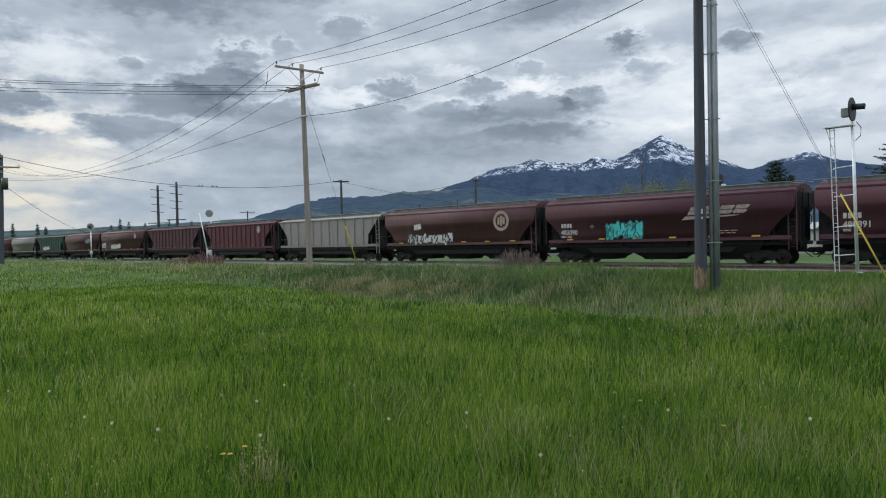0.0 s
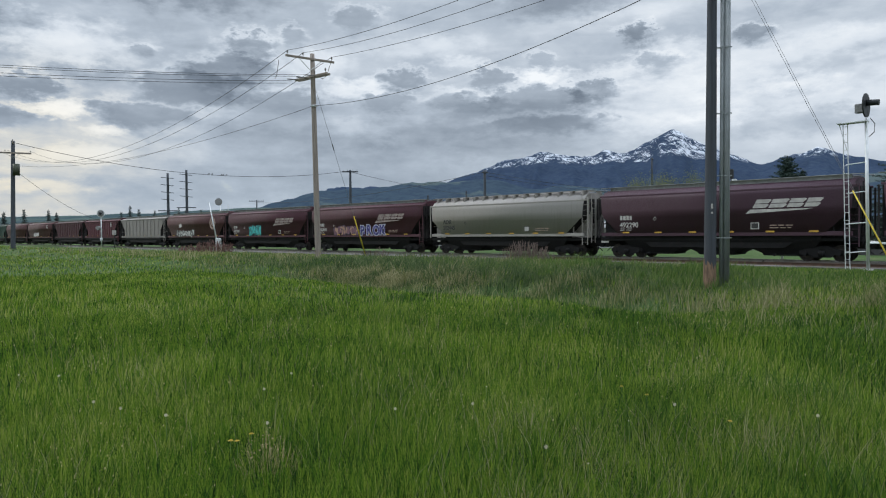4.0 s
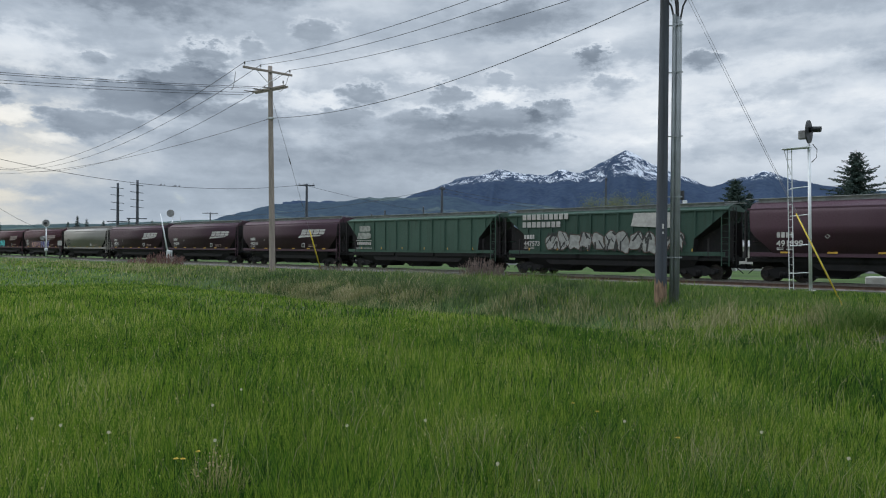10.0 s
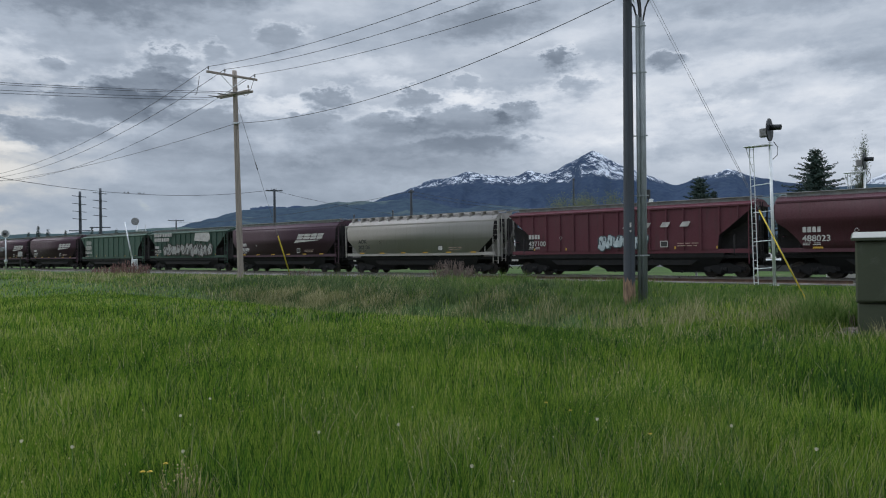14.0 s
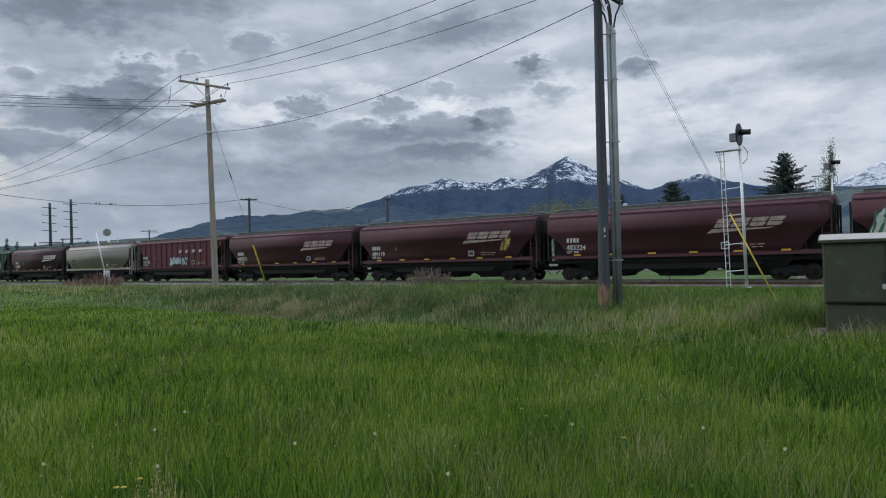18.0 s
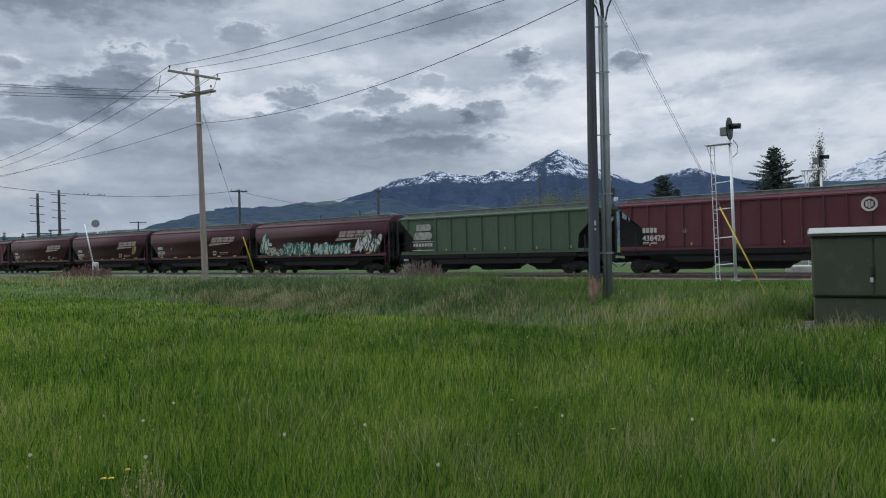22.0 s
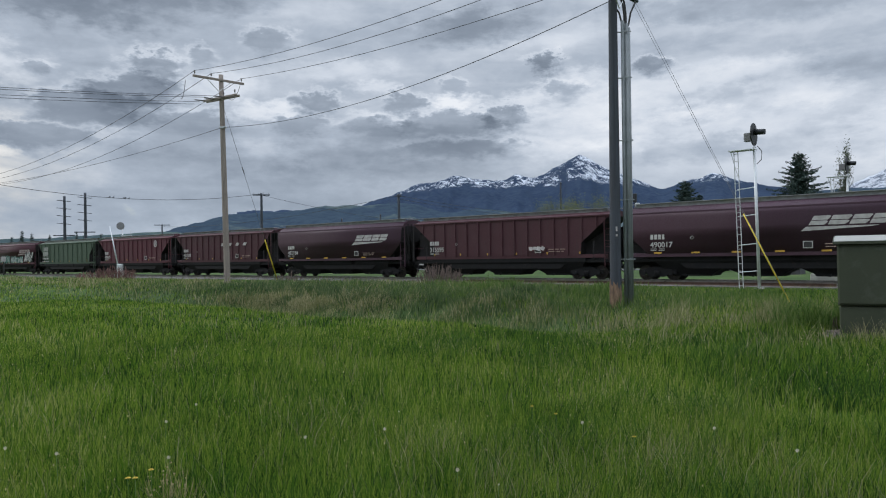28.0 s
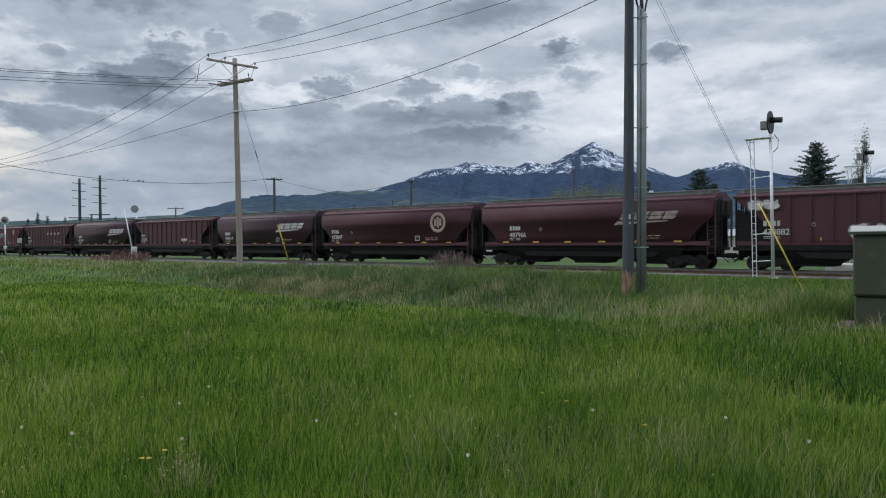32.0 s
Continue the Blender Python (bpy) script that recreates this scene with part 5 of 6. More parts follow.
    for a_, d_, h, wd in ((-8.12, 115, 11.9, 2.6), (2.75, 105, 10.8, 0.9), (-15.45, 220, 11.9, 4.4), (15.85, 150, 16.4, 0.5), (-1.87, 160, 10.1, 0.3), (1.25, 160, 11.0, 0.3), (-2.95, 165, 9.5, 0.3)):
        q = polar(a_, d_)
        p = thing("utility_pole", "dark distant wooden pole with a short crossarm", "utility pole", group="wooden utility poles")
        pole_shaft(p, (*q.xy, -0.9), (*q.xy, h), 0.24, 0.18, DARKWOOD)
        crossarm(p, (q.x, q.y - 0.25, h - 0.3), (1, 0.2, 0), wd, tuple(np.linspace(-wd / 2 + 0.2, wd / 2 - 0.2, 4)), 0.1, DARKWOOD)
    q = polar(21.6, 100.0)
    m = thing("railway_signal", "dark distant signal post with a pale box", "railway signal", pose(q.x, q.y, -0.6, 0, 0, -45.06), "railway signals")
    part("mast", tube((0, 0, 0), (0, 0, 9.6), 0.12, 0.10, 8), DARK, m)
    part("head", box(-0.22, 0.22, -0.2, 0.2, 9.0, 10.2, 0.04), DARK, m)
    part("box", box(0.12, 0.62, -0.2, 0.2, 8.35, 8.9, 0.04), SILVER, m, "pale metal box")
    for a_, h, d_ in ((-20.62, 23.2, 250), (-21.95, 22.2, 252)):
        q = polar(a_, d_)
        p = thing("transmission_pole", "tall dark transmission pole with arms", "transmission pole", group="tall transmission poles")
        pole_shaft(p, (*q.xy, -1), (*q.xy, h), 0.50, 0.36, DARKWOOD)
        for i, z in enumerate((h - 1.6, h - 4.0, h - 6.4, h - 8.8)):
            part("arm", box(-2.0, 2.0, -0.1, 0.1, -0.09, 0.09), DARKWOOD, p, at=pose(q.x, q.y - 0.5, z, 0, 6, 14))
        part("arm", box(-3.0, 3.0, -0.15, 0.15, -0.15, 0.15), DARKWOOD, p, at=pose(q.x, q.y - 0.5, h - 12.5, 0, 0, 14))
    for i, u in enumerate((0.495, 0.505, 0.535, 0.54, 0.55)):
        q = sag_line(LEFT_ARM + Vector((0, 0, 1.2)), polar(-8.12, 115, 11.8), 2.2, 200)[int(u * 200)]
        b = thing("bird", "small dark bird perched on a wire", "bird", pose(*q), "birds on the wire")
        bm = bmesh.new()
        bmesh.ops.create_icosphere(bm, subdivisions=2, radius=0.07, matrix=pose(0, 0, 0.12, 0, 25, 0) @ Matrix.Diagonal((1.3, 0.8, 1, 1)))
        part("body", bm, INK, b)
        bm = bmesh.new()
        bmesh.ops.create_icosphere(bm, subdivisions=1, radius=0.04, matrix=pose(0.08, 0, 0.20))
        part("head", bm, INK, b)
        part("tail", box(-0.22, -0.06, -0.03, 0.03, 0.05, 0.07), INK, b)


STRAND = material("guy_strand", (0.16, 0.16, 0.165), 0.5, 0.5, 0.1, 2, 10, 0.0)
YELLOW_GUARD = material("yellow_plastic", (0.62, 0.46, 0.04), 0.5, 0, 0.12, 4, 20, 0.05)
WORN = material("scuffed_wood", (0.21, 0.135, 0.088), 0.9, 0, 0.45, 3, 30, 0.8, (0.072, 0.064, 0.058), 0.85, stretch=(5, 5, 0.9))
CONDUIT = material("grey_conduit", (0.19, 0.21, 0.215), 0.55, 0, 0.15, 2, 20, 0.05)
CABINET = material("cabinet_green", (0.040, 0.048, 0.028), 0.55, 0, 0.12, 2, 25, 0.05, (0.09, 0.1, 0.08), 0.3)
LID = material("cabinet_lid", (0.26, 0.26, 0.235), 0.55, 0, 0.15, 2, 25, 0.05)
SILVER = material("silver_paint", (0.55, 0.57, 0.58), 0.5, 0.3, 0.12, 3, 25, 0.08)
DARK = material("black_painted_steel", (0.018, 0.02, 0.022), 0.55, 0.1, 0.2, 3, 25, 0.08)
TARGET = material("dull_grey_target", (0.20, 0.20, 0.20), 0.7, 0, 0.3, 6, 30, 0.1)
CONCRETE = material("concrete", (0.36, 0.35, 0.33), 0.9, 0, 0.2, 2, 25, 0.4)
build_poles()


def signal_mast(at, height, scale=1.0, ladder=True, label="silver railway signal mast with ladder and black round target"):
    """A signal mast at the origin facing along -x to +x of its own space."""
    m = thing("railway_signal", label, "railway signal", at, "railway signals")
    h = height
    part("base", box(-0.22, 0.22, -0.22, 0.22, -0.4, 0.16, 0.03), CONCRETE, m)
    part("mast", tube((0, 0, 0.1), (-0.12, 0, h - 0.6), 0.085, 0.07, 12), SILVER, m)
    head = pose(-0.1, -0.1, h)
    bm = bmesh.new()
    tube_bm(bm, (-0.03, 0, 0), (0.03, 0, 0), 0.58, 0.58, 28)
    part("target", bm, DARK, m, "black round signal target", head)
    part("hood", tube((0.02, 0, 0.12), (0.55, 0, 0.08), 0.15, 0.14, 14), DARK, m, at=head)
    part("housing", box(-0.46, -0.06, -0.15, 0.15, -0.34, 0.10, 0.03), TARGET, m, "dull grey lamp housing", head)
    part("cable", path_tube([(0.05, 0, h - 0.6), (0.25, 0, h - 0.9), (0.22, 0, h - 1.3), (0.0, 0, h - 1.5)], 0.02, 6), INK, m)
    if ladder:
        zt = h - 0.75
        for x in (-1.12, -0.92):
            part("ladder_rail", tube((x - 0.12 + 0.1, 0.05, zt), (x + 0.12, 0.05, 0.0), 0.022, sides=6), SILVER, m)
        for i in range(19):
            z = 0.25 + (zt - 0.4) * i / 18
            x = -1.02 + 0.1 * (1 - z / zt)
            part("rung", tube((x - 0.1, 0.05, z), (x + 0.1, 0.05, z), 0.012, sides=5), SILVER, m)
        for z in (0.95, 2.35, 3.85, 5.25):
            part("stay", tube((-1.0, 0.05, z), (-0.02, 0.02, z + 0.08), 0.026, sides=6), SILVER, m)
        part("platform", box(-1.35, -0.05, -0.25, 0.25, zt - 0.03, zt + 0.03, 0.01), SILVER, m)
        part("platform_brace", tube((-1.3, 0, zt), (-0.95, 0, zt - 1.3), 0.02, sides=5), SILVER, m)
    return m




def build_signals():
    q = polar(30.45, 39.5)
    signal_mast(pose(q.x, q.y, gz(q), 0, 0, -45.06), 7.6 - gz(q))
    q = polar(36.35, 56)
    signal_mast(pose(q.x, q.y, -0.5, 0, 0, -45.06), 7.9, label="second signal mast standing behind the track")
    # far signals along the track
    q = polar(-26.55, 127)
    m = thing("railway_signal", "distant pale signal mast with round target", "railway signal", pose(q.x, q.y, gz(q)), "railway signals")
    part("mast", tube((0, 0, 0), (0, 0, 5.5), 0.11, 0.09, 8), SILVER, m)
    part("target", tube((0, -0.1, 5.7), (0, 0.02, 5.7), 0.62, 0.62, 20), SILVER, m)
    part("lens_housing", tube((0, -0.4, 5.7), (0, -0.1, 5.7), 0.2, 0.2, 12), DARK, m)
    part("target_face", tube((0, -0.12, 5.7), (0, -0.11, 5.7), 0.52, 0.52, 20), TARGET, m)
    part("lower_housing", tube((-0.45, -0.35, 3.35), (-0.45, 0.1, 3.35), 0.34, 0.34, 16), TARGET, m)
    part("lower_bracket", box(-0.4, 0.1, -0.04, 0.04, 3.3, 3.4), SILVER, m)
    part("control_box", box(-0.2, 0.2, -0.2, 0.2, 1.3, 1.75, 0.05), SILVER, m)
    q = polar(-25.7, 124)
    m = thing("trackside_sign", "small white sign on a dark post beside the track", "sign", pose(q.x, q.y, gz(q)))
    part("sign_post", box(-0.09, 0.09, 0, 0.1, -0.2, 3.0), INK, m)
    part("sign", box(-0.32, 0.32, -0.06, 0, 2.2, 2.95, 0.01), WHITE, m)
    q = polar(-18.3, 118)
    m = thing("railway_signal", "distant signal with a pale round target", "railway signal", pose(q.x, q.y, -0.6), "railway signals")
    part("mast", tube((0, 0, 0), (0.3, 0, 7.0), 0.11, 0.09, 8), SILVER, m)
    part("target", tube((0, -0.1, 7.5), (0, 0.02, 7.5), 0.58, 0.58, 20), TARGET, m)
    part("platform", box(0.1, 1.6, -0.3, 0.3, 6.0, 6.1), SILVER, m)
    part("railing", tube((1.5, 0, 6.1), (1.5, 0, 7.0), 0.04, sides=6), SILVER, m)
    # raised crossing gate
    q = polar(-18.25, 86)
    m = thing("crossing_gate", "raised white crossing gate arm leaning over its base", "crossing gate", pose(q.x, q.y, gz(q)))
    part("base", box(-0.4, 0.4, -0.4, 0.4, -0.2, 0.9, 0.05), CONCRETE, m)
    part("mechanism", box(-0.45, 0.05, -0.35, 0.35, 0.9, 1.7, 0.06), SILVER, m)
    part("arm", tube((-0.25, -0.2, 1.0), (-1.15, -0.2, 5.9), 0.10, 0.05, 8), SILVER, m)
    part("counterweight", box(-0.2, 0.25, -0.3, 0.3, 0.5, 0.95, 0.04), DARK, m)
    # cabinet beside the field
    q = polar(39.4, 14.3)
    m = thing("utility_cabinet", "dark green steel utility cabinet on a gravel pad", "utility cabinet", pose(q.x, q.y, 0.0, 0, 0, -38))
    part("plinth", box(-0.93, 0.93, -0.05, 1.1, 0.0, 0.71, 0.02), CABINET, m)
    part("body", box(-0.95, 0.95, -0.08, 1.12, 0.725, 1.80, 0.02), CABINET, m)
    for x in (-0.47, 0.47):
        part("door", box(x - 0.455, x + 0.455, -0.105, -0.083, 0.76, 1.76, 0.008), CABINET, m)
    part("handle", box(-0.05, 0.0, -0.16, -0.106, 1.10, 1.28, 0.01), DARK, m)
    part("padlock", box(-0.06, -0.01, -0.15, -0.107, 0.98, 1.07, 0.01), GALV, m)
    bm = prism([(-0.16, 1.80), (1.16, 1.80), (1.16, 1.94), (0.25, 1.94), (-0.16, 1.84)], 2.02, "x")
    part("lid", bm, CABINET, m, "overhanging green cabinet lid", pose(-1.01, 0, 0.003))
    for x in (-0.5, 0.5):
        part("lid_panel", box(x - 0.49, x + 0.49, 0.27, 1.14, 1.943, 1.957, 0.004), LID, m, "pale lid panel")
    part("lid_slope", prism([(-0.155, 1.847), (0.245, 1.946), (0.245, 1.951), (-0.155, 1.852)], 1.98, "x"), LID, m, "pale lid edge", pose(-0.99, 0, 0.003))
    pad = thing("gravel_pad", "pale gravel pad round the cabinet", "gravel pad", pose(q.x, q.y, 0.17, 0, 0, -38), kind="structure")
    bm = bmesh.new()
    vs = []
    for i in range(28):
        t = 6.28318 * i / 28
        r = 1 + 0.12 * noise.noise((math.cos(t) * 2, math.sin(t) * 2, 5))
        vs.append(bm.verts.new((1.15 * r * math.cos(t) - 0.1, 0.45 + 0.9 * r * math.sin(t), -0.03)))
    c = bm.verts.new((0, 0.5, 0.06))
    for i in range(28):
        bm.faces.new((vs[i], vs[(i + 1) % 28], c))
    part("pad", bm, PADSTONE, pad)
    bm = bmesh.new()
    for i in range(700):
        a_, r_ = random.uniform(0, 6.28), math.sqrt(random.random()) * 1.08
        x, y = 1.12 * r_ * math.cos(a_) - 0.1, 0.45 + 0.9 * r_ * math.sin(a_)
        if abs(x) < 0.95 and -0.05 < y < 1.1:
            continue
        s_ = random.uniform(0.012, 0.03)
        bmesh.ops.create_icosphere(bm, subdivisions=1, radius=s_, matrix=pose(x, y, max(0, 0.1 - 0.1 * r_) + 0.01, random.uniform(0, 90), random.uniform(0, 90), 0) @ Matrix.Diagonal((1, 0.8, 0.6, 1)))
    part("stones", bm, PADSTONE, pad)["kind"] = "stuff"


PADSTONE = material("pale_gravel", (0.17, 0.145, 0.125), 0.95, 0, 0.4, 4, 30, 0.6)
build_signals()
# ---- trees ----
def conifer(at, height, spread, label, seed, mat, tiers=26, taper=0.78):
    """A spruce: trunk, drooping limbs in tiers, many small needle clumps."""
    rg = random.Random(seed)
    t = thing("conifer_tree", label, "tree", at, "conifers")
    part("trunk", tube((0, 0, 0), (0, 0, height), 0.02 * height, 0.03, 8), BARK, t)
    verts, faces, limbs = [], [], bmesh.new()
    for i in range(tiers):
        u = i / tiers
        reach = spread * (1 - u) ** taper * rg.uniform(0.86, 1.08) + 0.12
        n = max(5, int(9 * (1 - u) + 5))
        a0 = rg.uniform(0, 6.28)
        for k in range(n):
            z = min(height * 0.985, height * (0.08 + 0.91 * (u + rg.uniform(-0.45, 0.45) / tiers)))
            a = a0 + 6.28318 * k / n + rg.uniform(-0.25, 0.25)
            r = reach * rg.uniform(0.68, 1.14)
            d = Vector((math.cos(a), math.sin(a), 0))
            tip = d * r + Vector((0, 0, z - r * (0.22 - 0.75 * u * u)))
            tube_bm(limbs, (0, 0, z), tip, 0.012 * height * (1 - u) * 0.3 + 0.01, 0.008, 4, False)
            m = max(3, int(r * 6.0))
            for j in range(m):
                f = (j + 0.7) / m
                c = Vector((0, 0, z)).lerp(tip, f) + Vector((0, 0, 0.10 * r * (f * f - 0.6 * f)))
                for q in range(4):
                    w_ = (0.09 + 0.15 * (1 - f)) * min(spread, 4.0) * (0.42 if tiers > 20 else 0.5) * rg.uniform(0.6, 1.2)
                    side = Vector((-d.y, d.x, 0)) * rg.uniform(-1, 1) * w_ * 1.7 + Vector((0, 0, rg.uniform(-0.9, 0.4) * w_))
                    b = len(verts)
                    o = c + side
                    e1 = (d * rg.uniform(0.3, 1) + Vector((rg.uniform(-.5, .5), rg.uniform(-.5, .5), rg.uniform(-.6, .1)))).normalized() * w_
                    e2 = Vector((rg.uniform(-1, 1), rg.uniform(-1, 1), rg.uniform(-1, 0.4))).normalized() * w_ * 0.5
                    verts += [o - e1, o + e2, o + e1, o - e2]
                    faces.append((b, b + 1, b + 2, b + 3))
    part("limb", limbs, BARK, t)["kind"] = "stuff"
    part("crown", mesh_from("crown", [tuple(v) for v in verts], faces, mat), mat, t)
    return t


def broadleaf(at, height, rx, label, seed, mat, leaves=2600, leaf=0.22, lift=0.3):
    rg = random.Random(seed)
    t = thing("broadleaf_tree", label, "tree", at, "broadleaf trees")
    part("trunk", tube((0, 0, 0), (0.1, 0, height * 0.5), 0.022 * height, 0.012 * height, 8), BARK, t)
    limbs = bmesh.new()
    tips = []
    for i in range(14):
        a, u = rg.uniform(0, 6.28), rg.uniform(0.35, 1.0)
        tip = Vector((math.cos(a) * rx * rg.uniform(0.3, 0.95), math.sin(a) * rx * rg.uniform(0.3, 0.95), height * (lift + (1 - lift) * u * 0.95)))
        tube_bm(limbs, (0, 0, height * rg.uniform(0.22, 0.5)), tip, 0.008 * height, 0.01, 5, False)
        tips.append(tip)
    part("limb", limbs, BARK, t)["kind"] = "stuff"
    verts, faces = [], []
    for i in range(leaves):
        c = rg.choice(tips) + Vector((rg.gauss(0, 0.22) * rx, rg.gauss(0, 0.22) * rx, rg.gauss(0, 0.09) * height))
        e1 = Vector((rg.uniform(-1, 1), rg.uniform(-1, 1), rg.uniform(-1, 1))).normalized() * leaf
        e2 = e1.orthogonal().normalized() * leaf * 0.6
        b = len(verts)
        verts += [c - e1, c + e2, c + e1, c - e2]
        faces.append((b, b + 1, b + 2, b + 3))
    part("crown", mesh_from("crown", [tuple(v) for v in verts], faces, mat), mat, t)
    return t


BARK = material("bark", (0.09, 0.07, 0.055), 0.95, 0, 0.3, 3, 25, 0.6)
NEEDLE = leafy("spruce_needles", [(0.1, (0.022, 0.040, 0.036)), (0.5, (0.042, 0.066, 0.056)), (0.9, (0.072, 0.100, 0.084))], through=0.15, scale=0.5)
# lighter, bluer needle copy: the haze over far trees is in its colour
HAZED_NEEDLE = leafy("hazed_far_needles", [(0.1, (0.040, 0.060, 0.062)), (0.5, (0.064, 0.088, 0.088)), (0.9, (0.092, 0.120, 0.115))], through=0.15, scale=0.5)
WILLOW = leafy("pale_spring_leaves", [(0.1, (0.09, 0.11, 0.05)), (0.5, (0.14, 0.155, 0.065)), (0.9, (0.20, 0.20, 0.09))], through=0.35, scale=0.5)
POPLAR = leafy("grey_green_leaves", [(0.1, (0.08, 0.10, 0.07)), (0.5, (0.13, 0.15, 0.10)), (0.9, (0.19, 0.21, 0.15))], through=0.3, scale=0.5)


def build_trees():
    for a_, d_, el_, sp, seed, tp in ((33.22, 120, 7.0, 9.2, 1, 0.82), (25.4, 125, 5.3, 5.4, 2, 0.62), (26.4, 128, 4.3, 3.2, 3, 0.8)):
        q = polar(a_, d_, -0.6)
        conifer(pose(*q), math.tan(radians(el_)) * d_ + EYE + 0.6, sp, "tall dark green spruce tree behind the tracks", seed, NEEDLE, 30, tp)
    k = 10
    for a_, el_, d_ in ((-32.6, 1.75, 330), (-31.4, 1.95, 320), (-29.9, 1.9, 330), (-29.4, 1.7, 340), (-25.2, 1.75, 360), (-24.6, 2.25, 350), (-24.0, 2.0, 355), (-22.9, 1.9, 360), (-21.2, 2.1, 360), (-20.7, 1.95, 365), (-19.6, 2.0, 230), (40.5, 4.6, 150)):
        q = polar(a_, d_, -0.6)
        k += 1
        conifer(pose(*q), math.tan(radians(el_)) * d_ + EYE + 0.6, d_ * 0.0085, "distant dark conifer on the valley floor", k, HAZED_NEEDLE, 16, 0.75)
    q = polar(16.6, 140, -0.6)
    broadleaf(pose(*q), 11.6, 6.0, "pale yellow-green spring tree behind the train", 31, WILLOW, 15000, 0.12)
    q = polar(35.95, 145, -0.6)
    broadleaf(pose(*q), 19.2, 1.35, "slender sparse poplar behind the tracks", 32, POPLAR, 3400, 0.16)


build_trees()


# ---- grass ----
def blades(points, heights, widths, lean, rng):
    """Bent blades as one mesh: five vertices, a quad and a quad folded to a tip."""
    n = len(points)
    a = rng.uniform(0, 2 * np.pi, n)
    side = np.stack([np.cos(a), np.sin(a), np.zeros(n)], 1) * widths[:, None] * 0.5
    b = rng.uniform(0, 2 * np.pi, n)
    bend = np.stack([np.cos(b), np.sin(b), np.zeros(n)], 1) * (lean * heights)[:, None] + np.array([0.04, -0.02, 0]) * heights[:, None]
    up_ = np.array([0, 0, 1.0])
    mid, tip = points + up_ * (heights * 0.55)[:, None] + bend * 0.3, points + up_ * heights[:, None] + bend
    v = np.stack([points - side, points + side, mid + side * 0.75, mid - side * 0.75, tip], 1).reshape(-1, 3)
    base = np.arange(n) * 5
    tri = np.concatenate([np.stack([base, base + 1, base + 2], 1), np.stack([base, base + 2, base + 3], 1), np.stack([base + 3, base + 2, base + 4], 1)])
    return v, tri


def patchy(x, y, f, seed):
    return np.array([noise.noise((a * f, b * f, seed)) for a, b in zip(x, y)])


def from_track(s, n):
    return n * math.sin(PHI) + s * math.cos(PHI), n * math.cos(PHI) - s * math.sin(PHI)


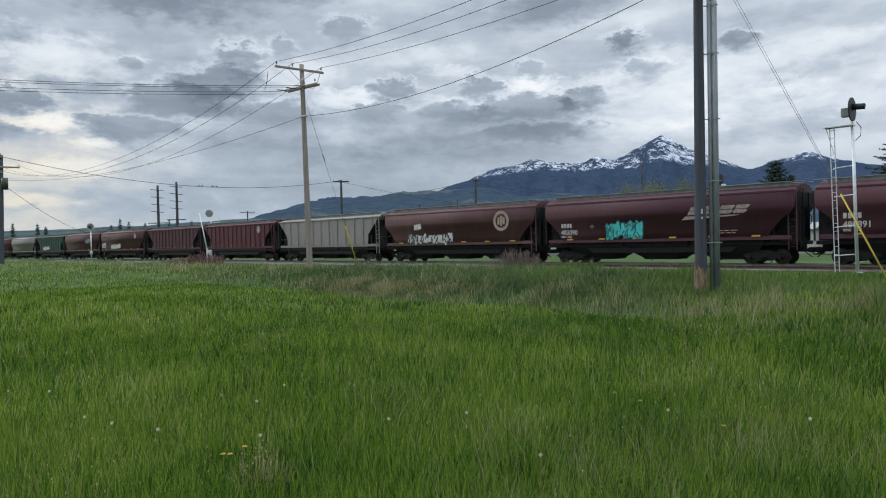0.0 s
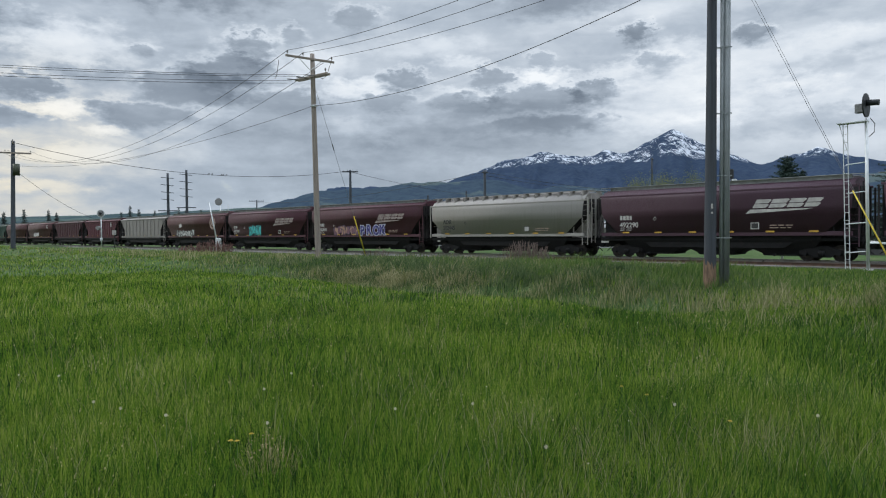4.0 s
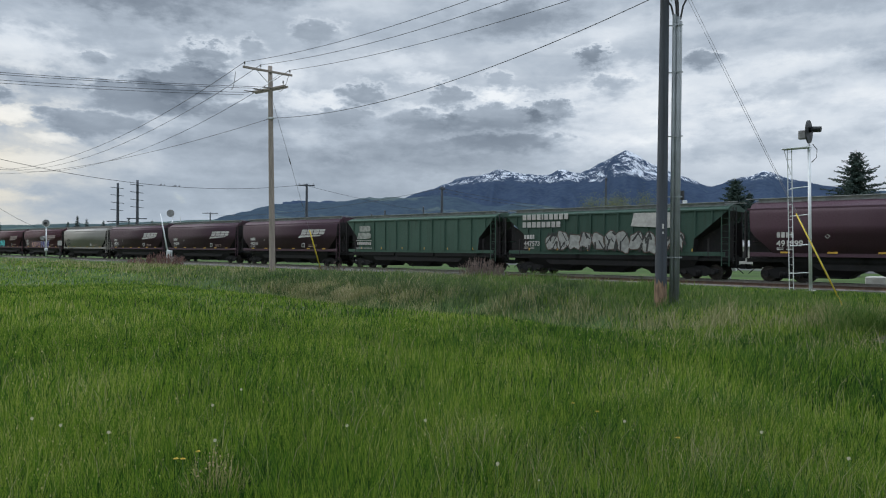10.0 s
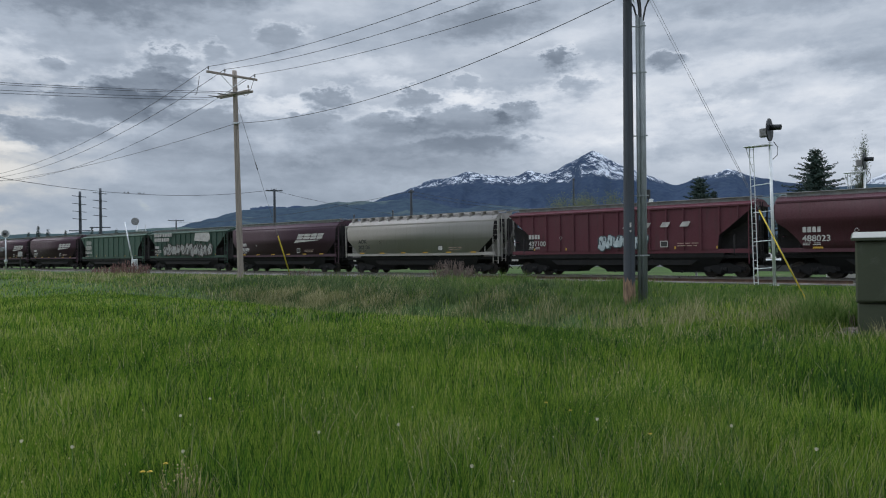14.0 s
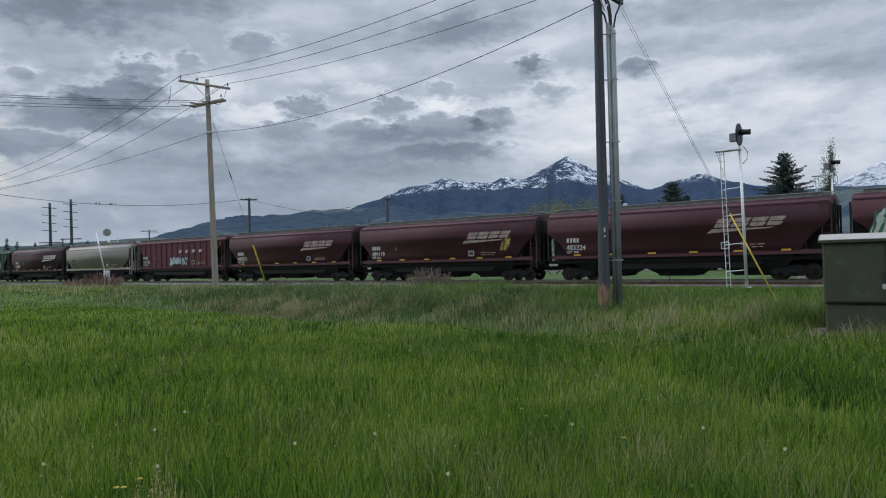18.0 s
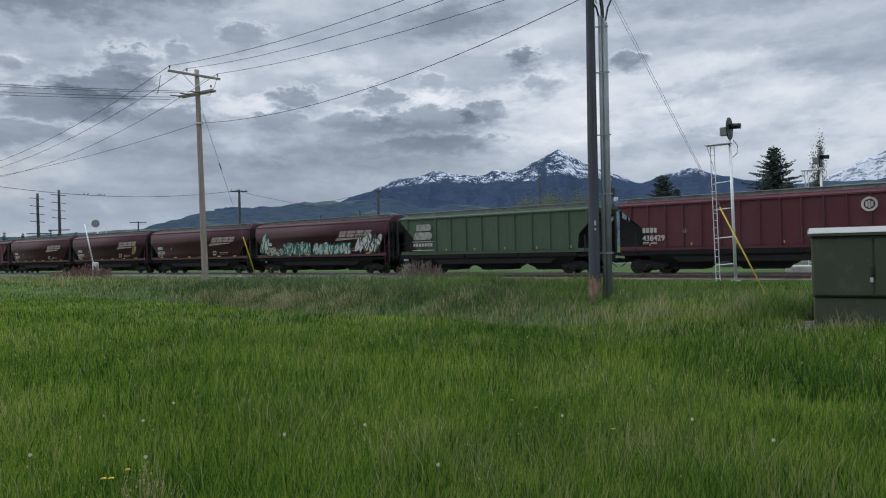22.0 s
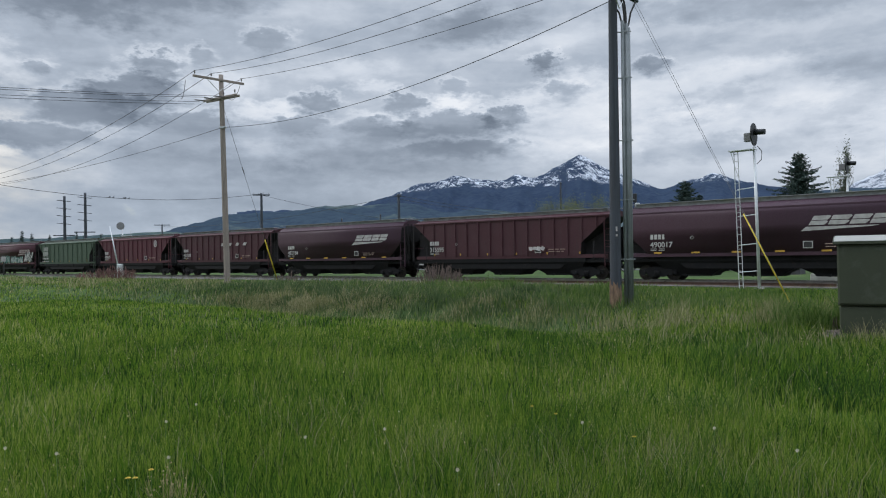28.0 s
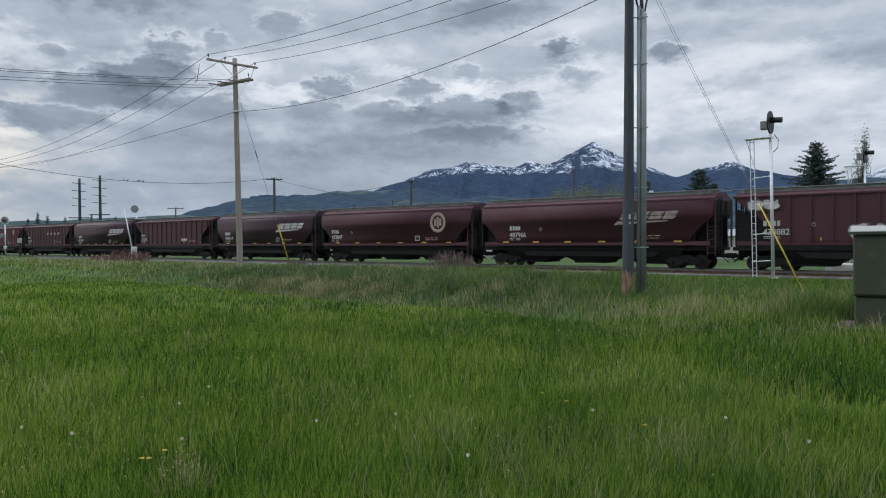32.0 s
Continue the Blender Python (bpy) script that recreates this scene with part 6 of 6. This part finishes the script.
def build_grass():
    rng = np.random.default_rng(5)
    pts, hs, ws = [], [], []
    cab = polar(39.4, 14.3)
    ca, sa = math.cos(radians(-38)), math.sin(radians(-38))

    def clear_of_cabinet(x, y):
        lx, ly = (x - cab.x) * ca + (y - cab.y) * sa, (y - cab.y) * ca - (x - cab.x) * sa
        return ~((np.abs(lx + 0.12) < 1.12 + 0.1 * np.sin(ly * 9)) & (ly > -0.22) & (ly < 1.25))

    for n, r0, r1, h, wd in ((150000, 1.8, 7.5, 0.25, 0.0066), (170000, 6.0, 16.0, 0.25, 0.0105), (140000, 14.0, 34.0, 0.26, 0.021), (90000, 30.0, 75.0, 0.20, 0.032), (45000, 70.0, 170.0, 0.22, 0.075), (90000, 0.8, 26.0, 0.24, 0.022)):
        az_ = np.radians(rng.uniform(-42, 48, n) if r0 > 1 else rng.uniform(48, 318, n))
        r = r0 + (r1 - r0) * rng.random(n) ** 0.75
        x, y = r * np.sin(az_), r * np.cos(az_)
        nn = x * math.sin(PHI) + y * math.cos(PHI)
        ss = x * math.cos(PHI) - y * math.sin(PHI)
        over = step(nn, lip_n(ss) + 1.0, lip_n(ss) + 2.2) * (1 - step(nn, 25, 33)) * step(ss, -5, -10) * (1 - step(ss, -24, -36))
        keep = (nn < 41.4) & clear_of_cabinet(x, y) & (rng.random(len(x)) > 0.72 * over)
        x, y, r, nn = x[keep], y[keep], r[keep], nn[keep]
        p = 1.1 * patchy(x, y, 0.4, 2.0) + 0.75 * patchy(x, y, 1.5, 8.0) + 0.5 * patchy(x, y, 6.5 if r1 < 20 else 3.0, 5.0)
        ss = x * math.cos(PHI) - y * math.sin(PHI)
        lip = lip_n(ss)
        hh = h * (0.92 + 0.32 * p) * (1 - 0.25 * step(ss, -18, -28)) * rng.uniform(0.45, 1.3, len(x)) * (1 - 0.68 * step(nn, 21, 32))
        hh *= 1 - 0.48 * step(nn, lip - 6.0, lip - 1.5) * (1 - step(nn, lip + 2.2, lip + 4.0)) * step(ss, -3, -8) * (1 - step(ss, -24, -36))
        pts.append(np.stack([x, y, ground_z(x, y) - 0.01], 1))
        hs.append(np.maximum(hh, 0.05))
        ws.append(wd * rng.uniform(0.6, 1.35, len(x)))
    v, f = blades(np.concatenate(pts), np.concatenate(hs), np.concatenate(ws), rng.uniform(0.04, 0.42, sum(map(len, hs))), rng)
    tagged(new("grass", mesh_from("grass", v, f, GRASS)), "lush green uncut meadow grass over the field", "grass", kind="stuff")

    def stand(name, label, mat, spots, thick, floor_, extra=None):
        pts, hs, ws = [], [], []
        for s_, n_, ss, sn, cnt, h, lo in spots:
            s, nn = rng.normal(s_, ss, cnt), rng.normal(n_, sn, cnt)
            x, y = from_track(s, nn)
            ok = (patchy(x, y, 0.42, floor_) > lo) & (nn < 41.3) & clear_of_cabinet(x, y)
            x, y = x[ok], y[ok]
            pts.append(np.stack([x, y, ground_z(x, y) - 0.01], 1))
            hs.append(h * rng.uniform(0.55, 1.3, len(x)) * np.clip(0.95 + 1.3 * patchy(x, y, 1.1, floor_ + 30) + 0.6 * patchy(x, y, 2.9, floor_ + 31), 0.35, 1.7) * (1 - 0.62 * step(nn[ok], 20, 30)))
            ws.append(thick * np.hypot(x, y) * rng.uniform(0.6, 1.3, len(x)))
        if extra:
            for a, b in zip((pts, hs, ws), extra):
                a.append(b)
        v, f = blades(np.concatenate(pts), np.concatenate(hs), np.concatenate(ws), rng.uniform(0.15, 0.65, sum(map(len, hs))), rng)
        tagged(new(name, mesh_from(name, v, f, mat)), label, "grass", kind="stuff")

    # duller tufted grass over the berm
    stand("berm_grass", "dull olive tufted grass on the berm", BERM, (
        (-18, 18.6, 5.0, 1.3, 15000, 0.26, -0.6), (-14, 20.5, 3.6, 2.0, 12000, 0.27, -0.6), (-22, 22.0, 6.0, 2.4, 14000, 0.27, -0.6), (-32, 23.0, 6.0, 3.0, 9000, 0.17, -0.4), (-18, 26.5, 7.0, 2.2, 9000, 0.28, -0.5), (-28, 28.5, 8.0, 2.5, 7000, 0.28, -0.4)), 0.0010, 9.0)
    stand("meadow_grass", "deep green meadow grass in patches", DEEP, (
        (-3.2, 8.5, 3.0, 2.8, 17000, 0.25, -0.1), (-0.4, 5.6, 2.0, 1.6, 16000, 0.26, -0.15), (-9.0, 8.0, 4.0, 3.2, 9000, 0.24, 0.1)), 0.0012, 17.0)
    # rank darker grass on the berm, round the pole and at the cabinet
    stand("rank_grass", "tall dark green rank grass on the berm", RANK, (
        (-14, 23.5, 3.2, 2.2, 9000, 0.42, -0.1), (-13.5, 19.6, 2.6, 0.9, 3500, 0.34, -0.1), (-22, 26.0, 8, 2.6, 5000, 0.36, 0.1), (-34, 27, 9, 3, 6000, 0.34, 0.1), (-9.0, 23.4, 2.2, 2.0, 7000, 0.32, -0.3), (-6.2, 20.6, 1.6, 1.4, 3500, 0.24, -0.2), (-3.0, 24, 2.6, 3, 4000, 0.22, -0.1),
        (-2.75, 15.6, 0.45, 0.6, 2200, 0.55, -0.9), (-11, 31, 7, 2.5, 6000, 0.28, -0.05)), 0.0011, 14.0)
    # dry stalks: worn face of the berm, its top, the mound, and thinly over the field
    n = 13000
    az_, r = np.radians(rng.uniform(-40, 46, n)), 2.6 + 20 * rng.random(n) ** 1.1
    x, y = r * np.sin(az_), r * np.cos(az_)
    thin = patchy(x, y, 0.9, 21.0) + 0.5 * patchy(x, y, 3.0, 23.0) > rng.uniform(-0.25, 0.55, n)
    x, y, r = x[thin], y[thin], r[thin]
    k = 1500
    az_, q = np.radians(rng.uniform(2, 40, k)), 3.3 + 2.6 * rng.random(k)
    near = patchy(q * np.sin(az_), q * np.cos(az_), 1.3, 41.0) > rng.uniform(-0.3, 0.3, k)
    x, y, r = np.append(x, (q * np.sin(az_))[near]), np.append(y, (q * np.cos(az_))[near]), np.append(r, q[near])
    loose = (np.stack([x, y, ground_z(x, y) - 0.01], 1), rng.uniform(0.24, 0.48, len(r)), 0.0018 + 0.0005 * r)
    stand("dry_grass", "pale dry grass stalks among the green", STRAW, (
        (-21.5, 17.2, 2.2, 0.45, 4200, 0.30, -0.5), (-18.0, 17.1, 3.6, 0.6, 2600, 0.28, -0.1), (-29, 19.5, 5, 1.6, 1800, 0.22, 0.1), (-13.0, 17.2, 2.2, 0.8, 1800, 0.28, -0.1), (-13.0, 20.6, 2.4, 1.0, 1500, 0.34, -0.1), (-20, 25.0, 5.5, 3.0, 5000, 0.38, -0.1), (-25.5, 31.5, 4.0, 2.0, 2600, 0.45, 0.05),
        (-5.0, 16.6, 1.0, 0.8, 1700, 0.36, -0.5), (-3.6, 17.0, 0.7, 0.7, 700, 0.40, -0.4), (-1.9, 14.0, 0.35, 0.25, 420, 0.30, -0.9), (0.2, 13.2, 0.5, 0.3, 500, 0.42, -0.9), (-6.6, 16.0, 1.6, 0.8, 1200, 0.34, 0.0), (-40, 24, 9, 4, 5000, 0.34, 0.05), (-58, 27, 16, 5, 5000, 0.4, 0.05), (-10, 36, 16, 2, 2200, 0.36, 0.0), (-3.4, 12.4, 0.9, 0.5, 420, 0.36, -0.2)), 0.00085, 4.0, loose)
    # pale seed heads standing over the blades
    n = 5200
    az_, r = np.radians(rng.uniform(-40, 46, n)), 2.6 + 11 * rng.random(n) ** 1.3
    x, y = r * np.sin(az_), r * np.cos(az_)
    thin = patchy(x, y, 0.6, 31.0) + 0.6 * patchy(x, y, 2.4, 33.0) > rng.uniform(-0.2, 0.6, n)
    x, y, r = x[thin], y[thin], r[thin]
    m = len(x)
    base = np.stack([x, y, ground_z(x, y) + rng.uniform(0.16, 0.34, m)], 1)
    a = rng.uniform(0, 2 * np.pi, m)
    size = (0.0026 + 0.0004 * r) * rng.uniform(0.6, 1.25, m)
    e1 = np.stack([np.cos(a), np.sin(a), np.zeros(m)], 1) * size[:, None]
    e2 = np.stack([-np.sin(a), np.cos(a), np.zeros(m)], 1) * size[:, None]
    z1 = np.array([0, 0, 1.0]) * (size * 1.9)[:, None]
    v = np.stack([base + e1, base + e2, base - e1, base - e2, base + z1, base - z1], 1).reshape(-1, 3)
    k = (np.arange(m) * 6)[:, None]
    tri = np.concatenate([k + np.array(t) for t in ((0, 1, 4), (1, 2, 4), (2, 3, 4), (3, 0, 4), (1, 0, 5), (2, 1, 5), (3, 2, 5), (0, 3, 5))])
    tagged(new("grass_seed_head", mesh_from("grass_seed_head", v, tri, SEED)), "small pale seed heads over the grass", "grass", kind="stuff")


SEED = leafy("pale_seed", [(0.1, (0.17, 0.19, 0.05)), (0.5, (0.34, 0.31, 0.13)), (0.9, (0.60, 0.52, 0.30))], through=0.25)
build_grass()
# ---- small things ----
def stems(n, radius, height, rg, r=0.006, lean=0.35, fork=2):
    bm = bmesh.new()
    for i in range(n):
        a, q = rg.uniform(0, 6.28), math.sqrt(rg.random()) * radius
        p = Vector((q * math.cos(a), q * math.sin(a), 0))
        d = Vector((p.x / radius * lean + rg.uniform(-0.15, 0.15), p.y / radius * lean + rg.uniform(-0.15, 0.15), 1)).normalized()
        h = height * rg.uniform(0.55, 1.05) * (1 - 0.4 * q / radius)
        tip = p + d * h
        tube_bm(bm, p, tip, r, r * 0.5, 4, False)
        for k in range(fork):
            u = rg.uniform(0.3, 0.8)
            s_ = p.lerp(tip, u)
            e = s_ + (d + Vector((rg.uniform(-0.7, 0.7), rg.uniform(-0.7, 0.7), 0.2))).normalized() * h * rg.uniform(0.2, 0.4)
            tube_bm(bm, s_, e, r * 0.6, r * 0.3, 3, False)
    return bm


TWIG = material("dry_twigs", (0.15, 0.11, 0.095), 0.9, 0, 0.35, 4, 20, 0.2)
REDTWIG = material("reddish_twigs", (0.16, 0.085, 0.075), 0.9, 0, 0.35, 4, 20, 0.2)
FLUFF = material("seed_fluff", (0.56, 0.53, 0.40), 0.9, 0, 0.15, 40, 90, 0.3)
TUFT = material("tan_seed_tuft", (0.38, 0.31, 0.16), 0.9, 0, 0.3, 40, 90, 0.3)
STEM = material("flower_stem", (0.12, 0.20, 0.06), 0.6, 0, 0.2, 10, 40, 0.1)
PETAL = material("yellow_petals", (0.46, 0.34, 0.03), 0.6, 0, 0.15, 30, 60, 0.1)
ASPHALT = material("old_asphalt", (0.065, 0.065, 0.068), 0.9, 0, 0.2, 0.6, 12, 0.3)


def build_bushes():
    rg = random.Random(77)
    for a_, d_, rad, h, n, m, lab in ((5.9, 37.0, 1.05, 1.35, 130, TWIG, "leafless dry brown bush on the berm"), (7.2, 37.3, 0.6, 1.0, 50, TWIG, "leafless dry brown bush on the berm"), (-18.9, 80.0, 2.2, 1.5, 150, REDTWIG, "reddish leafless bush beside the crossing gate"), (-6.2, 44.0, 0.7, 1.0, 40, TWIG, "thin dry weeds by the guy wire"), (-20.6, 84, 1.6, 0.8, 60, REDTWIG, "low reddish leafless bush"), (36.2, 15.6, 0.35, 0.55, 40, TWIG, "dead weeds beside the cabinet")):
        q = polar(a_, d_)
        b = thing("bush", lab, "bush", pose(q.x, q.y, gz(q) - 0.02), "bare bushes")
        part("stem", stems(n, rad, h, rg, 0.0004 * d_ + 0.002), m, b)["kind"] = "stuff"


def build_dandelions():
    rg = random.Random(5)
    head = bmesh.new()
    rs = random.Random(8)
    bmesh.ops.create_icosphere(head, subdivisions=1, radius=0.010)
    for i in range(90):
        d = Vector((rs.gauss(0, 1), rs.gauss(0, 1), rs.gauss(0, 1))).normalized()
        tube_bm(head, d * 0.008, d * 0.021, 0.0012, 0.0022, 3, True)
    head = to_mesh("seed_head", head, FLUFF)
    stalk = to_mesh("stem", path_tube([(0, 0, 0), (0.006, 0.002, 0.5), (0.0, 0.01, 1.0)], 0.0022, 5), STEM)
    places = []
    # azimuth in degrees and distance along the ground
    fixed = ((-22.4, 5.76), (-14.6, 5.29), (-27.3, 6.66), (-25.7, 6.2), (-4.5, 5.65), (2.0, 5.72), (7.4, 4.59), (-12.8, 7.17), (-15.3, 6.6), (17.5, 5.93), (-29.5, 8.2), (27.5, 6.0), (33.0, 5.6))
    for a_, d_ in fixed:
        places.append((a_, d_, 0.62))
    for i in range(9):
        places.append((rg.uniform(-34, 44), 4.2 + 9 * rg.random(), rg.uniform(0.25, 0.42)))
    for a_, d_, k in places:
        q = polar(a_, d_)
        h = rg.uniform(0.27, 0.31)
        f = thing("dandelion", "white dandelion seed head on a thin stem", "dandelion", pose(q.x, q.y, gz(q), rg.uniform(-6, 6), rg.uniform(-6, 6), rg.uniform(0, 360)), "dandelions in the grass")
        s_ = part("stem", stalk, STEM, f)
        s_.scale = (1, 1, h)
        t_ = part("seed_head", head, FLUFF, f, at=pose(0, 0.01, h + 0.01))
        t_.scale = (k, k, k)
    for a_, d_ in ((-17.8, 4.94), (-17.3, 4.92), (-16.2, 5.06), (13.5, 6.6), (15.4, 6.3), (21.5, 5.6)):
        q = polar(a_, d_)
        f = thing("dandelion_flower", "small yellow dandelion flower in the grass", "dandelion", pose(q.x, q.y, gz(q)), "yellow dandelions")
        s_ = part("stem", stalk, STEM, f)
        s_.scale = (1, 1, 0.29)
        bm = bmesh.new()
        for i in range(16):
            a = 6.28318 * i / 16
            for r_, z_ in ((0.018, 0.006), (0.012, 0.010)):
                m = pose(0, 0.01, 0.293, 0, 0, math.degrees(a) + r_ * 900)
                vs = [bm.verts.new(m @ Vector(c)) for c in ((0.001, -0.0025, 0), (r_, -0.003, z_), (r_, 0.003, z_), (0.001, 0.0025, 0))]
                bm.faces.new(vs)
        part("petals", bm, PETAL, f)
    # clump of dead seed stalks
    q = polar(-15.0, 4.82)
    c = thing("weed_clump", "clump of pale dead seed stalks in the grass", "weeds", pose(q.x, q.y, gz(q)))
    part("stalk", stems(60, 0.15, 0.40, rg, 0.0018, 0.5, 2), TUFT, c)["kind"] = "stuff"
    bm = bmesh.new()
    for i in range(34):
        a, r_ = rg.uniform(0, 6.28), rg.uniform(0, 0.14)
        bmesh.ops.create_icosphere(bm, subdivisions=1, radius=rg.uniform(0.004, 0.008), matrix=pose(r_ * math.cos(a), r_ * math.sin(a), rg.uniform(0.22, 0.38)))
    part("seed_tuft", bm, TUFT, c)["kind"] = "stuff"


def build_trackside():
    # loose rail before the ties
    # rail added before the ties, standing in for the ballast edge's shadow line
    a, b = on_track(-31.0, 41.35), on_track(-7.0, 41.35)
    prof = [(-0.075, 0), (0.075, 0), (0.07, 0.015), (0.012, 0.03), (0.012, 0.13), (0.037, 0.14), (0.037, 0.17), (-0.037, 0.17), (-0.037, 0.14), (-0.012, 0.13), (-0.012, 0.03), (-0.07, 0.015)]
    tagged(part("loose_rail", prism(prof, 24.0, "x"), RUSTY, None), "rusty rail added for the shadow line along the ballast edge", "rail").matrix_basis = pose(a.x, a.y, -0.31, 0, 0, -45.06)
    # road behind the track
    bm = bmesh.new()
    xs = np.linspace(-500, 260, 60)
    for x0, x1 in zip(xs, xs[1:]):
        bm.faces.new([bm.verts.new(c) for c in ((x0, 30.0, -0.275), (x1, 30.0, -0.275), (x1, 37.0, -0.275), (x0, 37.0, -0.275))])
    bmesh.ops.remove_doubles(bm, verts=bm.verts, dist=0.001)
    tagged(part("road", bm, ASPHALT, None), "grey asphalt road running behind the track", "road", kind="structure").matrix_basis = TRACK
    # parked white pickup with a light bar behind the track
    q = on_track(-20.5, 72.0)
    car = thing("parked_car", "white parked patrol car beyond the road", "car", pose(q.x, q.y, -0.42, 0, 0, -45.06))
    prof = [(-2.4, 0.35), (-2.4, 0.85), (-1.6, 0.98), (-0.9, 1.5), (1.0, 1.5), (1.7, 1.0), (2.4, 0.92), (2.45, 0.4)]
    part("body", prism(prof, 1.8), WHITE, car, at=pose(0, -0.9, 0))
    part("side_window", prism([(-0.82, 1.02), (-0.75, 1.42), (0.9, 1.42), (1.4, 1.02)], 0.02), INK, car, at=pose(0, -0.925, 0))
    part("light_bar", box(-0.15, 0.15, -0.6, 0.6, 1.52, 1.64, 0.02), GALV, car)
    part("lettering", text_mesh("SHERIFF", 0.42, INK, 0.01), INK, car, "dark lettering on the door", pose(-1.25, -0.907, 0.55, 90))
    for x in (-1.5, 1.5):
        wh = part("wheel", tube((x, -0.92, 0.33), (x, -0.68, 0.33), 0.33, 0.33, 18), INK, car)
        part("rim", tube((x, -0.935, 0.33), (x, -0.925, 0.33), 0.19, 0.19, 14), GALV, wh)
        part("wheel", tube((x, 0.68, 0.33), (x, 0.92, 0.33), 0.33, 0.33, 18), INK, car)
    # low flat structure with a pale roof and a box on a post
    q = on_track(-15.5, 64.0)
    sh_ = thing("low_shed", "low dark shed with a pale flat roof", "shed", pose(q.x, q.y, -0.42, 0, 0, -45.06))
    part("wall", box(-2.2, 2.2, -1.0, 1.0, -0.1, 0.85, 0.02), ASPHALT, sh_)
    part("roof", box(-2.4, 2.4, -1.2, 1.2, 0.86, 0.98, 0.02), GALV, sh_)
    q = on_track(-17.5, 48.0)
    bx = thing("signal_box", "small grey electrical box on a post", "electrical box", pose(q.x, q.y, -0.45, 0, 0, -45.06))
    part("post", box(-0.06, 0.06, -0.06, 0.06, -0.2, 0.75), GALV, bx)
    part("box", box(-0.42, 0.42, -0.15, 0.15, 0.75, 1.05, 0.02), GALV, bx)
    q = on_track(-8.0, 52.0)
    bx = thing("concrete_slab", "low grey concrete slab behind the track", "slab", pose(q.x, q.y, -0.45, 0, 0, -45.06))
    part("slab", box(-2.2, 2.2, -0.8, 0.8, -0.1, 0.5, 0.05), CONCRETE, bx)
    for k, (s_, n_, L) in enumerate(((-60, 95, 14), (-95, 100, 18), (-38, 110, 10))):
        q = on_track(s_, n_)
        h = thing("distant_building", "low pale building far behind the train", "building", pose(q.x, q.y, -0.45, 0, 0, -45.06), "low buildings")
        part("wall", box(-L / 2, L / 2, -4, 4, -0.1, 2.6), CONCRETE, h)
        part("roof", prism([(-4.4, 2.6), (4.4, 2.6), (0, 3.6)], L + 0.6, "x"), ROOF, h, at=pose(-L / 2 - 0.3, 0, 0))
        for i in range(4):
            part("window", box(-0.5, 0.5, -0.04, 0, 0.9, 1.9), INK, h, at=pose(-L / 2 + L * (i + 0.5) / 4, -4.003, 0))


build_bushes()
build_dandelions()
build_trackside()


# ---- what moves ----
def motions():
    times = [k for k in range(0, 33)]
    for car, s in CARS:
        walk(car, [(t, TRACK @ Matrix.Translation((s - travelled(t), 0, 0))) for t in times])
    ticks = [k / FPS for k in range(0, 32 * FPS + 1)]
    turns = [-math.degrees(travelled(t) / 0.457) % 360 for t in ticks]
    first, *others = WHEELS
    walk(first, [(t, pose(0, 0, 0.457, 0, a, 0)) for t, a in zip(ticks, turns)])
    for wh in others:  # all wheels roll alike
        wh.rotation_mode = "QUATERNION"
        wh.animation_data_create()
        wh.animation_data.action = first.animation_data.action
        wh.animation_data.action_slot = first.animation_data.action_slot


motions()
